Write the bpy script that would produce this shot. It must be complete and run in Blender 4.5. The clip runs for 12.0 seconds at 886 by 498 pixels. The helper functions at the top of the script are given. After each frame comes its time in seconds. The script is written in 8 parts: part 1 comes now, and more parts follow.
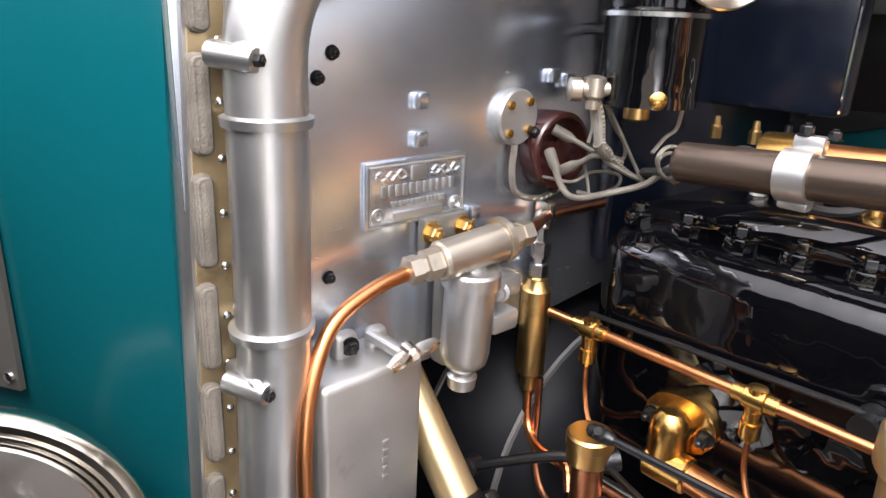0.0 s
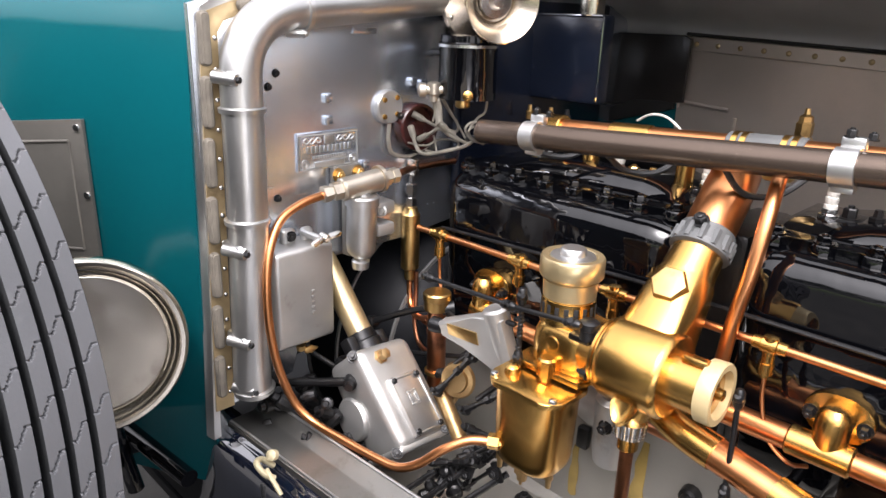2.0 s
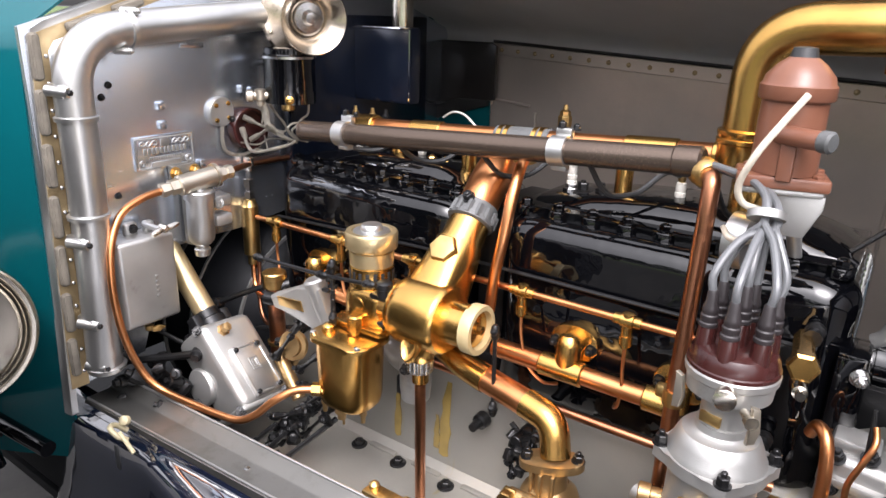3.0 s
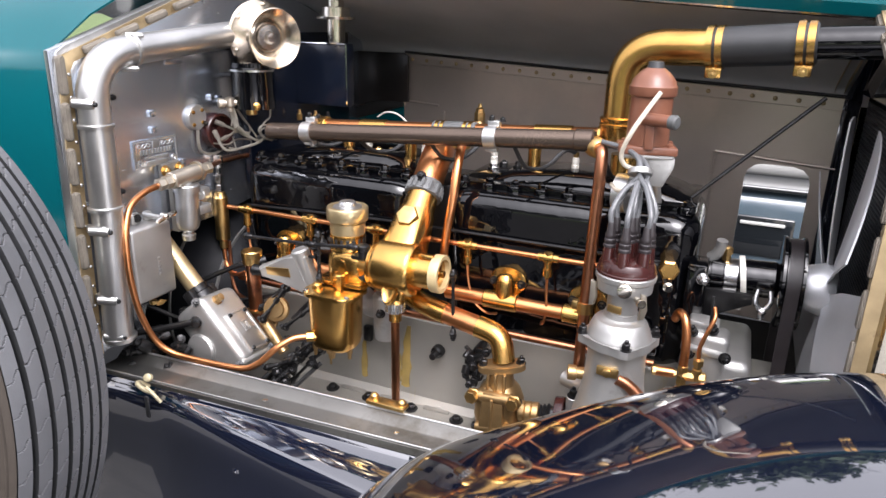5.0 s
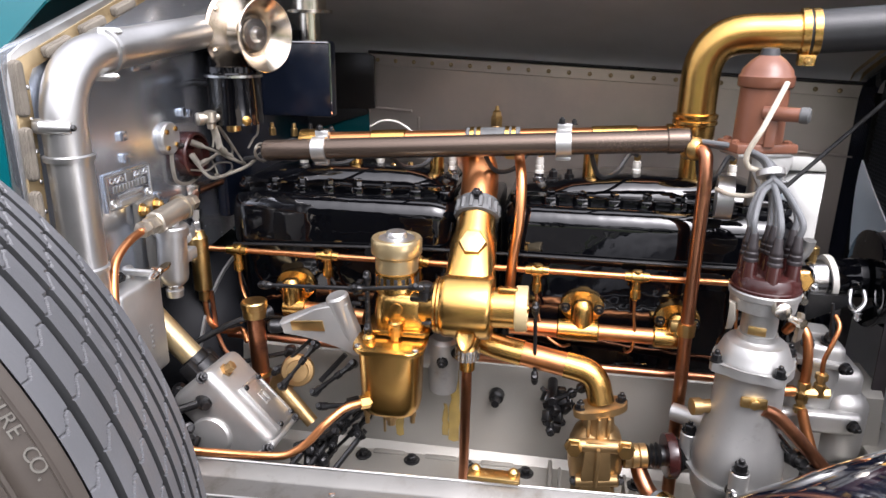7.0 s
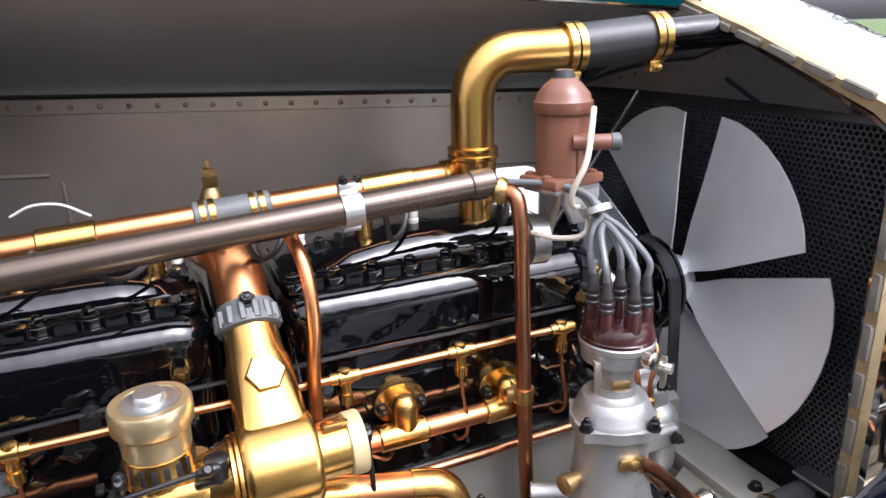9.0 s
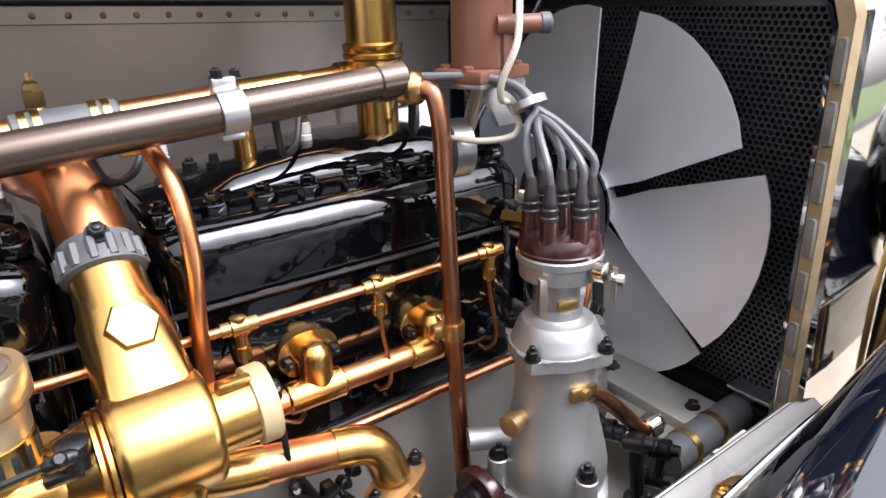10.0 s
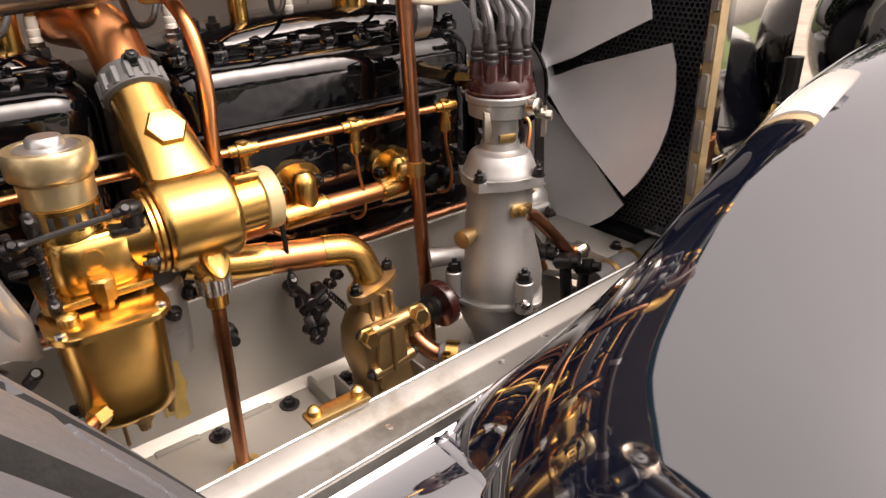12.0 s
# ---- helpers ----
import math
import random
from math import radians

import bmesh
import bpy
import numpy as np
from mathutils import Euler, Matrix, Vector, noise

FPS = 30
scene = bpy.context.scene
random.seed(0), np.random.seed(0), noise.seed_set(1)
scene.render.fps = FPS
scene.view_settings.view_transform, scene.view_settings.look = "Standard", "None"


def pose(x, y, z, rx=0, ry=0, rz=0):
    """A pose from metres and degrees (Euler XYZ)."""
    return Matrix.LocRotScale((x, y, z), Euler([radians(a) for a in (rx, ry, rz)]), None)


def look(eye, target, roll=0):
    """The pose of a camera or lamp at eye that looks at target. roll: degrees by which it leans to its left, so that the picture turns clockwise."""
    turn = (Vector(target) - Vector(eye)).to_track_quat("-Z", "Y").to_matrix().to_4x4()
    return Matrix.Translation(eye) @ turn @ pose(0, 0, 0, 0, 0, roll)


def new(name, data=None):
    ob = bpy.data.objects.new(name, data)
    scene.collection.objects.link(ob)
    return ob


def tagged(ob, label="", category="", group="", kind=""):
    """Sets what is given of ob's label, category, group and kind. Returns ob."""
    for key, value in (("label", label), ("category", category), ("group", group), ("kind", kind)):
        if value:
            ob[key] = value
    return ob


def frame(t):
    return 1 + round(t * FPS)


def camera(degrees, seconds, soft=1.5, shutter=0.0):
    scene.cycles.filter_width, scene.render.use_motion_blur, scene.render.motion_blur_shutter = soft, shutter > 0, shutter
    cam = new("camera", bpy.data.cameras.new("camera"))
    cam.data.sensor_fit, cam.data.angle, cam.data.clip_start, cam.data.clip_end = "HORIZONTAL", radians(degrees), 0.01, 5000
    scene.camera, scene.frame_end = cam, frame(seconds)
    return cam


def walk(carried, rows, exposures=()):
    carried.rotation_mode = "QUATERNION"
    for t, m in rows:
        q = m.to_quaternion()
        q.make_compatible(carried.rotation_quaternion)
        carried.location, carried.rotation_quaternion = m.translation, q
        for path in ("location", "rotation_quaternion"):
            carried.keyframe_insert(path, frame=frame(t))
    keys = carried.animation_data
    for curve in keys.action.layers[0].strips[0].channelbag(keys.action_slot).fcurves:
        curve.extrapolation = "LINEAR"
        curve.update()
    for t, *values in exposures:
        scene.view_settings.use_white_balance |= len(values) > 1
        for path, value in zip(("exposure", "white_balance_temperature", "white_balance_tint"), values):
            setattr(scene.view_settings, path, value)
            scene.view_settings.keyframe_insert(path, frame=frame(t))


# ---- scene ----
cam = camera(66.29, 12.0)
PATH = [
    (0, (0.3721, -0.6062, 1.2619), (-1.025, 0.6742, 0.6225), 2.43),
    (0.5, (0.4437, -0.657, 1.2645), (-0.9324, 0.6479, 0.6291), 2.30),
    (1, (0.5443, -0.709, 1.2932), (-0.8195, 0.6036, 0.6475), 2.11),
    (1.5, (0.6247, -0.7579, 1.3034), (-0.7191, 0.5718, 0.6507), 2.05),
    (2, (0.7007, -0.8032, 1.3095), (-0.6133, 0.5564, 0.6576), 2.01),
    (2.5, (0.7856, -0.8502, 1.3232), (-0.4269, 0.6027, 0.6757), 1.89),
    (3, (0.8797, -0.8531, 1.3394), (-0.1996, 0.6995, 0.6876), 1.82),
    (3.2, (0.9075, -0.8511, 1.3537), (-0.1132, 0.7296, 0.6757), 2.34),
    (4.8, (0.9192, -1.0864, 1.3528), (0.1346, 0.6501, 0.7452), 1.99),
    (5, (0.8944, -1.1434, 1.3662), (0.1514, 0.6005, 0.7286), 1.63),
    (5.5, (0.8034, -1.171, 1.3583), (0.1365, 0.5956, 0.6994), 1.29),
    (6, (0.7091, -1.1203, 1.3627), (0.1262, 0.6748, 0.7009), 0.98),
    (6.5, (0.6192, -1.0922, 1.3484), (0.145, 0.7407, 0.7036), 0.72),
    (6.7, (0.581, -1.0865, 1.3392), (0.1692, 0.7667, 0.71), 0.84),
    (8.3, (0.4167, -0.8608, 1.3615), (0.7134, 1.0228, 0.7581), -1.27),
    (8.5, (0.3869, -0.8399, 1.3712), (0.8291, 1.0182, 0.7777), -1.25),
    (9, (0.3661, -0.7901, 1.3668), (1.1184, 0.9571, 0.7494), -1.68),
    (9.5, (0.3948, -0.7101, 1.332), (1.3458, 0.9235, 0.6788), -1.95),
    (10, (0.3747, -0.6808, 1.2826), (1.4293, 0.8571, 0.5596), -1.99),
    (10.5, (0.3429, -0.6972, 1.2647), (1.4212, 0.7855, 0.4654), -1.80),
    (11, (0.3115, -0.7375, 1.2536), (1.4044, 0.7272, 0.4412), -1.96),
    (11.5, (0.2821, -0.7785, 1.2469), (1.3913, 0.6694, 0.4264), -1.75),
    (12, (0.2641, -0.8297, 1.2274), (1.3674, 0.5986, 0.3657), -1.56),
]
walk(cam, [(t, look(eye, target, roll)) for t, eye, target, roll in PATH],
     [(0, .24, 6450, 17), (2, .16, 6450, 17), (4, .10, 6300, 17), (6.5, .02, 6350, 18), (8.5, .12, 5950, 17), (10, .08, 6100, 18), (10.5, .0, 6250, 18), (11, -.08, 6950, 21), (12, -.30, 7600, 23)])

# ---- world, sun and exposure ----
SUN_ELEV, SUN_TURN = 54.0, 150.0      # a high, veiled sun on the open side of the car
world = bpy.data.worlds.new("sky")
scene.world = world
world.use_nodes = True
_n, _l = world.node_tree.nodes, world.node_tree.links
_n.clear()
_sky = _n.new("ShaderNodeTexSky")
_sky.sky_type = 'NISHITA'
_sky.sun_disc = False
_sky.sun_elevation, _sky.sun_rotation = radians(SUN_ELEV), radians(SUN_TURN)
_sky.air_density, _sky.dust_density, _sky.ozone_density = 1.0, 4.0, 1.0
_hs = _n.new("ShaderNodeHueSaturation")
_hs.inputs["Saturation"].default_value = 0.10      # overcast: hardly any blue
_bg = _n.new("ShaderNodeBackground")
_bg.inputs["Strength"].default_value = 0.42
_out = _n.new("ShaderNodeOutputWorld")
_l.new(_sky.outputs[0], _hs.inputs["Color"])
# an overcast sky is about three times as bright overhead as at the horizon
_tc, _sep, _mr, _mul = (_n.new("ShaderNode" + k) for k in ("TexCoord", "SeparateXYZ", "MapRange", "VectorMath"))
_mr.inputs["To Min"].default_value, _mr.inputs["To Max"].default_value = 0.60, 1.75
_mul.operation = 'MULTIPLY'
_l.new(_tc.outputs["Generated"], _sep.inputs[0])
_l.new(_sep.outputs["Z"], _mr.inputs["Value"])
_l.new(_hs.outputs[0], _mul.inputs[0])
_l.new(_mr.outputs[0], _mul.inputs[1])
_l.new(_mul.outputs[0], _bg.inputs["Color"])
_l.new(_bg.outputs[0], _out.inputs["Surface"])
sun = new("sun", bpy.data.lights.new("sun", 'SUN'))
sun.data.energy, sun.data.angle, sun.data.color = 0.50, radians(28), (1.0, 0.96, 0.9)
_a, _e = radians(SUN_TURN), radians(SUN_ELEV)
_to = Vector((math.sin(_a) * math.cos(_e), math.cos(_a) * math.cos(_e), math.sin(_e)))
sun.matrix_world = Matrix.Translation(_to * 30) @ _to.to_track_quat("Z", "Y").to_matrix().to_4x4()
scene.view_settings.exposure = 0.0

# ---- materials ----
def material(name, base, metal=0.0, rough=0.5, tone=0.12, scale=8.0, grain=220.0, bump=0.12, spread=0.12, coat=0.0,
             stretch=None, stain=None, stain_scale=5.0, stain_at=0.6, stain_stretch=None, ridge=None, coat_ior=1.5, level=0.5, wobble=None):
    """A surface with broad tonal variation, fine grain in gloss and relief, and stains of their own shape."""
    m = bpy.data.materials.new(name)
    m.use_nodes = True
    n, l = m.node_tree.nodes, m.node_tree.links
    p = n["Principled BSDF"]
    p.inputs["Metallic"].default_value = metal
    p.inputs["Coat Weight"].default_value = coat
    p.inputs["Coat Roughness"].default_value = 0.03
    p.inputs["Coat IOR"].default_value = coat_ior
    p.inputs["Specular IOR Level"].default_value = level
    tc = n.new("ShaderNodeTexCoord")
    mp = n.new("ShaderNodeMapping")
    mp.inputs["Scale"].default_value = stretch or (1, 1, 1)
    l.new(tc.outputs["Object"], mp.inputs["Vector"])
    info = n.new("ShaderNodeObjectInfo")
    shift = n.new("ShaderNodeVectorMath")
    shift.operation = 'ADD'
    mul = n.new("ShaderNodeMath")
    mul.operation = 'MULTIPLY'
    mul.inputs[1].default_value = 37.0
    l.new(info.outputs["Random"], mul.inputs[0])
    l.new(tc.outputs["Object"], shift.inputs[0])
    l.new(mul.outputs[0], shift.inputs[1])
    big = n.new("ShaderNodeTexNoise")
    big.inputs["Scale"].default_value, big.inputs["Detail"].default_value = scale, 5.0
    l.new(shift.outputs[0], big.inputs["Vector"])
    fine = n.new("ShaderNodeTexNoise")
    fine.inputs["Scale"].default_value, fine.inputs["Detail"].default_value = grain, 4.0
    l.new(mp.outputs[0], fine.inputs["Vector"])
    ramp = n.new("ShaderNodeValToRGB")
    ramp.color_ramp.elements[0].position, ramp.color_ramp.elements[1].position = 0.3, 0.7
    ramp.color_ramp.elements[0].color = (*[max(0.0, c * (1 - tone)) for c in base], 1)
    ramp.color_ramp.elements[1].color = (*[min(1.0, c * (1 + tone)) for c in base], 1)
    l.new(big.outputs["Fac"], ramp.inputs["Fac"])
    col = ramp.outputs["Color"]
    if stain:
        sn = n.new("ShaderNodeTexNoise")
        sn.inputs["Scale"].default_value, sn.inputs["Detail"].default_value = stain_scale, 8.0
        sn.inputs["Roughness"].default_value = 0.65
        if stain_stretch:
            sm = n.new("ShaderNodeMapping")
            sm.inputs["Scale"].default_value = stain_stretch
            l.new(shift.outputs[0], sm.inputs["Vector"])
            l.new(sm.outputs[0], sn.inputs["Vector"])
        else:
            l.new(shift.outputs[0], sn.inputs["Vector"])
        sr = n.new("ShaderNodeMapRange")
        sr.inputs["From Min"].default_value, sr.inputs["From Max"].default_value = stain_at, stain_at + 0.14
        l.new(sn.outputs["Fac"], sr.inputs["Value"])
        mx = n.new("ShaderNodeMix")
        mx.data_type = 'RGBA'
        l.new(sr.outputs[0], mx.inputs["Factor"])
        l.new(col, mx.inputs["A"])
        mx.inputs["B"].default_value = (*stain, 1)
        col = mx.outputs["Result"]
    l.new(col, p.inputs["Base Color"])
    rr = n.new("ShaderNodeMapRange")
    rr.inputs["To Min"].default_value, rr.inputs["To Max"].default_value = max(0.02, rough - spread), min(1.0, rough + spread)
    mixr = n.new("ShaderNodeMath")
    mixr.operation = 'MULTIPLY_ADD'
    mixr.inputs[1].default_value = 0.5
    l.new(big.outputs["Fac"], mixr.inputs[0])
    half = n.new("ShaderNodeMath")
    half.operation = 'MULTIPLY'
    half.inputs[1].default_value = 0.5
    l.new(fine.outputs["Fac"], half.inputs[0])
    l.new(half.outputs[0], mixr.inputs[2])
    l.new(mixr.outputs[0], rr.inputs["Value"])
    l.new(rr.outputs[0], p.inputs["Roughness"])
    if wobble:                                # brushed-on lacquer that never lies quite flat
        wn = n.new("ShaderNodeTexNoise")
        wn.inputs["Scale"].default_value, wn.inputs["Detail"].default_value = wobble[0], 2.0
        l.new(shift.outputs[0], wn.inputs["Vector"])
        wb = n.new("ShaderNodeBump")
        wb.inputs["Strength"].default_value, wb.inputs["Distance"].default_value = wobble[1], 0.004
        l.new(wn.outputs["Fac"], wb.inputs["Height"])
        l.new(wb.outputs[0], p.inputs["Coat Normal"])
    if bump:
        b = n.new("ShaderNodeBump")
        b.inputs["Strength"].default_value, b.inputs["Distance"].default_value = bump, 0.001
        l.new(fine.outputs["Fac"], b.inputs["Height"])
        l.new(b.outputs[0], p.inputs["Normal"])
        if ridge:
            w = n.new("ShaderNodeTexWave")
            w.inputs["Scale"].default_value, w.inputs["Distortion"].default_value = ridge, 0.6
            l.new(tc.outputs["Object"], w.inputs["Vector"])
            add = n.new("ShaderNodeMath")
            add.operation = 'ADD'
            l.new(w.outputs["Fac"], add.inputs[0])
            l.new(fine.outputs["Fac"], add.inputs[1])
            l.new(add.outputs[0], b.inputs["Height"])
    return m


ALU_SHEET = material("sheet_aluminium", (0.64, 0.685, 0.755), 0.95, 0.25, 0.06, 5, 90, 0.03, 0.07, stretch=(1, 0.6, 2), stain=(0.66, 0.67, 0.69), stain_at=0.56)
ALU_DUCT = material("polished_aluminium", (0.54, 0.54, 0.53), 0.95, 0.37, 0.14, 12, 300, 0.08, 0.10, stain=(0.44, 0.44, 0.43), stain_scale=14, stain_at=0.58)
ALU_CAST = material("cast_aluminium", (0.43, 0.427, 0.412), 0.80, 0.44, 0.14, 14, 700, 0.16, 0.12, stain=(0.28, 0.27, 0.25), stain_scale=22, stain_at=0.62)
ALU_CASE = material("crankcase_aluminium", (0.325, 0.312, 0.28), 0.60, 0.44, 0.10, 7, 300, 0.15, 0.10, stain=(0.34, 0.27, 0.11), stain_scale=9, stain_at=0.62, stain_stretch=(2.2, 1, .22))
NICKEL = material("nickel_plate", (0.72, 0.67, 0.58), 1.0, 0.19, 0.10, 20, 200, 0.03, 0.06, stain=(0.52, 0.46, 0.38), stain_scale=25, stain_at=0.62)
AGED_NICKEL = material("aged_nickel_plate", (0.62, 0.54, 0.44), 1.0, 0.24, 0.14, 16, 200, 0.04, 0.08, stain=(0.40, 0.32, 0.24), stain_scale=18, stain_at=0.56)
MIRROR = material("polished_nickel_shell", (0.80, 0.77, 0.70), 1.0, 0.05, 0.05, 4, 60, 0.03, 0.03)
STEEL = material("bright_steel", (0.60, 0.60, 0.60), 1.0, 0.25, 0.12, 30, 300, 0.06, 0.08)
BRASS = material("polished_brass", (0.60, 0.355, 0.108), 1.0, 0.26, 0.07, 9, 200, 0.0, 0.03, stain=(0.52, 0.270, 0.078), stain_scale=4, stain_at=0.54)
BRASS_OLD = material("dull_brass", (0.60, 0.40, 0.16), 1.0, 0.32, 0.22, 25, 300, 0.12, 0.10, stain=(0.30, 0.18, 0.08), stain_scale=30, stain_at=0.58)
BRONZE = material("cast_bronze", (0.38, 0.25, 0.115), 0.9, 0.40, 0.18, 22, 600, 0.15, 0.10, stain=(0.26, 0.17, 0.09), stain_scale=28, stain_at=0.58)
COPPER = material("polished_copper", (0.64, 0.270, 0.112), 1.0, 0.31, 0.14, 18, 260, 0.05, 0.08, stain=(0.56, 0.22, 0.085), stain_scale=12, stain_at=0.58)
COPPER_DARK = material("tarnished_copper", (0.45, 0.195, 0.105), 1.0, 0.30, 0.22, 18, 260, 0.06, 0.08, stain=(0.24, 0.11, 0.07), stain_scale=20, stain_at=0.55)
ENAMEL = material("black_stove_enamel", (0.0014, 0.0015, 0.0021), 0.0, 0.10, 0.3, 10, 130, 0.05, 0.05, coat=1.0, coat_ior=1.57, level=0.0, wobble=(22, 0.35), stain=(0.003, 0.003, 0.003), stain_scale=30, stain_at=0.6)
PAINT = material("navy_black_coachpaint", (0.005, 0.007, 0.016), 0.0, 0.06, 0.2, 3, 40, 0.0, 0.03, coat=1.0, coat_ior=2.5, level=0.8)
TEAL = material("teal_coachpaint", (0.0005, 0.070, 0.083), 0.0, 0.22, 0.08, 3, 60, 0.0, 0.06, coat=0.15, level=0.25)
BLACK_IRON = material("oily_black_iron", (0.007, 0.007, 0.0075), 0.2, 0.34, 0.4, 40, 400, 0.3, 0.15, stain=(0.020, 0.018, 0.016), stain_scale=60, stain_at=0.6)
SILL_ALU = material("worn_sill_aluminium", (0.215, 0.21, 0.195), 1.0, 0.42, 0.12, 9, 200, 0.06, 0.10, stain=(0.14, 0.13, 0.112), stain_scale=11, stain_at=0.55)
BLACK_SHADE = material("matt_black_paint", (0.006, 0.0065, 0.008), 0.0, 0.5, 0.3, 8, 200, 0.1, 0.12, level=0.15)
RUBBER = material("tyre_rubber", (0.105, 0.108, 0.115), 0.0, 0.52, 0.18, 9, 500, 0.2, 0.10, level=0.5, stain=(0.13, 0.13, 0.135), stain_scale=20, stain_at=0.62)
SIDEWALL = material("sidewall_rubber", (0.040, 0.033, 0.027), 0.0, 0.55, 0.2, 6, 300, 0.15, 0.10, level=0.3, stain=(0.055, 0.046, 0.037), stain_scale=9, stain_at=0.55)
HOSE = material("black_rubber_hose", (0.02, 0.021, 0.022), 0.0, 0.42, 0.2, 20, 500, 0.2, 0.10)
HOSE_GREY = material("grey_rubber_hose", (0.085, 0.088, 0.088), 0.0, 0.5, 0.2, 30, 500, 0.2, 0.10)
LOOM = material("bronze_brown_tube", (0.112, 0.084, 0.066), 0.75, 0.27, 0.08, 6, 900, 0.0, 0.02)
BAKELITE = material("oxblood_bakelite", (0.034, 0.0095, 0.0085), 0.0, 0.22, 0.2, 18, 200, 0.05, 0.08)
COIL_RED = material("red_oxide_bakelite", (0.175, 0.071, 0.042), 0.0, 0.34, 0.12, 14, 300, 0.08, 0.08, stain=(0.15, 0.056, 0.034), stain_scale=20, stain_at=0.62)
LEAD_GREY = material("grey_ignition_lead", (0.115, 0.120, 0.125), 0.0, 0.32, 0.12, 40, 400, 0.1, 0.08)
BRAID = material("metal_braided_cable", (0.37, 0.345, 0.29), 0.6, 0.42, 0.25, 60, 500, 1.0, 0.1, ridge=420)
CREAM_LEAD = material("cream_cotton_lead", (0.52, 0.47, 0.38), 0.0, 0.7, 0.15, 60, 600, 0.4, 0.1, ridge=240)
GASKET = material("buff_fibre_ring", (0.46, 0.36, 0.19), 0.25, 0.42, 0.12, 30, 400, 0.15, 0.1)
BUFF_METAL = material("lacquered_buff_metal", (0.58, 0.46, 0.26), 0.85, 0.33, 0.12, 20, 300, 0.1, 0.1)
BONNET_IN = material("bonnet_inner_skin", (0.50, 0.44, 0.385), 0.60, 0.33, 0.16, 4, 130, 0.06, 0.10, stretch=(1, 1, 3), stain=(0.57, 0.49, 0.42), stain_scale=3, stain_at=0.52)
BONNET_TOP = material("bonnet_grey_lining", (0.45, 0.455, 0.465), 0.2, 0.58, 0.15, 4, 130, 0.06, 0.10)
STRIP = material("old_brass_strip", (0.42, 0.32, 0.18), 0.7, 0.42, 0.2, 30, 300, 0.15, 0.12, stain=(0.24, 0.17, 0.09), stain_scale=40, stain_at=0.58)
WEBBING = material("canvas_webbing", (0.17, 0.15, 0.12), 0.0, 0.85, 0.25, 40, 700, 0.9, 0.08, ridge=150)
VENT = material("dull_pewter_plate", (0.20, 0.19, 0.17), 0.6, 0.45, 0.15, 15, 300, 0.12, 0.1)
PORCELAIN = material("white_porcelain", (0.70, 0.68, 0.62), 0.0, 0.22, 0.08, 40, 300, 0.05, 0.08)
CORE = material("radiator_core_black", (0.085, 0.09, 0.10), 0.6, 0.34, 0.25, 6, 200, 0.1, 0.12)
SILVERED = material("silvered_lamp_glass", (0.54, 0.50, 0.44), 0.15, 0.36, 0.2, 14, 120, 0.03, 0.12, stain=(0.34, 0.30, 0.25), stain_scale=11, stain_at=0.5)
FAN_ALU = material("polished_fan_alloy", (0.76, 0.77, 0.79), 0.55, 0.36, 0.06, 10, 200, 0.04, 0.06)
GRAVEL = material("fine_tarmac", (0.040, 0.039, 0.037), 0.0, 0.9, 0.2, 3, 60, 0.8, 0.05, stain=(0.06, 0.057, 0.052), stain_scale=1.2, stain_at=0.5)
PALE_GRAVEL = material("pale_buff_gravel", (0.30, 0.26, 0.205), 0.0, 0.9, 0.2, 3, 60, 0.8, 0.05, stain=(0.36, 0.32, 0.26), stain_scale=2.0, stain_at=0.5)
GRASS = material("mown_grass", (0.075, 0.115, 0.03), 0.0, 0.9, 0.3, 1.5, 40, 0.8, 0.05)
LEAF = material("dark_leaves", (0.035, 0.06, 0.02), 0.0, 0.6, 0.4, 1.2, 40, 0.3, 0.1)
BARK = material("bark", (0.09, 0.07, 0.05), 0.0, 0.9, 0.3, 8, 60, 0.8, 0.05)
DULL_NICKEL = material("dull_nickel_plate", (0.52, 0.47, 0.39), 0.9, 0.34, 0.12, 20, 300, 0.06, 0.08, stain=(0.36, 0.31, 0.24), stain_scale=25, stain_at=0.60)
DARK_BROWN = material("dark_brown_paint", (0.018, 0.0165, 0.016), 0.0, 0.30, 0.3, 5, 160, 0.05, 0.10, stain=(0.026, 0.022, 0.019), stain_scale=6, stain_at=0.5)
NAVY_DULL = material("dull_navy_paint", (0.006, 0.009, 0.018), 0.0, 0.22, 0.3, 8, 200, 0.05, 0.10, stain=(0.016, 0.015, 0.016), stain_scale=8, stain_at=0.55)
OIL = material("thin_oil_film", (0.30, 0.21, 0.065), 0.2, 0.22, 0.3, 30, 300, 0.05, 0.1)
FLAT_BLACK = material("flat_black", (0.006, 0.006, 0.006), 0.0, 0.7, 0.3, 30, 300, 0.2, 0.1)
BOOT = material("dark_rubber_boot", (0.024, 0.020, 0.021), 0.0, 0.38, 0.2, 30, 400, 0.15, 0.1)
LOOP = material("buff_strap", (0.50, 0.44, 0.28), 0.2, 0.5, 0.15, 40, 400, 0.3, 0.1)
VAN_BLUE = material("grey_blue_van_paint", (0.055, 0.08, 0.10), 0.0, 0.25, 0.08, 2, 60, 0.0, 0.06, coat=0.5)
VAN_GLASS = material("dark_van_glass", (0.01, 0.012, 0.014), 0.0, 0.05, 0.1, 3, 40, 0.0, 0.02, coat=1.0)
VAN_WHITE = material("white_van_panel", (0.48, 0.48, 0.46), 0.0, 0.35, 0.06, 2, 60, 0.0, 0.06)

# ---- building helpers ----
def vec(p):
    return Vector(p)


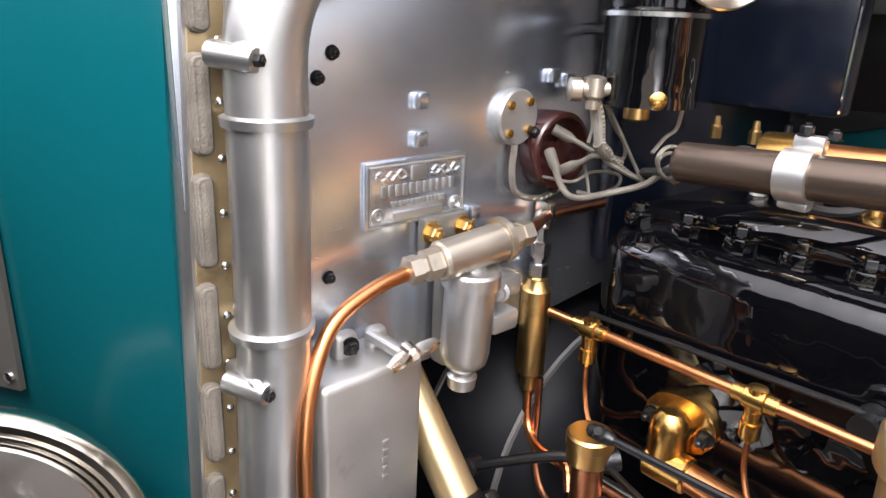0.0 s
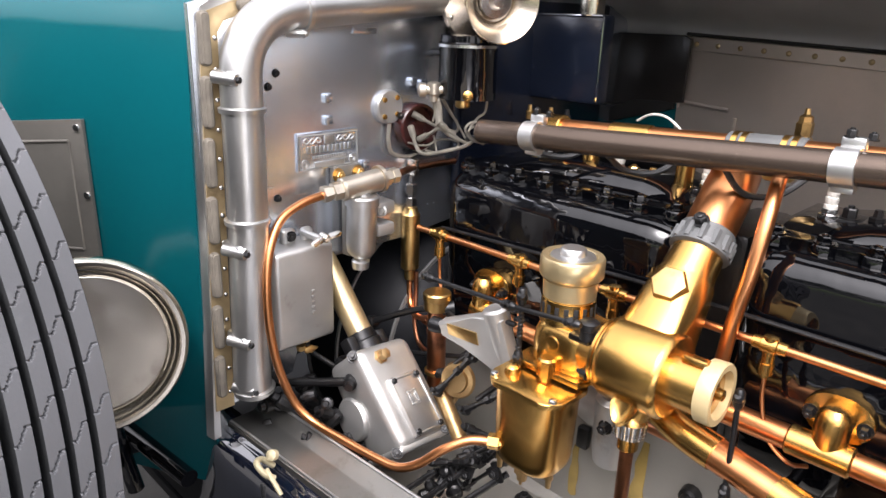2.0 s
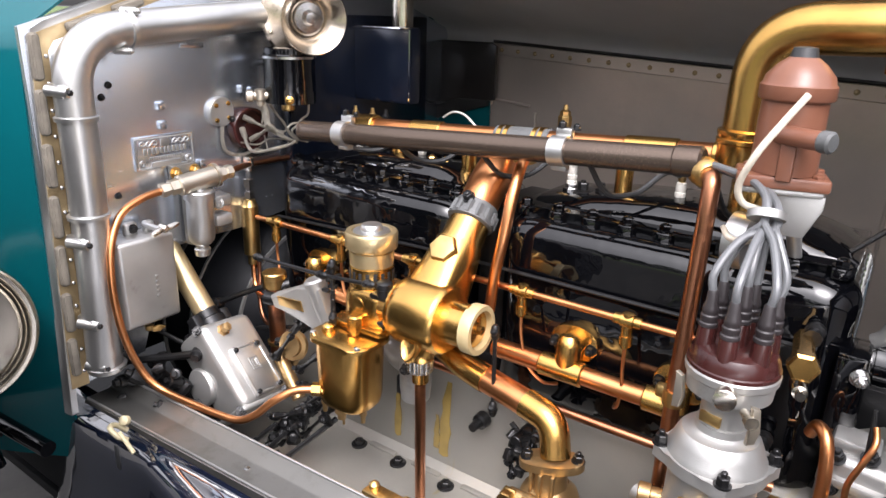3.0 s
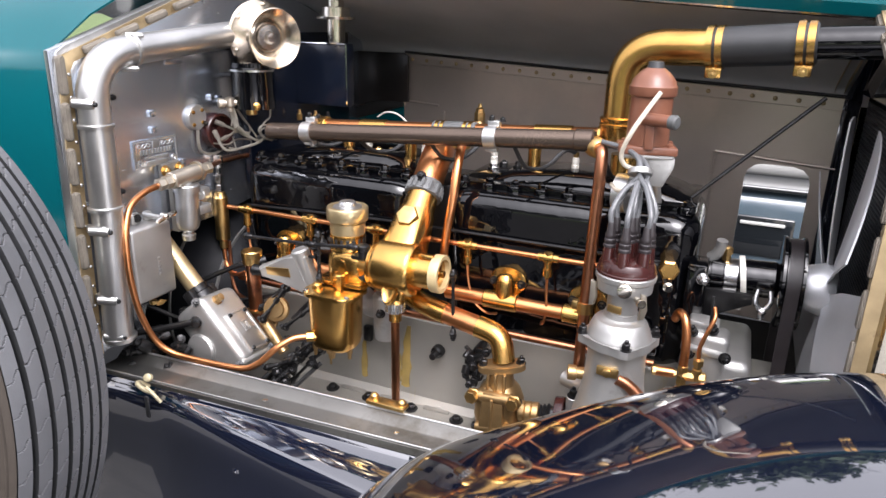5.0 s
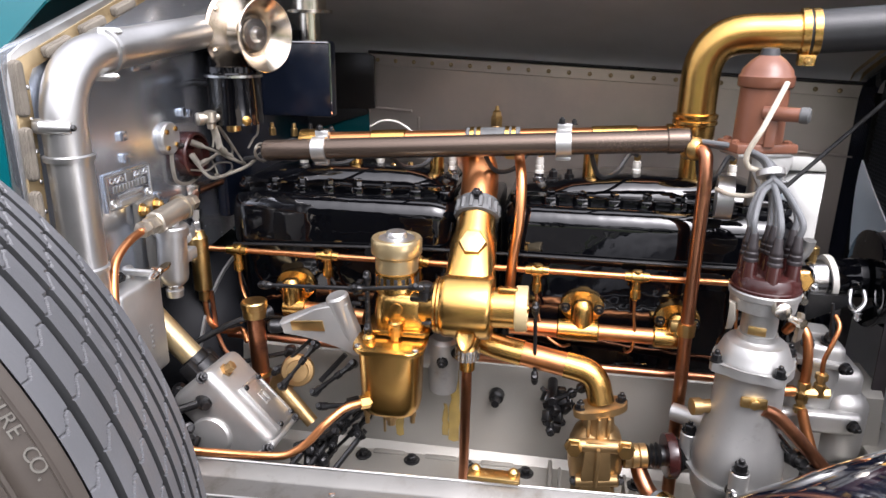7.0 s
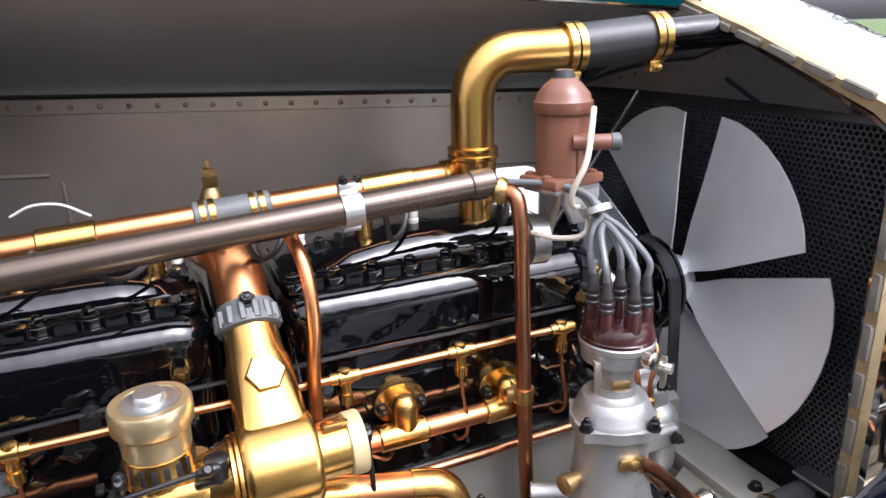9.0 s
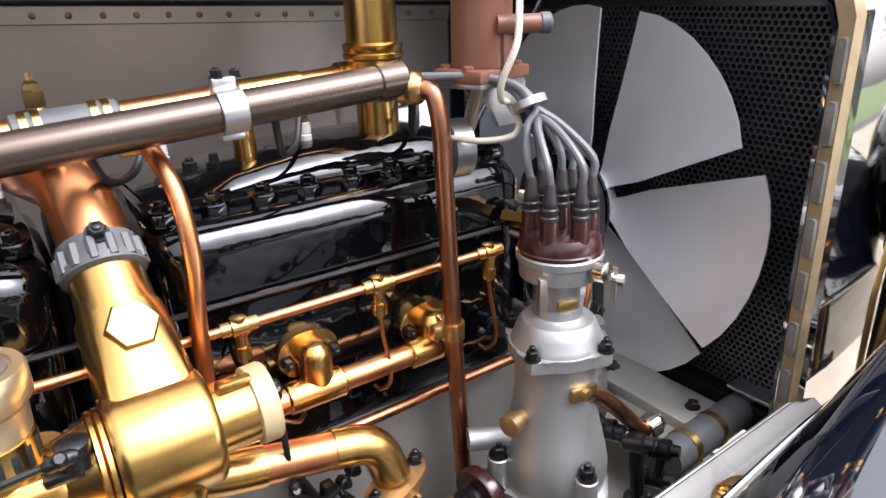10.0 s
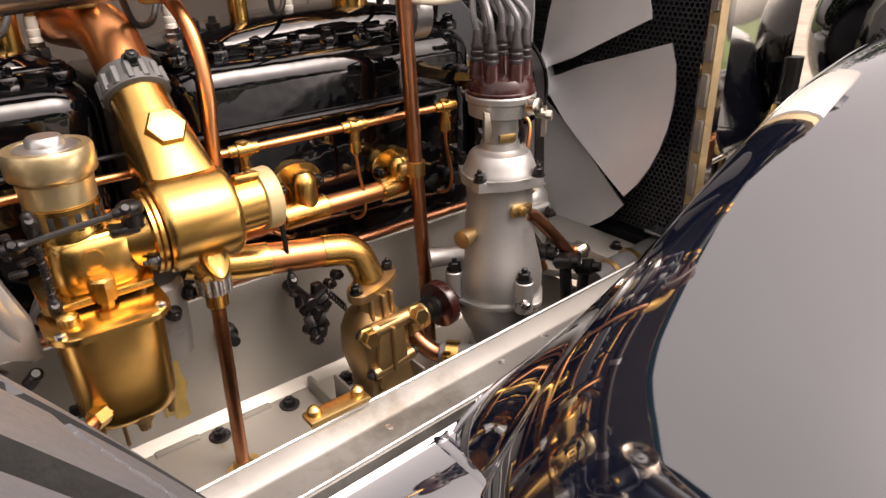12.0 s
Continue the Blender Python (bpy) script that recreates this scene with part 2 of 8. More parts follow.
def frame_of(axis):
    """Two directions square to an axis."""
    a = vec(axis).normalized()
    u = a.cross(Vector((0, 0, 1)) if abs(a.z) < 0.9 else Vector((1, 0, 0))).normalized()
    return a, u, a.cross(u)


def lathe(bm, at, axis, prof, n=28, squash=1.0):
    """A turned body: prof is (height along the axis, radius); the ends are closed."""
    a, u, v = frame_of(axis)
    at, rings = vec(at), []
    for h, r in prof:
        c = at + a * h
        if r < 1e-5:
            rings.append([bm.verts.new(c)])
        else:
            rings.append([bm.verts.new(c + (u * math.cos(2 * math.pi * k / n) + v * squash * math.sin(2 * math.pi * k / n)) * r) for k in range(n)])
    for p, q in zip(rings, rings[1:]):
        if len(p) == 1 and len(q) == 1:
            continue
        for k in range(n):
            j = (k + 1) % n
            if len(p) == 1:
                bm.faces.new((p[0], q[k], q[j]))
            elif len(q) == 1:
                bm.faces.new((p[k], p[j], q[0]))
            else:
                bm.faces.new((p[k], p[j], q[j], q[k]))
    if len(rings[0]) > 1:
        bm.faces.new(list(reversed(rings[0])))
    if len(rings[-1]) > 1:
        bm.faces.new(rings[-1])
    return bm


def rod(bm, p, q, r, n=14, r2=None, bev=0.0):
    p, q = vec(p), vec(q)
    d = (q - p).length
    r2 = r if r2 is None else r2
    prof = [(0, r), (d, r2)] if not bev else [(0, r - bev), (bev, r), (d - bev, r2), (d, r2 - bev)]
    return lathe(bm, p, q - p, prof, n)


def fillet(pts, rad, k=6):
    """A polyline with rounded corners."""
    pts = [vec(p) for p in pts]
    out = [pts[0]]
    for a, b, c in zip(pts, pts[1:], pts[2:]):
        d1, d2 = (a - b), (c - b)
        t = min(rad, d1.length * 0.49, d2.length * 0.49)
        p, q = b + d1.normalized() * t, b + d2.normalized() * t
        for i in range(k + 1):
            s = i / k
            out.append(p * (1 - s) ** 2 + b * 2 * s * (1 - s) + q * s ** 2)
    return out + [pts[-1]]


def curve_through(pts, k=6):
    """A smooth curve through points."""
    pts = [vec(p) for p in pts]
    ext = [pts[0] * 2 - pts[1]] + pts + [pts[-1] * 2 - pts[-2]]
    out = []
    for a, b, c, d in zip(ext, ext[1:], ext[2:], ext[3:]):
        for i in range(k):
            s = i / k
            out.append(0.5 * ((2 * b) + (c - a) * s + (2 * a - 5 * b + 4 * c - d) * s * s + (3 * b - a - 3 * c + d) * s ** 3))
    return out + [pts[-1]]


def sweep(bm, path, r, n=12):
    """A round tube along a path; r is one radius or one for each point."""
    path = [vec(p) for p in path]
    m = len(path)
    rs = r if isinstance(r, (list, tuple)) else [r] * m
    t = [(path[min(i + 1, m - 1)] - path[max(i - 1, 0)]).normalized() for i in range(m)]
    _, u, _ = frame_of(t[0])
    rings = []
    for i in range(m):
        u = (u - t[i] * u.dot(t[i])).normalized()
        v = t[i].cross(u)
        rings.append([bm.verts.new(path[i] + (u * math.cos(2 * math.pi * k / n) + v * math.sin(2 * math.pi * k / n)) * rs[i]) for k in range(n)])
    for p, q in zip(rings, rings[1:]):
        for k in range(n):
            j = (k + 1) % n
            bm.faces.new((p[k], p[j], q[j], q[k]))
    bm.faces.new(list(reversed(rings[0])))
    bm.faces.new(rings[-1])
    return bm


def pipe(bm, pts, r, n=12, rad=None, k=6):
    return sweep(bm, fillet(pts, rad, k) if rad else curve_through(pts, k), r, n)


def absorb(bm, other, m=None):
    """Adds another bmesh, moved by m, and frees it."""
    if m is not None:
        bmesh.ops.transform(other, matrix=m, verts=other.verts)
    me = bpy.data.meshes.new("tmp")
    other.to_mesh(me)
    other.free()
    bm.from_mesh(me)
    bpy.data.meshes.remove(me)
    return bm


def block(bm, at, size, turn=None, bev=0.002, seg=2):
    """A box with rounded edges, at its middle."""
    b = bmesh.new()
    bmesh.ops.create_cube(b, size=1.0)
    bmesh.ops.scale(b, vec=size, verts=b.verts)
    if bev:
        bmesh.ops.bevel(b, geom=b.edges[:], offset=min(bev, min(size) * 0.45), segments=seg, profile=0.5, affect='EDGES')
    return absorb(bm, b, Matrix.Translation(at) @ (turn.to_4x4() if turn else Matrix.Identity(4)))


def prism(bm, poly, m, depth, bev=0.0, seg=2):
    """A flat shape, poly in the plane of m's x and y, raised by depth along m's z."""
    b = bmesh.new()
    lo = [b.verts.new((x, y, 0)) for x, y in poly]
    hi = [b.verts.new((x, y, depth)) for x, y in poly]
    k = len(poly)
    b.faces.new(list(reversed(lo)))
    top = b.faces.new(hi)
    for i in range(k):
        b.faces.new((lo[i], lo[(i + 1) % k], hi[(i + 1) % k], hi[i]))
    if bev:
        bmesh.ops.bevel(b, geom=list(top.edges), offset=bev, segments=seg, profile=0.5, affect='EDGES')
    return absorb(bm, b, m)


def axes(at, x, y):
    """A frame at a place with given x and (about) y directions."""
    x = vec(x).normalized()
    z = x.cross(vec(y)).normalized()
    y = z.cross(x)
    m = Matrix((x, y, z)).transposed().to_4x4()
    m.translation = at
    return m


def oval(a, b, n=32, power=2.0):
    """A (super-)ellipse outline."""
    pts = []
    for k in range(n):
        t = 2 * math.pi * k / n
        c, s = math.cos(t), math.sin(t)
        pts.append((a * math.copysign(abs(c) ** (2 / power), c), b * math.copysign(abs(s) ** (2 / power), s)))
    return pts


def loft(bm, rows, close=False, cap=False):
    """A skin over rows of equally many points."""
    vs = [[bm.verts.new(p) for p in row] for row in rows]
    for p, q in zip(vs, vs[1:]):
        k = len(p)
        for i in range(k if close else k - 1):
            j = (i + 1) % k
            bm.faces.new((p[i], p[j], q[j], q[i]))
    if cap:
        bm.faces.new(list(reversed(vs[0])))
        bm.faces.new(vs[-1])
    return bm


def thicken(bm, d):
    bmesh.ops.recalc_face_normals(bm, faces=bm.faces[:])
    bmesh.ops.solidify(bm, geom=bm.faces[:], thickness=d)
    return bm


WORLD_AT = {}


def finish(bm, name, mat, sharp=0.6):
    bmesh.ops.remove_doubles(bm, verts=bm.verts[:], dist=1e-6)
    bmesh.ops.recalc_face_normals(bm, faces=bm.faces[:])
    for f in bm.faces:
        f.smooth = True
    for e in bm.edges:
        if len(e.link_faces) == 2 and e.calc_face_angle(0) > sharp:
            e.smooth = False
    lo = Vector([min(v.co[i] for v in bm.verts) for i in range(3)])
    hi = Vector([max(v.co[i] for v in bm.verts) for i in range(3)])
    c = (lo + hi) / 2
    bmesh.ops.translate(bm, vec=-c, verts=bm.verts)
    me = bpy.data.meshes.new(name)
    bm.to_mesh(me)
    bm.free()
    me.materials.append(mat)
    return me, c


def part(name, bm, mat, parent, label="", sharp=0.6):
    """One mesh under a thing or a part; the shape is given in world places."""
    me, c = finish(bm, name, mat, sharp)
    ob = new(name, me)
    ob.parent = parent
    ob.location = c - WORLD_AT[parent.name]
    WORLD_AT[ob.name] = c
    return tagged(ob, label)


def twin(ob, at):
    """Another part like ob, sharing its mesh, at another place."""
    o = ob.copy()
    scene.collection.objects.link(o)
    o.location = vec(at) - WORLD_AT[ob.parent.name]
    WORLD_AT[o.name] = vec(at)
    return o


def thing(name, label, category, at, group="", kind=""):
    ob = new(name)
    ob.location = at
    ob.empty_display_size = 0.05
    WORLD_AT[ob.name] = vec(at)
    return tagged(ob, label, category, group, kind)


def solo(name, bm, mat, label, category, group="", kind="", sharp=0.6):
    me, c = finish(bm, name, mat, sharp)
    ob = new(name, me)
    ob.location = c
    WORLD_AT[ob.name] = c
    return tagged(ob, label, category, group, kind)


def bm_():
    return bmesh.new()


def nut(bm, at, axis, r, h, washer=True, dome=False):
    """A hexagon head with its washer and stud end."""
    a = vec(axis).normalized()
    if washer:
        lathe(bm, at, a, [(0, r * 1.35), (h * 0.15, r * 1.35)], 16)
    lathe(bm, vec(at) + a * h * 0.14, a, [(0, r), (h * 0.74, r), (h * 0.84, r * 0.86), (h * 0.845, r * 0.5)], 6)
    lathe(bm, vec(at) + a * h, a, [(-0.2 * h, r * 0.5), (h * (0.34 if dome else 0.16), r * 0.5), (h * (0.42 if dome else 0.22), r * 0.38)], 10)
    return bm

# ---- ground and distance ----
b = bm_()
bmesh.ops.create_grid(b, x_segments=24, y_segments=24, size=400)
solo("ground", b, GRAVEL, "grey tarmac yard with fine stone chippings", "ground", kind="structure")
b = bm_()
loft(b, [[(-300, -300, 0.004), (-300, -9, 0.004)], [(300, -300, 0.004), (300, -13, 0.004)]])
solo("lawn", b, GRASS, "mown green lawn beyond the gravel", "lawn", kind="structure")
b = bm_()
loft(b, [[(-300, 13, 0.004), (-300, 300, 0.004)], [(300, 11, 0.004), (300, 300, 0.004)]])
solo("lawn", b, GRASS, "mown green lawn beyond the gravel", "lawn", kind="structure")
b = bm_()
loft(b, [[(26, -10, 0.006), (26, 9, 0.006)], [(300, -12, 0.006), (300, 10.5, 0.006)]])
solo("lawn", b, GRASS, "mown green lawn beyond the gravel", "lawn", kind="structure")
b = bm_()
loft(b, [[(1.9, -8.5, .008), (1.9, 8.5, .008)], [(6, -8.8, .008), (6, 8.6, .008)], [(25.5, -9.5, .008), (25.5, 8.8, .008)]])
solo("gravel_path", b, PALE_GRAVEL, "pale buff gravel path ahead of the car", "path", kind="structure")


def tree(at, height, spread, seed, leaf=1.0):
    """A broad tree: tapered trunk, limbs, and a ragged crown of leaf clumps."""
    rng = random.Random(seed)
    t = thing("tree", "broad dark green tree at the edge of the lawn", "tree", at, "trees beyond the lawn")
    b, tips = bm_(), []
    top = vec(at) + Vector((rng.uniform(-.3, .3), rng.uniform(-.3, .3), height * 0.75))
    sweep(b, curve_through([at, vec(at).lerp(top, .4) + Vector((.15, .1, 0)), top], 4), [0.28 - 0.023 * i for i in range(9)], 8)
    for k in range(9):
        s = vec(at).lerp(top, rng.uniform(.3, .95))
        a = k * 2.4
        e = s + Vector((math.cos(a) * spread * .7, math.sin(a) * spread * .7, height * rng.uniform(.08, .28)))
        sweep(b, curve_through([s, s.lerp(e, .5) + Vector((0, 0, .2)), e], 3), [0.09 - 0.011 * i for i in range(7)], 6)
        tips += [e, s.lerp(e, .6)]
    part("trunk", b, BARK, t, "brown bark trunk and limbs")
    verts, faces = [], []
    for e in tips + [top]:
        for c in range(9):
            o = e + Vector((rng.gauss(0, spread * .22), rng.gauss(0, spread * .22), rng.gauss(0, height * .07)))
            for q in range(34):
                p = o + Vector((rng.gauss(0, .34), rng.gauss(0, .34), rng.gauss(0, .28)))
                u = Vector((rng.gauss(0, 1), rng.gauss(0, 1), rng.gauss(0, 1))).normalized() * rng.uniform(.09, .17) * leaf
                w = u.cross(Vector((rng.gauss(0, 1), rng.gauss(0, 1), rng.gauss(0, 1)))).normalized() * u.length * .5
                i = len(verts)
                verts += [p - u, p + w, p + u, p - w]
                faces.append((i, i + 1, i + 2, i + 3))
    me = bpy.data.meshes.new("crown")
    me.from_pydata([v - vec(at) for v in verts], [], faces)
    me.materials.append(LEAF)
    o = new("crown", me)
    o.parent = t
    return t


for k, (x, y, h, s) in enumerate([(-17, -19, 7.5, 3.0), (-11, -20, 7, 2.8), (-6, -18, 7.5, 3.0), (-1, -20, 8, 3.2), (4, -19, 7, 2.8), (9.5, -21, 7.5, 3.0), (16, -19, 7, 2.8), (22, -8, 7, 2.6), (20, 9, 8, 3.0), (-7.0, 15, 9.5, 2.6), (-3.6, 14, 10.0, 2.5), (-.6, 15, 9.0, 2.5), (2.6, 14.5, 9.6, 2.5)]):
    tree((x, y, 0), h, s, 40 + k, 2.2 if 10 < y else 1.0)


# ---- the low open car parked alongside, seen through the bonnet's opening ----
car = thing("parked_roadster", "low two-tone roadster in blue-grey and cream parked alongside", "car", (.2, 1.7, 0))
b = bm_()
block(b, (-.325, 1.66, .595), (3.05, 1.40, .67), bev=.06, seg=4)
part("body", b, VAN_BLUE, car, "blue-grey coachwork")
b = bm_()
block(b, (1.605, 1.66, .60), (.80, 1.40, .66), bev=.09, seg=4)
part("bonnet", b, VAN_WHITE, car, "cream painted bonnet")
b = bm_()
block(b, (-.325, 1.66, .936), (3.02, 1.405, .014), bev=.006, seg=3)
part("waist_rail", b, VAN_GLASS, car, "black waist rail")
# white block added to stand in for the pale area above the body
b = bm_()
block(b, (-.10, 1.72, .99), (3.4, 1.20, .11), bev=.05, seg=4)
part("tonneau_cover", b, VAN_WHITE, car, "white block for the pale area above the car body")
b = bm_()
block(b, (1.0, .960, .795), (.17, .012, .12), bev=.02, seg=3)
door = part("vent_panel", b, VAN_GLASS, car, "dark recessed side vent")
b = bm_()
block(b, (1.0, .952, .835), (.12, .008, .010), bev=.003)
part("vent_bar", b, VAN_WHITE, door, "pale bar")
for wx in (-1.35, 1.45):
    for wy in (.95, 2.37):
        b = bm_()
        lathe(b, (wx, wy - .07, .32), (0, 1, 0), [(0, .18), (0, .30), (.03, .32), (.11, .32), (.14, .30), (.14, .18)], 32)
        w_ = part("wheel", b, HOSE, car, "black tyre")
        b = bm_()
        lathe(b, (wx, wy - .06, .32), (0, 1, 0), [(0, .04), (.005, .16), (.02, .19), (.10, .19), (.115, .16), (.12, .04)], 28)
        part("rim", b, VENT, w_, "grey wheel rim")

# ---- scuttle body, firewall, sill and bonnet ----
YC = -0.03                                  # the car's centre line
AP0, AP1 = 1.450, 1.386                     # height of the centre hinge, at the firewall and at the radiator


def hull(x):
    """Half width and height of the bonnet's shoulder at x."""
    s = x / 1.04
    return 0.435 - 0.115 * s, 1.312 - 0.04 * s


def ridge_z(x):
    return AP0 + (AP1 - AP0) * x / 1.04


fire = thing("firewall", "bright sheet aluminium firewall bulkhead behind the engine", "firewall", (-0.01, YC, .85), kind="structure")
hw, hz = hull(0)
b = bm_()
outline = [(YC - hw, .835), (YC - hw, hz), (YC, AP0), (YC + hw, hz), (YC + hw, .97), (.10, .97), (.02, 1.02), (-.16, 1.0), (-.30, 1.0), (-.325, .96), (-.36, .85)]
prism(b, outline, axes((-.008, 0, 0), (0, 1, 0), (0, 0, 1)), 0.008, 0.001)
part("plate", b, ALU_SHEET, fire)
b = bm_()
for y, z in [(-.295, 1.208), (-.295, 1.181), (-.152, 1.222), (-.133, 1.218), (-.237, 1.118)]:
    block(b, (.003, y, z), (.008, .011, .012), bev=.002)
part("square_stud", b, ALU_SHEET, fire, "square aluminium stud ends")
for y, z in [(-.366, 1.240), (-.377, 1.225), (-.371, 1.092)]:
    b = bm_()
    nut(b, (0, y, z), (1, 0, 0), .0036, .0055)
    part("bolt", b, BLACK_IRON, fire, "small black bolt")
b = bm_()
block(b, (.001, -.235, 1.288), (.003, .038, .008), bev=.001)
part("bracket_plate", b, ALU_SHEET, fire)

# the webbing strip round the firewall's rim, on which the bonnet rests
strip = thing("bonnet_rest_strip", "brass strip laced with canvas webbing along the firewall's edge", "strip", (0, -.47, .85))
b = bm_()
loft(b, [[(-.004, -.473, .838), (.004, -.473, .838), (.004, -.449, .838), (-.004, -.449, .838)], [(-.004, -.456, 1.290), (.004, -.456, 1.290), (.004, -.436, 1.284), (-.004, -.436, 1.284)], [(-.004, -.446, 1.306), (.004, -.446, 1.306), (.004, -.428, 1.296), (-.004, -.428, 1.296)],
         [(-.004, YC - .01, AP0 + .003), (.004, YC - .01, AP0 + .003), (.004, YC - .005, AP0 - .018), (-.004, YC - .005, AP0 - .018)]], close=True, cap=True)
part("brass_strip", b, STRIP, strip)
pad = None
for i in range(7):
    z = .885 + i * .0655
    at = (.0055, -.4640 + (z - .90) * .031, z)
    if pad is None:
        b = bm_()
        block(b, at, (.013, .0125, .056), bev=.0055, seg=4)
        pad = part("webbing_loop", b, WEBBING, strip, "frayed canvas webbing loop")
    else:
        twin(pad, at)
for i in range(6):
    s = .12 + i * .15
    at = vec((.0055, -.440, 1.300)).lerp(vec((.0095, YC, AP0 - .006)), s)
    b = bm_()
    block(b, at, (.011, .045, .012), Matrix.Rotation(math.atan2(AP0 - 1.312, .43), 3, 'X'), bev=.004, seg=3)
    part("webbing_loop", b, WEBBING, strip, "frayed canvas webbing loop")
riv = None
for i in range(14):
    at = (.0045, -.4535 + i * .00105, .86 + i * .0322)
    if riv is None:
        b = bm_()
        lathe(b, at, (1, 0, 0), [(-.001, .0028), (.001, .0026), (.0022, .0012), (.0024, 0)], 10)
        riv = part("rivet", b, STEEL, strip, "domed steel rivet")
    else:
        twin(riv, at)

# the coach-built scuttle: pale edge beading, teal side and top
body = thing("coach_body", "glossy teal coachwork of the scuttle beside the firewall", "car body", (-.3, -.6, .8))
side = [(-.010, -.4655), (-.022, -.4695), (-.06, -.492), (-.12, -.534), (-.25, -.60), (-.6, -.70), (-1.1, -.74)]
b = bm_()
rows = []
for x, y in side:
    top = 1.312 - (x + .012) * .02
    inset = .012
    k = max(0.0, 1 + x / .12)                # the side leans out towards its foot beside the firewall
    r = [(x, y + .03 - .016 * k, .70), (x, y + .006 - .014 * k, .80), (x, y - .009 * k, .95), (x, y - .002 - .002 * k, 1.15), (x, y + .002 * k, top - .03), (x, y + .006 + .003 * k, top - .008), (x, y + .02, top + .004)]
    r += [(x, y + (YC - y) * s, top + .004 + (AP0 + .012 - top) * math.sin(s * math.pi / 2)) for s in (.2, .4, .6, .8, 1.0)]
    rows.append(r)
loft(b, rows)
part("teal_panel", thicken(b, .003), TEAL, body)
b = bm_()
loft(b, [[(x, 2 * YC - y, z) for x, y, z in r] for r in rows])
part("teal_panel", thicken(b, .003), TEAL, body)
b = bm_()
edge = [(-.481, .80), (-.4735, .95), (-.4665, 1.15), (-.4615, 1.285), (-.4555, 1.311), (-.440, 1.320), (YC, AP0 + .010)]
inn = [(-.4690, .80), (-.4645, .95), (-.4575, 1.15), (-.4525, 1.278), (-.4470, 1.300), (-.436, 1.308), (YC, AP0 - .002)]
loft(b, [[(-.012, y, z), (-.003, y + .0005, z), (.0025, y + .0030, z - .001), (.0025, yi_, zi_), (-.004, yi_ + .001, zi_)] for (y, z), (yi_, zi_) in zip(edge, inn)])
thicken(b, .0012)
part("edge_beading", b, ALU_DUCT, body, "pale metal edge beading")
b = bm_()
m = axes((-.122, -.5385, 0), (-.89, -.456, 0), (0, 0, 1))
prism(b, [(0, 1.009), (.148, 1.000), (.150, 1.172), (0, 1.186)], m, -.004, 0)
v_plate = part("vent_cover", b, VENT, body, "dull pewter vent cover plate with a pressed border")
b = bm_()
for p, q in [((.022, 1.030), (.022, 1.160)), ((.126, 1.022), (.126, 1.15)), ((.022, 1.160), (.126, 1.15)), ((.022, 1.030), (.126, 1.022))]:
    rod(b, m @ vec((p[0], p[1], -.004)), m @ vec((q[0], q[1], -.004)), .0018, 8)
part("border", b, VENT, v_plate)
for p in [(.008, 1.176), (.142, 1.163), (.006, 1.098), (.144, 1.085), (.008, 1.018), (.142, 1.009)]:
    b = bm_()
    lathe(b, m @ vec((p[0], p[1], -.004)), m.to_3x3() @ Vector((0, 0, -1)), [(0, .0045), (.002, .004), (.003, 0)], 10)
    part("screw", b, STEEL, v_plate, "domed steel screw")

# chassis sill
sill = thing("chassis_sill", "long aluminium sill ledge along the engine bay's open side", "sill", (.5, -.42, .8))


def sill_y(x):
    return -.397 + .026 * x, -.452 + .034 * x


b = bm_()
rows = []
for i in range(13):
    x = -.01 + i * .0915
    yi, yo = sill_y(x)
    z = .822 + .014 * x
    rows.append([(x, yi + .006, z - .060), (x, yi + .0035, z - .003), (x, yi + .001, z), (x, yi - .0025, z - .0006), (x, yi - .017, z - .0105), (x, yi - .020, z - .0120), (x, yo + .006, z - .0122), (x, yo, z - .0145), (x, yo - .002, z - .024), (x, yo + .012, z - .034), (x, yi - .006, z - .026), (x, yi - .002, z - .06)])
loft(b, rows, close=True, cap=True)
part("ledge", b, SILL_ALU, sill)
for side_in, dy_, dz_, r_ in ((True, .0005, .0002, .0020), (False, .0030, -.0122, .0016)):
    b = bm_()
    sweep(b, [(x, sill_y(x)[0 if side_in else 1] + dy_, .822 + .014 * x + dz_) for x in [-.008 + k * .0915 for k in range(13)]], r_, 10)
    part("edge_bead", b, ALU_DUCT, sill, "thin bright edge bead")
for x, dy in [(.30, .022), (.52, .022), (.665, .024), (.732, .0255), (.795, .0225), (1.0, .018)]:
    b = bm_()
    yi, yo = sill_y(x)
    lathe(b, (x, yo + dy, .8098 + .014 * x), (0, 0, 1), [(-.002, .0042), (.0008, .0040), (.0016, 0)], 12)
    part("screw", b, STEEL, sill, "flush steel screw")

# bonnet: far side and far top leaf in place, near leaf folded back over it
bonnet = thing("bonnet", "louvreless aluminium bonnet, far leaf closed and near leaf folded back", "bonnet", (.5, .35, .85))
b = bm_()


def far_at(x, z):
    return (x, YC + hull(x)[0], z)


def panel(b, x0, x1, z0, z1, nx=4, nz=3):
    loft(b, [[far_at(x0 + (x1 - x0) * i / nx, z0 + (z1 - z0) * k / nz) for k in range(nz + 1)] for i in range(nx + 1)])


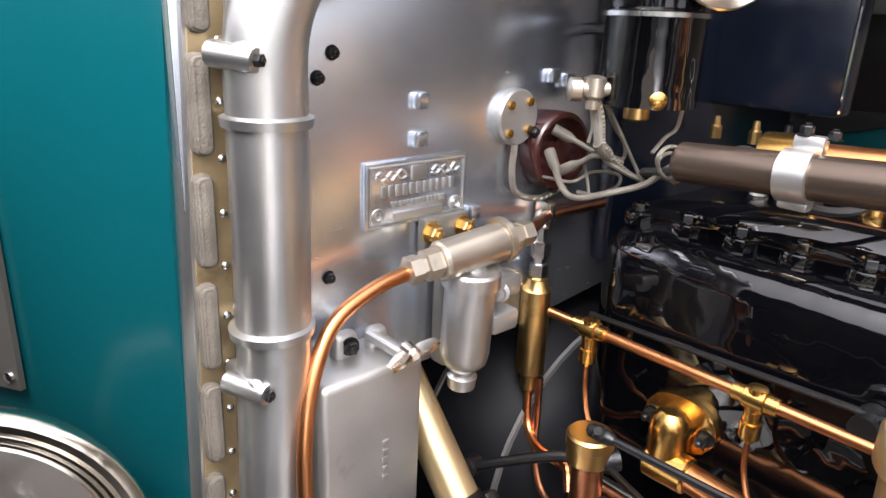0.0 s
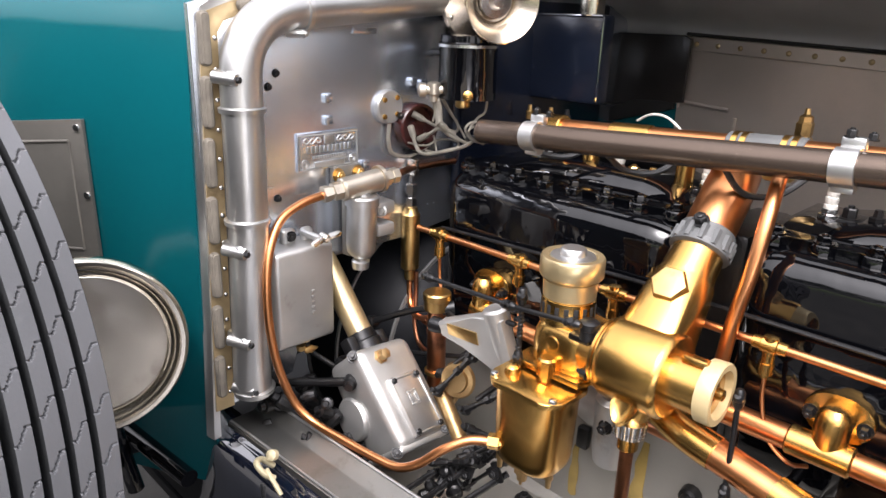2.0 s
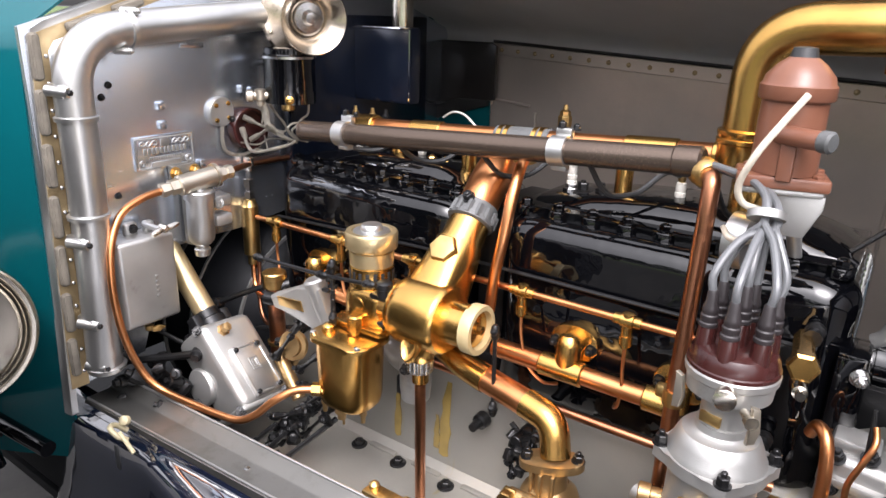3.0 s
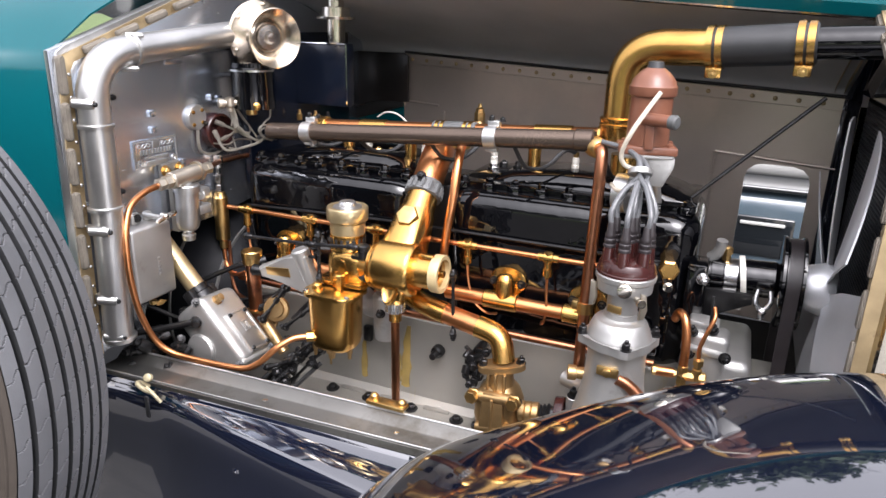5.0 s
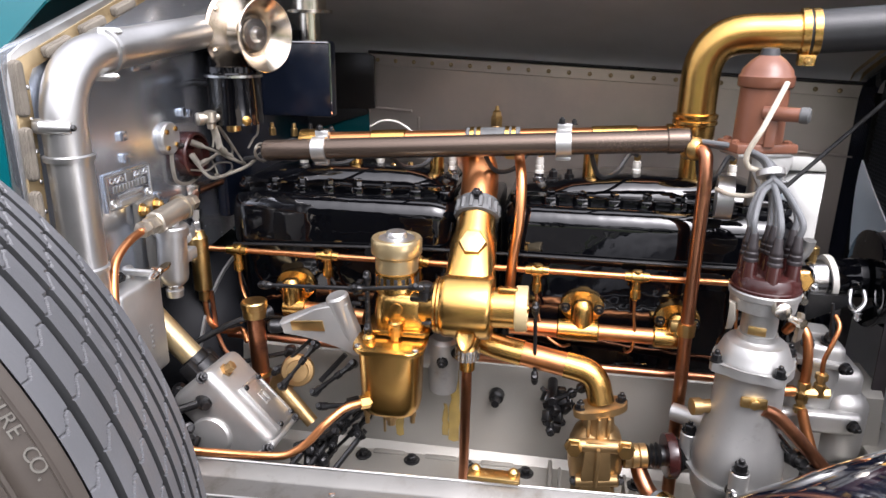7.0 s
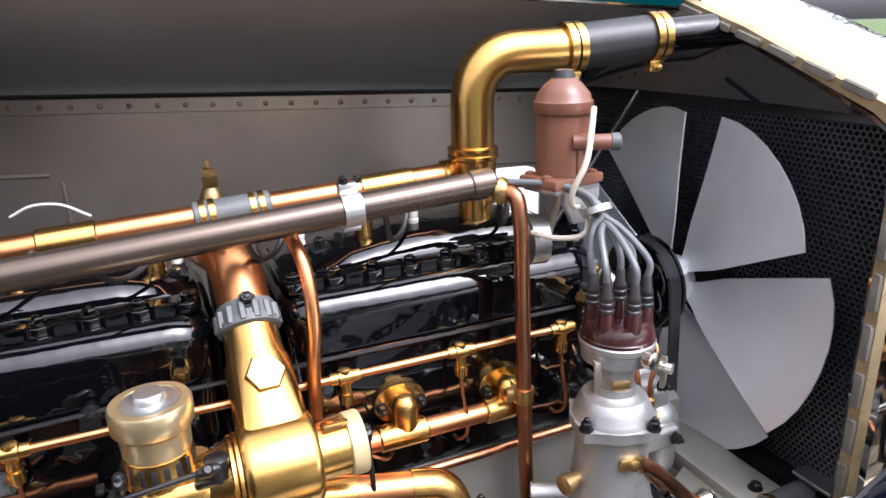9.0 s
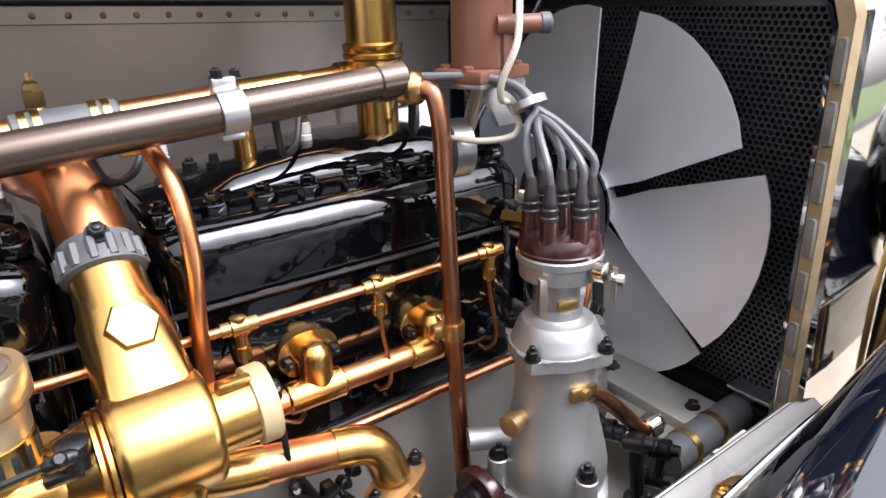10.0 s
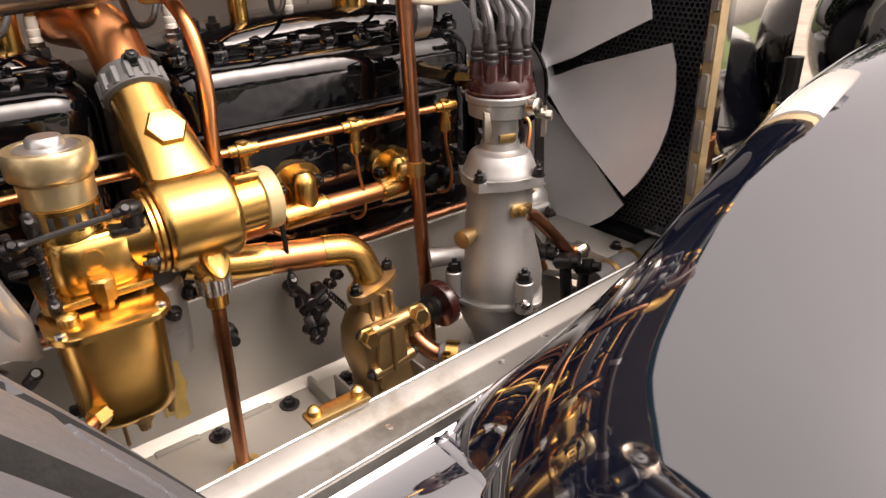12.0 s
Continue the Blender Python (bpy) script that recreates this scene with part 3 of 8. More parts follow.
panel(b, -.02, .92, .80, 1.285, 8, 4)
panel(b, .92, 1.035, 1.12, 1.268)
panel(b, .92, 1.035, .80, .87)
panel(b, 1.035, 1.09, .80, 1.268)
for cx, cz, ang in ((.95, 1.09, 90), (1.005, 1.09, 0)):
    pts = [far_at(cx + .03 * math.cos(radians(ang + a)), cz + .03 * math.sin(radians(ang + a))) for a in (0, 30, 60, 90)]
    corner = far_at(cx + (.03 if ang == 0 else -.03), cz + .03)
    fs = [b.verts.new(p) for p in pts] + [b.verts.new(corner)]
    b.faces.new(fs)
part("side_panel", thicken(b, -.003), BONNET_IN, bonnet, "brown-grey metallic inner skin of the bonnet side")
b = bm_()
rows = []
for i in range(9):
    x = -.02 + i * .14
    h, s = hull(x)
    rows.append([(x, YC + h, s - .03), (x, YC + h - .001, s - .01), (x, YC + h - .010, s + .004), (x, YC + h - .04, s + .018), (x, YC + h * .55, s + (ridge_z(x) - s) * .52), (x, YC + .02, ridge_z(x) - .004), (x, YC, ridge_z(x))])
loft(b, rows)
part("top_leaf", thicken(b, -.003), BONNET_TOP, bonnet, "dark grey inner face of the top leaf")
b = bm_()
rows = []
for i in range(9):
    x = -.02 + i * .137
    z = ridge_z(x) + .012
    h, s = hull(x)
    rows.append([(x, YC - .012, z - .012), (x, YC - .02, z + .004), (x, YC + .02, z + .014), (x, YC + h * .5, z - .05), (x, YC + h * .95, z - .085), (x, YC + h * 1.0 + .03, z - .11)])
loft(b, rows)
part("folded_leaf", thicken(b, .003), TEAL, bonnet, "near teal leaf folded back on top")
b = bm_()
sweep(b, [(-.02, YC - .004, ridge_z(-.02) + .001), (1.09, YC - .004, ridge_z(1.09) + .001)], .0055, 10)
part("centre_hinge", b, NICKEL, bonnet, "long plated piano hinge")
b = bm_()
rows = []
for i in range(9):
    x = .13 + i * .1175
    h, s = hull(x)
    rows.append([(x, YC + h - .003, s - .041), (x, YC + h - .0055, s - .040), (x, YC + h - .0055, s - .019), (x, YC + h - .003, s - .017)])
loft(b, rows, close=True, cap=True)
hs = part("hinge_strip", b, BONNET_IN, bonnet, "riveted brown hinge strip")
b = bm_()
h, s = hull(.13)
h2, s2 = hull(1.07)
rod(b, (.13, YC + h - .006, s - .0145), (1.07, YC + h2 - .006, s2 - .0145), .0030, 10)
part("hinge_tube", b, DARK_BROWN, bonnet, "thin dark hinge tube")
riv2 = None
for i in range(23):
    x = .15 + i * .04
    h, s = hull(x)
    at = (x, YC + h - .0065, s - .030)
    if riv2 is None:
        b = bm_()
        lathe(b, at, (0, -1, 0), [(-.001, .0046), (.001, .0042), (.0026, .002), (.003, 0)], 10)
        riv2 = part("rivet", b, STRIP, hs)
    else:
        twin(riv2, at)
for p, q in [((.128, 1.275), (.128, 1.165)), ((.13, 1.176), (.225, 1.172)), ((.24, 1.160), (.24, 1.06)), ((.86, 1.135), (1.07, 1.125)), ((.86, 1.135), (.86, .9))]:
    a, c = far_at(*p), far_at(*q)
    b = bm_()
    rod(b, (a[0], a[1] - .003, a[2]), (c[0], c[1] - .003, c[2]), .0032, 8)
    part("seam", b, BONNET_IN, bonnet, "folded panel seam")

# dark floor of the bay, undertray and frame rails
# undertray and toe board are added; they keep bright ground out of sight
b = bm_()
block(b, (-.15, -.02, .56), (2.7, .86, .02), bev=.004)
solo("undertray", b, BLACK_SHADE, "black undertray added below the engine", "tray", kind="structure")
b = bm_()
loft(b, [[(-.02, -.405, .79), (-.02, -.41, .60), (-.02, -.36, .585), (-.02, -.352, .60), (-.02, -.395, .62), (-.02, -.392, .785)],
         [(1.3, -.372, .80), (1.3, -.376, .60), (1.3, -.33, .585), (1.3, -.32, .60), (1.3, -.362, .62), (1.3, -.360, .795)]], close=True, cap=True)
solo("frame_rail", b, BLACK_IRON, "black steel chassis frame rail under the sill", "frame rail", "chassis rails")
b = bm_()
loft(b, [[(-.02, 2 * YC + .405, .79), (-.02, 2 * YC + .41, .60), (-.02, 2 * YC + .36, .585), (-.02, 2 * YC + .39, .785)],
         [(1.3, 2 * YC + .372, .80), (1.3, 2 * YC + .376, .60), (1.3, 2 * YC + .33, .585), (1.3, 2 * YC + .36, .795)]], close=True, cap=True)
solo("frame_rail", b, BLACK_IRON, "black steel chassis frame rail on the far side", "frame rail", "chassis rails")
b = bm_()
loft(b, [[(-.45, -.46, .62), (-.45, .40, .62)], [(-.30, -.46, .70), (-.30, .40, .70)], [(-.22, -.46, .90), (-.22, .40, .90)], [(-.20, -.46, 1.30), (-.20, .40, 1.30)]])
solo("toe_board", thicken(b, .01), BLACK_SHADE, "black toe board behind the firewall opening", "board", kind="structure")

# ---- wing and apron ----
apron = thing("running_board_apron", "glossy navy-black apron below the sill", "apron", (.2, -.6, .4))


def apron_line(x):
    """Across the apron: a shelf that widens towards the wing, rolled over into a steep face."""
    w = .19 * max(0.0, x - .14) + .0012
    shelf = [(.012, .806), (-.002, .803), (-.004, .7985), (-.0055, .7975), (-.004 - .5 * w, .7965), (-.004 - w, .7950)]
    roll = [(-.010, .7925), (-.0145, .787), (-.0175, .779), (-.0190, .768), (-.0200, .752), (-.0210, .73), (-.0230, .70), (-.028, .66), (-.038, .61), (-.055, .56), (-.08, .50), (-.12, .44), (-.15, .40)]
    return shelf + [(dy - w, z) for dy, z in roll]


b = bm_()
rows = []
for i in range(40):
    x = -.13 + (i / 39) ** 1.4 * .84
    yo = sill_y(max(x, 0))[1] - .20 * min(0.0, x) * -1 * -.6
    s = math.sqrt(max(0.0, 1 - max(0.0, (-.04 - x) / .0905) ** 2))
    rows.append([(x, yo + dy * s + .03 * (1 - s), .80 - (.80 - z) * (s if z > .7 else .3 + .7 * s)) for dy, z in apron_line(x)])
loft(b, rows)
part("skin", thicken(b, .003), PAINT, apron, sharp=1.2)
b = bm_()
rows = []
yo = sill_y(.56)[1]
for dy, z in apron_line(.56)[1:-5]:
    rows.append([(.552, yo + dy - .0012, z), (.556, yo + dy - .0045, z + .001), (.564, yo + dy - .0045, z + .001), (.568, yo + dy - .0012, z)])
loft(b, rows)
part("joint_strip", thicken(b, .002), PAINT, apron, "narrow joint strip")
for x_ in (.30,):
    b = bm_()
    yo = sill_y(x_)[1]
    nut(b, (x_, yo - .0520, .735), (0, -1, .1), .005, .003)
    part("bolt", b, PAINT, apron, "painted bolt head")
# dark filler block added as a backdrop, closing gaps below the scuttle
b = bm_()
block(b, (-.36, -.440, .70), (.66, .05, .19), bev=.012)
solo("frame_rail", b, BLACK_SHADE, "black filler block closing the gap below the scuttle", "rail")
b = bm_()
block(b, (-.3, -.80, .385), (2.0, .38, .03), bev=.008)
solo("running_board", b, BLACK_SHADE, "black running board along the body", "running board")

wing = thing("front_wing", "glossy navy-black front wing sweeping over the wheel", "wing", (1.0, -.7, .5))


def smooth_table(tab, x, w=.045):
    """A table read as a gentle curve: linear values averaged over a short stretch."""
    xs, vs = [p[0] for p in tab], [p[1] for p in tab]
    return sum(float(np.interp(x + d * w, xs, vs)) * k for d, k in ((-1, 1), (-.66, 2), (-.33, 3), (0, 4), (.33, 3), (.66, 2), (1, 1))) / 16


INNER = [(.30, .42), (.46, .66), (.56, .788), (.61, .822), (.68, .832), (.80, .866), (.92, .889), (1.05, .905), (1.2, .92), (1.35, .915), (1.5, .84), (1.72, .62)]
FLANK = [(.30, .43), (.46, .67), (.56, .796), (.61, .846), (.68, .864), (.80, .904), (.92, .933), (1.05, .950), (1.2, .964), (1.35, .955), (1.5, .87), (1.72, .65)]
SHOULDER = [(.30, .46), (.46, .70), (.56, .820), (.62, .886), (.70, .937), (.80, .995), (.90, 1.046), (.98, 1.076), (1.1, 1.100), (1.2, 1.105), (1.35, 1.080), (1.5, .97), (1.72, .70)]
rows = []
for i in range(53):
    x = .36 + i * (1.30 / 52)
    zi, zf, zs = (smooth_table(tab, x) for tab in (INNER, FLANK, SHOULDER))
    zc = zs + .050
    sect = [(x, -.436, zi), (x, -.457, zf), (x, -.500, zs - .020), (x, -.509, zs - .006), (x, -.517, zs + .001), (x, -.535, zs + .0115), (x, -.560, zs + .0215), (x, -.60, zs + .032), (x, -.66, zs + .043), (x, -.74, zs + .053), (x, -.82, zs + .050)]
    r = [(x, -.424, zi - .10), (x, -.430, zi - .03)] + [tuple(p) for p in curve_through(sect, 4)]
    for s in (.2, .4, .55, .7, .82, .92, 1.0):
        r.append((x, -.82 - .14 * s, zc - .17 * (1 - math.sqrt(max(0, 1 - s * s * .98))) - .02 * s))
    rows.append(r)
b = bm_()
loft(b, rows)
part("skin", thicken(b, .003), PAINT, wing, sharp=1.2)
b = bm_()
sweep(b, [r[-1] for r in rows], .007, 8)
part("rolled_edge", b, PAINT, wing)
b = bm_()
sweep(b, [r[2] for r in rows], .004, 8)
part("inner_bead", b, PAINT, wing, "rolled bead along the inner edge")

# ---- radiator ----
RX = 1.10
rad = thing("radiator", "tall radiator with black honeycomb core and polished nickel shell", "radiator", (1.14, YC, .70))
cols, rws, pitch = 80, 68, .0079
cells_v, cells_f = [], []
y0, z0 = YC - .316, .790
hexa = [(math.cos(radians(30 + 60 * k)), math.sin(radians(30 + 60 * k))) for k in range(6)]
for r in range(rws):
    for c in range(cols):
        cy, cz = y0 + (c + .5 * (r % 2)) * pitch, z0 + r * pitch * .866
        i = len(cells_v)
        ro, ri = pitch * .577, pitch * .41
        for rad_, dx in ((ro, 0), (ri, 0), (ri * .96, .012)):
            cells_v += [(RX + dx, cy + rad_ * hy, cz + rad_ * hz_) for hy, hz_ in hexa]
        for k in range(6):
            j = (k + 1) % 6
            cells_f += [(i + k, i + j, i + 6 + j, i + 6 + k), (i + 6 + k, i + 6 + j, i + 12 + j, i + 12 + k)]
        cells_f.append(tuple(i + 12 + k for k in range(6)))
me = bpy.data.meshes.new("honeycomb")
c0 = vec((1.14, YC, .70))
me.from_pydata([vec(v) - c0 for v in cells_v], [], cells_f)
me.materials.append(CORE)
hc = new("honeycomb", me)
hc.parent = rad
tagged(hc, "black hexagonal honeycomb cells", kind="stuff")
WORLD_AT[hc.name] = c0
b = bm_()
block(b, (1.135, YC, 1.03), (.045, .66, .56), bev=.004)
part("core_back", b, CORE, rad)


def shell_line(x, grow=0.0):
    """The bonnet's outline at the radiator, from the near foot over the hinge to the far foot."""
    w, zs, za = .326 + grow, 1.272 + grow * .6, 1.386 + grow
    pts = [(-w, .785), (-w, zs - .035), (-w + .008, zs - .012), (-w + .028, zs + .002), (-.12, zs + (za - zs) * .66), (0, za)]
    pts += [(-y, z) for y, z in reversed(pts[:-1])]
    return [(x, YC + y, z) for y, z in pts]


b = bm_()
inner = [(RX - .012, YC + y, z) for y, z in [(-.314, .785), (-.314, 1.235), (-.306, 1.255), (-.28, 1.268), (-.1, 1.268), (0, 1.268), (.1, 1.268), (.28, 1.268), (.306, 1.255), (.314, 1.235), (.314, .785)]]
loft(b, [inner, shell_line(RX - .016, -.012), shell_line(1.062, -.010)])
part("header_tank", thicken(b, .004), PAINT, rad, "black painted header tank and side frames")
b = bm_()
block(b, (RX - .01, YC, .772), (.03, .66, .04), bev=.005)
part("bottom_tank", b, BLACK_SHADE, rad)
b = bm_()
loft(b, [shell_line(1.044, .0), shell_line(1.044, .014), shell_line(1.058, .016), shell_line(1.060, -.002)], close=False)
part("rest_strip", b, STRIP, rad, "old brass rest strip for the bonnet")
pad2 = None
for i in range(8):
    at = (1.0435, YC - .333, .80 + i * .058)
    if pad2 is None:
        b = bm_()
        block(b, at, (.008, .011, .044), bev=.0035)
        pad2 = part("webbing_loop", b, WEBBING, rad, "worn webbing loop")
    else:
        twin(pad2, at)
for i in range(6):
    at = vec((1.0435, YC - .31, 1.285)).lerp(vec((1.0435, YC, 1.39)), .1 + i * .16)
    b = bm_()
    block(b, at, (.008, .042, .010), Matrix.Rotation(.33, 3, 'X'), bev=.0035)
    part("webbing_loop", b, WEBBING, rad, "worn webbing loop")
b = bm_()
loft(b, [shell_line(1.060, .010), shell_line(1.066, .018), shell_line(1.10, .020), shell_line(1.18, .020), shell_line(1.235, .014), shell_line(1.24, .004), shell_line(1.24, -.02)])
part("shell", thicken(b, -.002), MIRROR, rad, "polished nickel radiator shell")
b = bm_()
block(b, (1.165, YC - .30, .806), (.19, .10, .006), bev=.002)
part("foot_plate", b, ALU_SHEET, rad, "pale sheet metal foot plate")

# ---- fan, at rest ----
FX, FY, FZ = 1.048, -.062, 1.005
fan = thing("cooling_fan", "polished alloy cooling fan with broad blades, standing still", "fan", (FX, FY, FZ))
b = bm_()
lathe(b, (FX - .035, FY, FZ), (1, 0, 0), [(0, .02), (.004, .032), (.03, .04), (.045, .036), (.05, .02)], 28)
part("hub", b, FAN_ALU, fan)
for k in range(6):
    ang = radians(38 + 60 * k)
    m = Matrix.Translation((FX, FY, FZ)) @ Matrix.Rotation(ang, 4, 'X')
    b = bm_()
    rows = []
    for i in range(11):
        s = i / 10
        r = .030 + s * .222
        half = radians(26) * min(1.0, .70 + 1.2 * s)
        row = []
        for u in (-1, -.75, -.5, -.25, 0, .25, .5, .75, 1):
            rr = r if s < .85 else r - .005 * (s - .85) / .15 * abs(u) ** 4
            row.append(m @ vec((rr * math.sin(half * u) * (.24 - .10 * s) + .005 * (1 - u * u), rr * math.sin(half * u), rr * math.cos(half * u))))
        rows.append(row)
    loft(b, rows)
    part("blade", thicken(b, .0022), FAN_ALU, fan, "broad twisted alloy blade")
pul = thing("fan_drive", "worn black fan spindle with flat belt pulley", "fan drive", (.95, -.055, .93))
b = bm_()
lathe(b, (.868, -.055, 1.0), (1, 0, .05), [(0, .024), (.022, .024), (.023, .0285), (.040, .0285), (.041, .026), (.062, .026), (.063, .0285), (.112, .0285), (.115, .026), (.122, .022)], 28)
part("spindle_housing", b, ENAMEL, pul)
b = bm_()
lathe(b, (.909, -.055, 1.002), (1, 0, .05), [(0, .0262), (.001, .0272), (.019, .0272), (.020, .0262)], 28)
part("worn_sleeve", b, STEEL, pul, "bare worn steel sleeve")
b = bm_()
lathe(b, (.9315, -.055, 1.003), (1, .05, .16), [(0, .0285), (0, .0325), (.004, .0330), (.008, .0325), (.008, .0285)], 28)
block(b, (.936, -.082, .972), (.008, .008, .026), bev=.002)
part("clamp_band", b, PORCELAIN, pul, "pale clamp band")
b = bm_()
pipe(b, [(.960, -.078, .998), (.958, -.088, .978), (.968, -.091, .968), (.978, -.088, .980), (.976, -.078, .998)], .0040, 10)
part("shackle", b, STEEL, pul, "steel shackle")
b = bm_()
block(b, (.968, -.080, 1.004), (.026, .014, .012), bev=.003)
part("shackle_pad", b, ENAMEL, pul)
b = bm_()
nut(b, (.968, -.094, .966), (0, -.3, -1), .0055, .010)
part("shackle_nut", b, STEEL, pul)
b = bm_()
pipe(b, [(.885, -.06, 1.028), (.893, -.062, 1.036), (.898, -.064, 1.048), (.899, -.066, 1.060)], .0085, 12)
part("oiler_elbow", b, ALU_CAST, pul, "small grey oiler elbow")
b = bm_()
lathe(b, (.908, -.06, 1.026), (0, 0, 1), [(0, .0065), (.012, .0065), (.013, .0085), (.022, .0085), (.024, .006)], 8)
part("oiler_cup", b, BRASS_OLD, pul, "brass oiler cup")
b = bm_()
lathe(b, (.984, -.055, 1.005), (1, 0, .03), [(0, .045), (.001, .066), (.002, .070), (.006, .070), (.008, .065), (.026, .065), (.028, .070), (.032, .070), (.034, .04)], 44)
part("pulley", b, ENAMEL, pul)
b = bm_()
path = [vec((1.001, -.055 + .0675 * math.cos(a), 1.005 + .0675 * math.sin(a))) for a in [math.pi * k / 20 for k in range(21)]]
path = [vec((1.001, .03, .62))] + path + [vec((1.001, -.14, .62))]
loft(b, [[(p.x - .009, p.y, p.z), (p.x + .009, p.y, p.z)] for p in path])
part("belt", thicken(b, .003), BOOT, pul, "flat dark fan belt")

# ---- cylinder blocks ----
def cylinder_block(x0, x1, label, hump):
    t = thing("cylinder_block", label, "engine block", ((x0 + x1) / 2, -.03, .86), "cylinder blocks")
    yn, yf = -.137, .085
    def ring(z, inset, rc):
        """The jacket's plan at one height: a rectangle with rounded corners."""
        pts = []
        for qx, qy, a0 in ((x1 - inset, yn + inset, -90), (x1 - inset, yf - inset, 0), (x0 + inset, yf - inset, 90), (x0 + inset, yn + inset, 180)):
            sx, sy = (1 if qx > (x0 + x1) / 2 else -1), (1 if qy > (yn + yf) / 2 else -1)
            for k in range(9):
                a = radians(a0 + 90 * k / 8)
                pts.append((qx - sx * rc + rc * math.cos(a), qy - sy * rc + rc * math.sin(a), z))
        return pts

    b = bm_()
    rows = [ring(.866, .004, .036), ring(.880, .0, .040), ring(1.076, .0, .040)]
    rows += [ring(1.076 + .029 * math.sin(a), .029 * (1 - math.cos(a)), .040 - .012 * (1 - math.cos(a))) for a in [radians(11.25 * k) for k in range(1, 9)]]
    loft(b, rows, close=True, cap=True)
    part("jacket", b, ENAMEL, t)
    # scalloped head flange with its studs
    n = max(2, round((x1 - x0 - .05) / .044))
    xs = [x0 + .025 + (x1 - x0 - .05) * i / n for i in range(n + 1)]
    edge = []
    for i, x in enumerate(xs):
        for a in (200, 235, 270, 305, 340):
            edge.append((x + .0135 * math.cos(radians(a)), yn + .036 + .0135 * math.sin(radians(a))))
    edge = [(x0 + .012, yn + .045)] + edge + [(x1 - .012, yn + .045), (x1 - .012, yf - .02), (x0 + .012, yf - .02)]
    b = bm_()
    prism(b, edge, Matrix.Translation((0, 0, 1.1035)), .0115, .003)
    part("head_flange", b, ENAMEL, t)
    st = None
    for x in xs:
        at = vec((x, yn + .034, 1.115))
        if st is None:
            b = bm_()
            nut(b, at, (0, 0, 1), .0070, .0075)
            st = part("stud_nut", b, ENAMEL, t)
            d0 = WORLD_AT[st.name] - at
        else:
            twin(st, at + d0)
    b = bm_()
    rows = []
    m = 14
    for i in range(m + 1):
        s = i / m
        x = x0 + .02 + (x1 - x0 - .04) * s
        zt = 1.117 + hump * max(0.0, math.sin(min(1.0, s * 1.9) * math.pi / 2)) * (1.0 if s < .75 else max(0.0, 1 - ((s - .75) / .25) ** 2))
        zt = max(zt, 1.1165)
        rows.append([(x, yn + .05, 1.110), (x, yn + .054, 1.114 + (zt - 1.117) * .35), (x, yn + .070, zt - .002), (x, yn + .08, zt), (x, yf - .06, zt), (x, yf - .05, zt - .002), (x, yf - .03, 1.112)])
    loft(b, rows, cap=False)
    part("head_cover", b, ENAMEL, t)
    return t


cylinder_block(.045, .405, "glossy black enamelled rear cylinder block with studded head", .020)
cylinder_block(.462, .868, "glossy black enamelled front cylinder block with studded head", .022)

b = bm_()
block(b, (.455, -.02, .868), (.86, .19, .05), bev=.006)
for i in range(8):
    nut(b, (.08 + i * .105, -.116, .872), (0, -1, 0), .007, .012)
solo("tappet_gallery", b, BLACK_IRON, "oily black tappet gallery under the blocks", "engine part")
b = bm_()
block(b, (.434, -.02, 1.0), (.05, .14, .2), bev=.008)
solo("block_bridge", b, BLACK_IRON, "black bridge piece between the two blocks", "engine part")

# ---- crankcase ----
case = thing("crankcase", "pale cast aluminium crankcase with oil-stained ledge", "crankcase", (.5, -.1, .66))
b = bm_()
rows = []
for i in range(11):
    x = .06 + i * .0945
    rows.append([(x, -.05, .868), (x, -.128, .866), (x, -.140, .858), (x, -.150, .80), (x, -.152, .735), (x, -.156, .716), (x, -.168, .706), (x, -.20, .703), (x, -.318, .700), (x, -.335, .690), (x, -.338, .640), (x, -.10, .60), (x, -.05, .60)])
loft(b, rows, close=True, cap=True)
part("case", b, ALU_CASE, case)
cb = None
for x in (.268, .345, .432, .520, .600, .68, .90):
    at = vec((x, -.184, .704))
    if cb is None:
        b = bm_()
        lathe(b, at, (0, 0, 1), [(-.002, .0125), (.0016, .0125), (.0022, .0115)], 20)
        nut(b, at + Vector((0, 0, .002)), (0, 0, 1), .0072, .0075)
        cb = part("bolt", b, BLACK_IRON, case, "oily black bolt head on a steel washer")
        d1 = WORLD_AT[cb.name] - at
    else:
        twin(cb, at + d1)
b = bm_()
block(b, (.556, -.250, .712), (.006, .16, .022), bev=.002)
part("rib", b, ALU_CASE, case)
for x in (.306, .388, .476):
    b = bm_()
    block(b, (x, -.172, .706), (.05, .010, .005), bev=.002)
    part("rib", b, ALU_CASE, case)
# raised black discs stand in for the shade inside the drain holes
b = bm_()
for x, y in ((.425, -.20), (.415, -.258), (.455, -.206)):
    lathe(b, (x, y, .7005), (0, 0, 1), [(0, .004), (.001, .0038)], 10)
part("drain_hole", b, BLACK_IRON, case)
b = bm_()
lathe(b, (.47, -.152, .815), (0, -1, 0), [(0, .012), (.012, .011), (.014, .007), (.03, .006)], 12)
part("boss", b, BLACK_IRON, case, "small black boss")
b = bm_()
block(b, (.33, -.156, .82), (.016, .012, .03), bev=.003)
part("boss", b, BLACK_IRON, case, "small black boss")

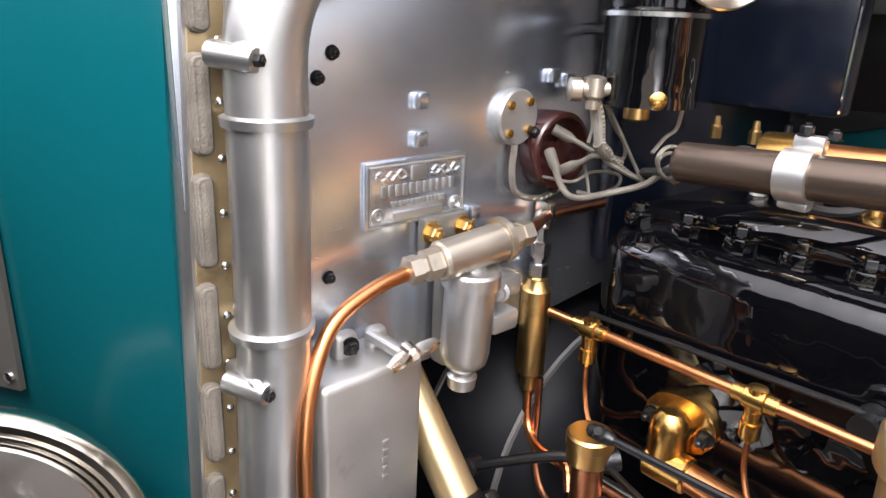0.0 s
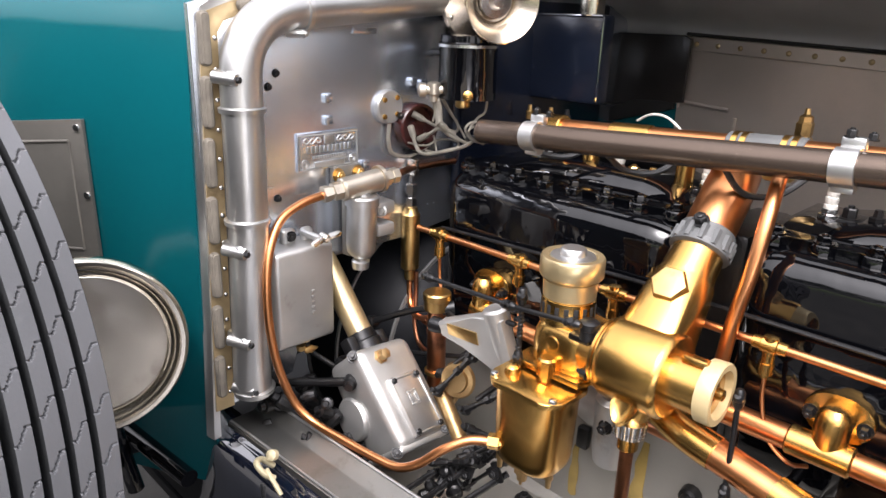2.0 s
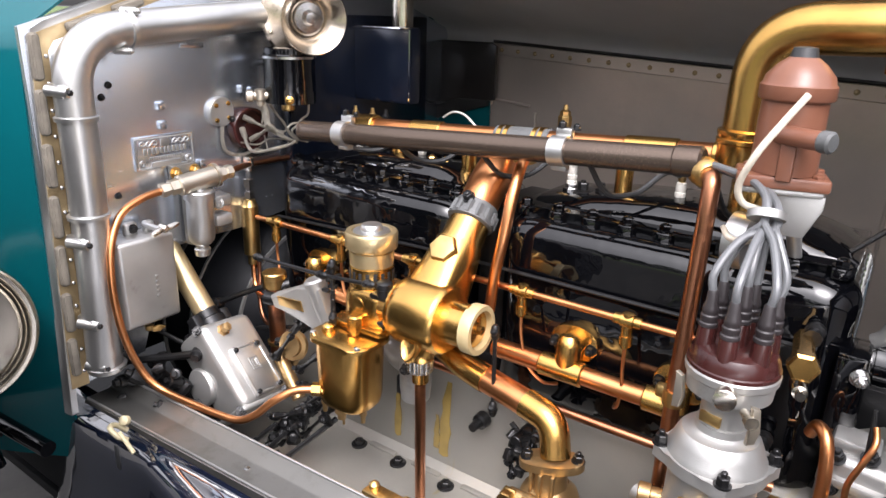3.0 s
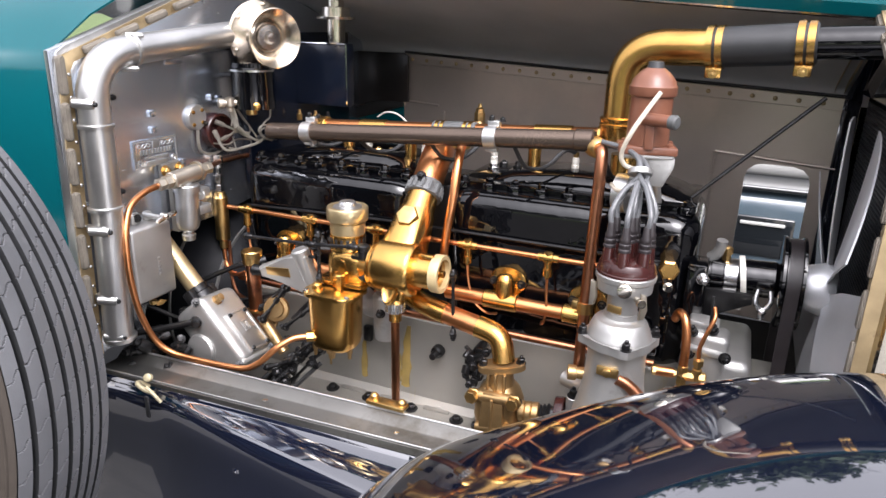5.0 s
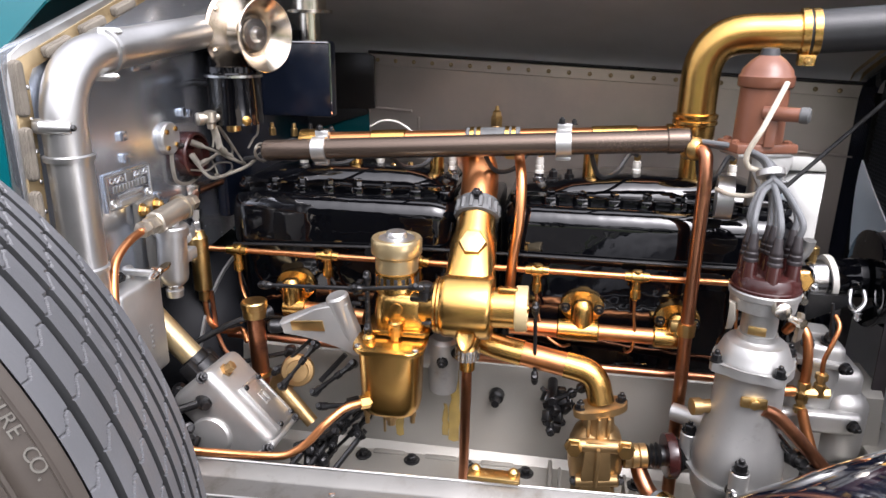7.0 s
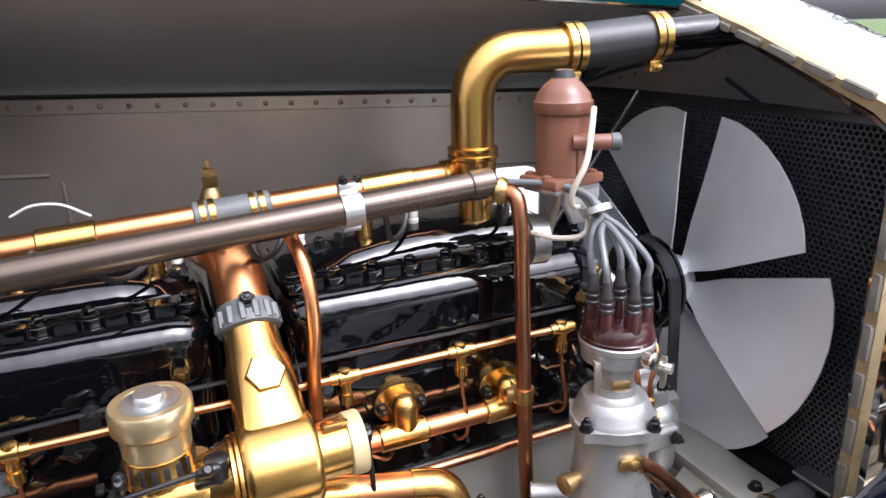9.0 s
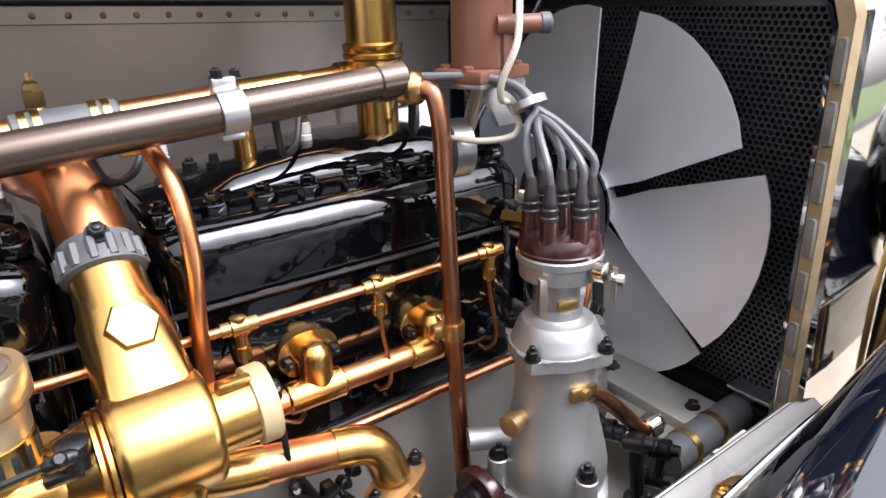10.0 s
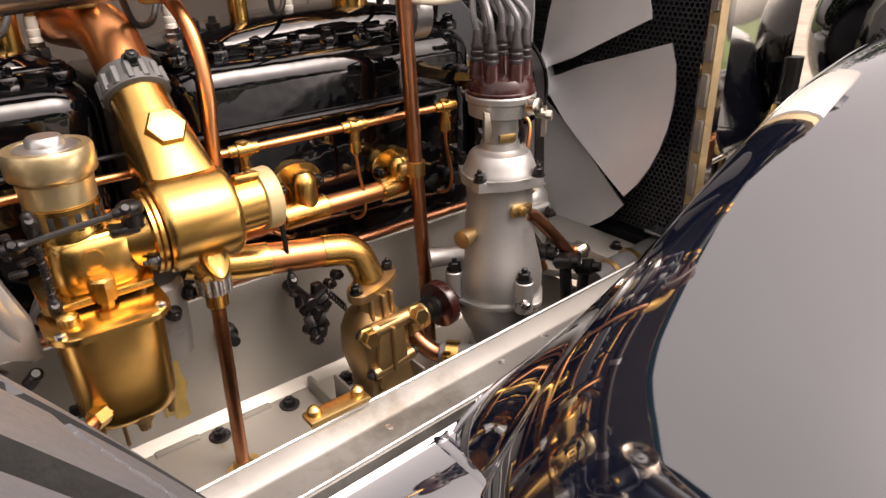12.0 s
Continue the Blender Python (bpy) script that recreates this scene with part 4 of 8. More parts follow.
rng = random.Random(12)
for x, z0_, z1_, w in ((.319, .800, .722, .007), (.406, .845, .722, .009), (.392, .790, .735, .005)):
    b = bm_()
    rows = []
    for i in range(9):
        z = z0_ + (z1_ - z0_) * i / 8
        ww = w * (.35 + .65 * math.sin(math.pi * min(1, (i + 1) / 7) / 2)) * rng.uniform(.8, 1.15)
        yy = -.1515 - (.80 - z) / .065 * .002 if z > .735 else -.1535
        yy = -.1512 + (z - .80) * .16 if z > .80 else yy
        xo = x + rng.uniform(-.0012, .0012)
        rows.append([(xo - ww, yy, z), (xo, yy - .0006, z), (xo + ww, yy, z)])
    loft(b, rows)
    part("oil_streak", thicken(b, .0006), OIL, case, "yellow-brown oil streak")

# ---- oil gallery pipe with tees ----
oil = thing("oil_gallery_pipe", "thin copper oil pipe with brass tees along the blocks", "pipe", (.43, -.161, 1.02))
b = bm_()
rod(b, (.03, -.161, 1.021), (.80, -.161, 1.021), .0044, 12)
part("copper_run", b, COPPER, oil)
for k, x in enumerate((.074, .215, .350, .52, .655, .789)):
    b = bm_()
    lathe(b, (x - .016, -.161, 1.021), (1, 0, 0), [(0, .0065), (.008, .0068), (.009, .0085), (.023, .0085), (.024, .0068), (.032, .0065)], 12)
    lathe(b, (x, -.161, 1.021), (0, 0, -1), [(-.010, .004), (-.009, .007), (.008, .0070), (.009, .0062), (.018, .0062), (.018, .0075), (.030, .0075), (.031, .004), (.034, .004)], 14)
    tee = part("brass_tee", b, BRASS, oil, "cast brass tee")
    b = bm_()
    if k in (0, 1):
        pts = [(x, -.161, .990), (x + .002, -.162, .965), (x + .012, -.168, .945), (x + .025, -.172, .935)]
    else:
        pts = [(x, -.161, .990), (x + .001, -.163, .965), (x + .004, -.167, .937), (x + .002, -.168, .917), (x - .004, -.160, .907), (x - .006, -.150, .907)] if k != 3 else [(x, -.161, .990), (x + .004, -.163, .960), (x + .016, -.166, .928), (x + .038, -.165, .911), (x + .052, -.150, .906)]
    pipe(b, pts, .0022, 8)
    part("feed_tube", b, COPPER, tee, "thin copper feed tube")
b = bm_()
lathe(b, (.012, -.160, .955), (0, 0, 1), [(-.022, .004), (-.018, .008), (-.004, .008), (-.002, .011), (0, .0135), (.082, .0135), (.085, .011), (.092, .009)], 18)
part("valve_body", b, BRASS_OLD, oil, "upright brass valve body")
b = bm_()
lathe(b, (.012, -.160, 1.045), (0, 0, 1), [(0, .006), (.006, .0085), (.016, .0085), (.017, .006), (.022, .006), (.023, .009), (.036, .009), (.038, .005), (.05, .003)], 6)
part("union_nut", b, STEEL, oil, "steel union nut")
b = bm_()
pipe(b, [(.012, -.160, .935), (.018, -.164, .905), (.035, -.172, .893), (.060, -.18, .895), (.085, -.19, .905), (.098, -.20, .89)], .0042, 10)
part("lower_tube", b, COPPER, oil)
b = bm_()
pipe(b, [(.022, -.156, .950), (.026, -.160, .91), (.035, -.17, .88), (.055, -.18, .855), (.085, -.185, .85), (.11, -.19, .862)], .0035, 10)
part("return_tube", b, COPPER_DARK, oil)
b = bm_()
pipe(b, [(.05, -.165, .884), (.3, -.168, .882), (.55, -.168, .882), (.83, -.155, .876)], .0058, 12)
solo("lower_oil_pipe", b, COPPER_DARK, "tarnished copper oil pipe low along the crankcase", "pipe")

# ---- wiring tube and copper water manifold over the blocks ----
tube = thing("ignition_wire_tube", "bronze-brown wiring tube running along the engine top", "tube", (.41, -.14, 1.16))
ta, tb = vec((.118, -.139, 1.169)), vec((.706, -.144, 1.206))
b = bm_()
d = (tb - ta).length
lathe(b, ta, tb - ta, [(0, .004), (0, .0125), (.003, .0150), (d - .030, .0150), (d - .028, .0165), (d - .003, .0165), (d, .0135), (d, .006)], 28)
part("tube", b, LOOM, tube)
for x in (.204, .545):
    c = ta.lerp(tb, (x - ta.x) / (tb.x - ta.x))
    b = bm_()
    lathe(b, c - (tb - ta).normalized() * .010, tb - ta, [(0, .015), (0, .0178), (.020, .0178), (.020, .015)], 28)
    block(b, c + Vector((0, .010, .020)), (.020, .010, .012), bev=.002)
    block(b, c + Vector((0, .004, -.019)), (.020, .012, .008), bev=.002)
    cl = part("clip", b, ALU_DUCT, tube, "aluminium saddle clip")
    b = bm_()
    nut(b, c + Vector((-.004, .010, .025)), (0, 0, 1), .0045, .007)
    nut(b, c + Vector((.012, .014, .024)), (0, 0, 1), .004, .006)
    part("clip_nut", b, BLACK_IRON, cl)
man = thing("water_outlet_manifold", "copper water manifold with brass sleeves above the heads", "manifold", (.45, -.045, 1.17))
ma, mb = vec((.137, -.038, 1.167)), vec((.705, -.040, 1.197))
b = bm_()
rod(b, ma, mb, .0145, 24, bev=.002)
part("copper_run", b, COPPER, man)
for x0, x1, r, mat, nm in ((.137, .180, .020, BRASS, "brass_sleeve"), (0.252, 0.307, .0165, BRASS, "brass_sleeve"), (.40, .482, .0172, HOSE_GREY, "rubber_joint"), (.585, .650, .0165, BRASS, "brass_sleeve"), (.690, .72, .0180, BRASS, "brass_sleeve")):
    p, q = ma.lerp(mb, (x0 - .137) / .568), ma.lerp(mb, (x1 - .137) / .568)
    b = bm_()
    rod(b, p, q, r, 24, bev=.0015)
    j = part(nm, b, mat, man, "grey rubber joint hose" if mat is HOSE_GREY else "polished brass sleeve")
    if mat is HOSE_GREY:
        for s in (.12, .24, .76, .88):
            b = bm_()
            c = p.lerp(q, s)
            lathe(b, c - Vector((.003, 0, 0)), q - p, [(0, .0165), (0, .0185), (.006, .0185), (.006, .0165)], 24)
            part("hose_band", b, BRASS, j, "brass hose band")
for x in (.225, .355, .587, .736):
    b = bm_()
    r = .011 if x < .7 else .0225
    lathe(b, (x, -.039, 1.112), (0, 0, 1), [(0, r + .010), (.006, r + .010), (.008, r), (.060, r)], 20)
    sp = part("standpipe", b, BRASS, man, "upright brass standpipe")
    for s in (-1, 1):
        b = bm_()
        nut(b, (x + s * (r + .006), -.043, 1.118), (0, 0, 1), .005, .010)
        part("stud", b, BLACK_IRON, sp)

# ---- outlet elbow and hose to the radiator ----
elbow = thing("water_outlet_elbow", "tall polished brass elbow with black rubber hose", "elbow", (.72, -.06, 1.19))
b = bm_()
pipe(b, [(.724, -.058, 1.20), (.724, -.058, 1.337), (.845, -.072, 1.340)], .0258, 28, rad=.058, k=10)
part("elbow", b, BRASS, elbow)
b = bm_()
lathe(b, (.724, -.058, 1.186), (0, 0, 1), [(0, .024), (.008, .0280), (.03, .0280), (.032, .0305), (.036, .0305), (.037, .0290), (.041, .0305), (.045, .0305), (.047, .0262)], 32)
part("collar", b, BRASS, elbow)
hose = thing("radiator_hose", "black rubber hose with brass clips to the header tank", "hose", (.9, -.08, 1.31))
b = bm_()
rod(b, (.840, -.0715, 1.340), (.975, -.090, 1.351), .0275, 28, bev=.002)
part("hose", b, HOSE, hose)
b = bm_()
rod(b, (.97, -.089, 1.351), (1.09, -.102, 1.357), .021, 24)
part("inlet_pipe", b, ENAMEL, hose, "black painted inlet pipe")
for s in (.07, .90):
    c = vec((.840, -.0715, 1.340)).lerp(vec((.975, -.090, 1.351)), s)
    b = bm_()
    for o in (-.0065, .0065):
        lathe(b, c + Vector((o - .0045, 0, 0)), (.135, -.0185, .011), [(0, .027), (0, .0300), (.009, .0300), (.009, .027)], 28)
    block(b, c + Vector((0, -.004, -.034)), (.022, .012, .016), bev=.002)
    cl = part("hose_clip", b, BRASS, hose, "double brass hose clip")
    b = bm_()
    nut(b, c + Vector((0, -.010, -.036)), (0, -1, 0), .0045, .006)
    part("screw", b, BRASS_OLD, cl)
b = bm_()
rod(b, (.845, -.055, 1.118), (1.004, -.012, 1.276), .0031, 10)
solo("stay_rod", b, BLACK_IRON, "thin black stay rod to the radiator", "rod")

# ---- ignition coil ----
coil = thing("ignition_coil", "red-brown ignition coil standing on its bracket", "coil", (.781, -.164, 1.196))
cx, cy = .781, -.164
b = bm_()
lathe(b, (cx, cy, 1.212), (0, 0, 1), [(0, .0290), (.064, .0280), (.0655, .0310), (.067, .0320), (.078, .0320), (.080, .0300), (.086, .0285), (.096, .0200), (.102, .0120)], 40)
part("case", b, COIL_RED, coil)
b = bm_()
block(b, (cx, cy, 1.2055), (.078, .056, .012), Matrix.Rotation(.25, 3, 'Z'), bev=.003)
block(b, (cx + .006, cy - .026, 1.226), (.013, .012, .036), bev=.002)
for sx_, sy_ in ((-.030, -.018), (.032, -.012), (.028, .020), (-.032, .014)):
    lathe(b, (cx + sx_, cy + sy_, 1.211), (0, 0, 1), [(0, .0055), (.003, .0052), (.004, .003)], 6)
part("base", b, COIL_RED, coil)
b = bm_()
lathe(b, (cx, cy, 1.310), (0, 0, 1), [(0, .013), (.004, .012), (.012, .010), (.013, .005)], 12)
part("terminal", b, HOSE, coil, "black terminal")
b = bm_()
rod(b, (cx - .004, cy - .026, 1.249), (cx + .032, cy - .044, 1.249), .0085, 14)
part("side_terminal", b, COIL_RED, coil)
b = bm_()
rod(b, (cx + .030, cy - .043, 1.249), (cx + .041, cy - .048, 1.249), .0095, 14, bev=.002)
part("terminal_cap", b, HOSE_GREY, coil, "grey terminal cap")
b = bm_()
block(b, (cx, cy, 1.197), (.070, .05, .006), Matrix.Rotation(.25, 3, 'Z'), bev=.002)
prism(b, [(0, 0), (.05, 0), (.05, -.012), (.038, -.040), (.014, -.040), (0, -.016)], axes((.772, -.178, 1.196), (1, .1, 0), (0, 0, 1)), .006, .001)
rod(b, (.79, -.15, 1.195), (.80, -.10, 1.11), .007, 12)
part("bracket", b, ALU_CAST, coil, "cast aluminium bracket")
b = bm_()
pipe(b, [(cx + .014, cy - .036, 1.285), (.782, -.215, 1.262), (.768, -.228, 1.235), (.757, -.222, 1.205), (.762, -.215, 1.188), (.778, -.208, 1.183)], .0032, 10)
part("cream_lead", b, CREAM_LEAD, coil, "cream cotton-covered lead")
b = bm_()
pipe(b, [(.778, -.205, 1.183), (.782, -.215, 1.165), (.770, -.220, 1.155), (.752, -.200, 1.150), (.74, -.17, 1.15)], .003, 10)
part("cream_lead", b, CREAM_LEAD, coil, "cream cotton-covered lead")
b = bm_()
lathe(b, (.745, -.150, 1.135), (1, -.15, 0), [(0, .026), (0, .0285), (.02, .0285), (.02, .026)], 28)
solo("band_clamp", b, ALU_DUCT, "broad aluminium band clamp behind the coil bracket", "clamp")

# ---- distributor and its drive tower ----
DX, DY = .787, -.267
dist = thing("distributor", "upright distributor with oxblood cap on an aluminium tower", "distributor", (DX, DY, .74))
b = bm_()
lathe(b, (DX, DY, .752), (0, 0, 1), [(.050, .050), (.053, .0525), (.063, .0540), (.080, .0545), (.094, .0520), (.108, .0485), (.124, .0448), (.142, .0418), (.162, .0402), (.184, .0398), (.196, .0408), (.203, .0425)], 48)
part("tower", b, ALU_CAST, dist)
b = bm_()
flange = []
for k in range(48):
    a = 2 * math.pi * k / 48
    lobe = .0095 * math.cos(2 * (a - radians(20))) ** 10
    flange.append(((.0465 + lobe) * math.cos(a), (.0465 + lobe) * math.sin(a)))
prism(b, flange, Matrix.Translation((DX, DY, .953)), .012, .002)
lathe(b, (DX, DY, .964), (0, 0, 1), [(0, .0445), (.003, .0440), (.006, .0425), (.014, .0395), (.021, .0365), (.0245, .0335), (.026, .0265), (.029, .0235), (.036, .0225)], 44)
part("upper_housing", b, ALU_CAST, dist, "bright turned upper housing")
for a in (200, 290, 20, 110):
    b = bm_()
    c = (DX + .0495 * math.cos(radians(a)), DY + .0495 * math.sin(radians(a)), .965)
    nut(b, c, (0, 0, 1), .0058, .010, dome=True)
    part("bolt", b, BLACK_IRON, dist, "black flange bolt")
b = bm_()
lathe(b, (DX, DY, .993), (0, 0, 1), [(0, .0205), (.034, .0205), (.036, .027), (.040, .0365), (.054, .0375), (.056, .0395), (.062, .0400), (.064, .0385)], 40)
part("neck", b, ALU_CAST, dist)
b = bm_()
block(b, (DX - .007, DY - .0195, 1.008), (.020, .004, .010), Matrix.Rotation(-.3, 3, 'Z'), bev=.001)
part("rating_plate", b, BRASS_OLD, dist, "tiny brass plate")
b = bm_()
lathe(b, (DX, DY, 1.056), (0, 0, 1), [(0, .0370), (.001, .0392), (.004, .0392), (.005, .0380), (.013, .0368), (.018, .0335), (.021, .026), (.022, .010)], 44)
cap = part("cap", b, BAKELITE, dist, "oxblood bakelite cap")
TIPS = []
for k in range(7):
    a = radians(25 + 60 * k)
    c = vec((DX + .0265 * math.cos(a), DY + .0265 * math.sin(a), 1.068)) if k < 6 else vec((DX, DY, 1.074))
    b = bm_()
    lathe(b, c, (0, 0, 1), [(-.008, .0110), (.004, .0088), (.022, .0078), (.024, .0072)], 16)
    t = part("lead_socket", b, BAKELITE, cap)
    b = bm_()
    lathe(b, c + Vector((0, 0, .023)), (0, 0, 1), [(0, .0070), (.001, .0082), (.004, .0082), (.005, .0070), (.007, .0070), (.008, .0076), (.011, .0076), (.012, .0066), (.014, .0066), (.015, .0070), (.018, .0068), (.022, .0054), (.032, .0046), (.034, .0036)], 16)
    part("boot", b, BOOT, t, "ribbed dark rubber boot")
    TIPS.append(c + Vector((0, 0, .058)))
for sx, sy, a in ((-.038, -.016, -20), (.028, -.038, 30)):
    b = bm_()
    prism(b, [(-.003, -.018), (.004, -.016), (.007, -.004), (.004, .016), (-.003, .018), (-.001, .003)], axes((DX + sx, DY + sy, 1.026), (math.cos(radians(a)), math.sin(radians(a)), 0), (0, 0, 1)), .005, .001)
    part("spring_clip", b, DULL_NICKEL, dist, "plated spring clip")
b = bm_()
lathe(b, (.792, -.305, 1.046), (.15, -1, .1), [(0, .006), (.004, .006), (.004, .0095), (.014, .0095), (.015, .007)], 12)
lathe(b, (.808, -.303, 1.034), (.6, -1, 0), [(0, .004), (.012, .004), (.012, .006), (.018, .006)], 10)
part("thumb_screw", b, NICKEL, dist, "plated thumb screw")
b = bm_()
lathe(b, (.735, -.268, .893), (-1, -.25, 0), [(-.016, .009), (0, .0085), (.001, .011), (.012, .011), (.013, .009)], 16)
part("plug", b, BRONZE, dist, "bronze plug")
b = bm_()
block(b, (.783, -.3085, .926), (.030, .006, .014), Matrix.Rotation(-.1, 3, 'Z'), bev=.003)
lathe(b, (.783, -.309, .926), (0, -1, 0), [(0, .006), (.006, .006), (.007, .004)], 8)
part("oil_plate", b, BRASS_OLD, dist, "brass oiler plate")
b = bm_()
base_line = []
for k in range(60):
    a = 2 * math.pi * k / 60
    lobe = .010 * math.cos(1.5 * (a - radians(160))) ** 12
    base_line.append(((.0560 + lobe * .8) * math.cos(a), (.0560 + lobe * .8) * math.sin(a)))
prism(b, base_line, Matrix.Translation((DX, DY, .801)), .005, .0015)
part('base_flange', b, ALU_CAST, dist)
b = bm_()
lathe(b, (DX, DY, .720), (0, 0, 1), [(0, .033), (.003, .0385), (.010, .0385), (.013, .0335), (.026, .0365), (.046, .0465), (.062, .0520), (.084, .0535)], 44)
part('lower_case', b, ALU_CAST, dist)
for (x, y, h) in ((.731, -.247, .868), (.776, -.324, .868), (.836, -.252, .868)):
    b = bm_()
    rod(b, (x, y, .800), (x, y, .842), .0112, 18, bev=.0015)
    part('lug', b, ALU_CAST, dist)
b = bm_()
lathe(b, (.71, -.225, .857), (1, -.5, 0), [(0, .012), (.035, .012), (.05, .02)], 18)
part("side_boss", b, ALU_CAST, dist)
for (x, y) in ((.731, -.247), (.776, -.324), (.836, -.252)):
    b = bm_()
    nut(b, (x, y, .842), (0, 0, 1), .0075, .012, dome=True)
    part("bolt", b, BLACK_IRON, dist, "black tower bolt")
b = bm_()
nut(b, (.772, -.322, .815), (-.1, -1, 0), .0075, .012, dome=True)
part("screw", b, STEEL, dist, "bright steel screw")
leads = thing("ignition_leads", "bundle of grey rubber ignition leads to the distributor", "leads", (.79, -.23, 1.12))
gather = vec((.786, -.226, 1.186))
for k, p in enumerate(TIPS):
    o = Vector((.006 * math.cos(k * 2.1), .006 * math.sin(k * 2.1), .003 * (k % 3)))
    side_ = (p - vec((DX, DY, p.z)))
    b = bm_()
    pipe(b, [p - Vector((0, 0, .006)), p + Vector((0, .003, .014)) + side_ * .08, p.lerp(gather, .6) + side_ * .16 + Vector((0, -.002, .004)), gather + o + Vector((.002, -.004, -.012)), gather + o + Vector((-.004, .016, .006)), gather + o + Vector((-.028, .045, .014)), vec((.716, -.150, 1.204)) + o * .5], .0036, 10)
    part("lead", b, LEAD_GREY, leads)
b = bm_()
lathe(b, gather + Vector((-.001, -.002, -.006)), (-.1, .5, 1), [(0, .0135), (0, .0160), (.007, .0160), (.007, .0135)], 24)
part("lead_clip", b, ALU_CAST, leads, "cast lead clip")

# ---- copper water pipe by the distributor ----
wp = thing("upright_copper_pipe", "tall copper pipe with brass union beside the distributor", "pipe", (.72, -.18, .75))
b = bm_()
pipe(b, [(.712, -.150, 1.196), (.722, -.168, 1.196), (.7235, -.176, 1.165), (.7225, -.186, .975), (.724, -.198, .76), (.724, -.20, .70)], .0088, 16, rad=.016)
part("pipe", b, COPPER_DARK, wp)
b = bm_()
lathe(b, (.702, -.138, 1.197), (.5, -.75, 0), [(0, .012), (.006, .0155), (.012, .0135), (.018, .0155), (.024, .0135), (.027, .010)], 20)
part("union", b, BRASS_OLD, wp, "knurled brass union")
b = bm_()
lathe(b, (.7227, -.1855, .952), (0, -.03, 1), [(0, .0088), (0, .0118), (.018, .0118), (.018, .0088)], 20)
block(b, (.711, -.180, .961), (.020, .012, .016), bev=.004)
part("pipe_clip", b, BRASS_OLD, wp, "brass pipe clip")

# ---- water branch on the block sides ----
branch = thing("water_branch_pipe", "copper water branch with brass flanged elbows on the blocks", "pipe", (.6, -.17, .93))
b = bm_()
rod(b, (.485, -.160, .934), (.575, -.160, .934), .0125, 18)
rod(b, (.60, -.160, .934), (.70, -.160, .934), .0115, 18)
part("copper_run", b, COPPER, branch)
for x in (.586, .718, .155):
    dz = -.010 if x == .718 else 0
    b = bm_()
    prism(b, oval(.031, .023, 40, 2.2), axes((x, -.1365, .964 + dz), (1, 0, 0), (0, 0, 1)), .007, .002)
    fl = part("flange", b, BRASS, branch, "oval brass flange")
    b = bm_()
    lathe(b, (x, -.158, .930), (0, .04, 1), [(0, .0150), (.026 + dz, .0158), (.038 + dz, .0158), (.045 + dz, .0140), (.050 + dz, .0095), (.052 + dz, 0)], 28)
    rod(b, (x, -.138, .966 + dz), (x, -.156, .966 + dz), .0155, 24)
    part("elbow", b, BRASS, fl, "domed brass elbow")
    b = bm_()
    rod(b, (x - (.034 if x != .155 else .012), -.160, .934), (x + (.024 if x != .718 else .004), -.160, .934), .0150, 22, bev=.002)
    part("tee_sleeve", b, BRASS, fl, "brass sleeve")
    for s in (-1, 1):
        b = bm_()
        nut(b, (x + s * .0235, -.1435, .964 + dz - .002), (0, -1, 0), .0055, .010, dome=True)
        part("nut", b, BLACK_IRON, fl)
b = bm_()
rod(b, (.175, -.160, .934), (.27, -.165, .93), .0115, 16)
part("copper_run", b, COPPER, branch)
for x in (.28, .835, .81):
    b = bm_()
    lathe(b, (x, -.138, 1.03 if x < .5 else (1.055 if x > .82 else .92)), (0, -1, 0), [(0, .010), (.006, .010), (.007, .006), (.018, .006), (.018, .009), (.024, .009)], 12)
    solo("block_plug", b, BLACK_IRON, "black threaded plug in the block side", "plug", "block plugs")

# ---- carburettor ----
carb = thing("carburettor", "polished brass twin-barrel carburettor with float chamber", "carburettor", (.42, -.24, .83))
b = bm_()
pa, pb = vec((.4315, -.128, 1.112)), vec((.433, -.226, 1.010))
ax_ = (pb - pa).normalized()
lathe(b, pa + ax_ * .026, ax_, [(0, .0240), (.002, .0262), (.03, .0275), (.042, .0284), (.06, .0280)], 32)
part("throat", b, BRASS, carb, "slanted brass throat")
b = bm_()
pn = vec((.4340, -.2035, 1.0635))
out_ = vec((0.03, -.73, .68)).normalized()
lathe(b, pn - out_ * .006, out_, [(0, .020), (.006, .0195), (.008, .0190), (.0185, .0190), (.0205, .0184), (.0220, .0170), (.0226, .0145), (.0226, 0)], 6)
lathe(b, pn - out_ * .008, out_, [(0, .023), (.006, .022), (.008, .019)], 28)
part("hexagon_plug", b, BRASS_OLD, carb, "large brass hexagon plug")
b = bm_()
lathe(b, (.400, -.240, .993), (1, 0, .01), [(0, .030), (.001, .0405), (.004, .0428), (.008, .0435), (.060, .0435), (.064, .0425), (.067, .0395), (.068, .030)], 48)
part("mixing_chamber", b, BRASS, carb, "drum-shaped brass mixing chamber")
b = bm_()
for x_, r_ in ((.4030, .031), (.407, .0345), (.461, .0345), (.465, .031)):
    for k in range(36):
        a = 2 * math.pi * k / 36
        b.verts.new((x_, -.240 + r_ * math.cos(a), .993 + r_ * math.sin(a)))
_, fu, fv = frame_of(ax_)
for d_, r_ in ((.066, .0306), (.076, .0316)):
    for k in range(36):
        a = 2 * math.pi * k / 36
        b.verts.new(pa + ax_ * d_ + (fu * math.cos(a) + fv * math.sin(a)) * r_)
res = bmesh.ops.convex_hull(b, input=b.verts[:])
bmesh.ops.delete(b, geom=[g for g in res["geom_interior"] if isinstance(g, bmesh.types.BMVert)], context='VERTS')
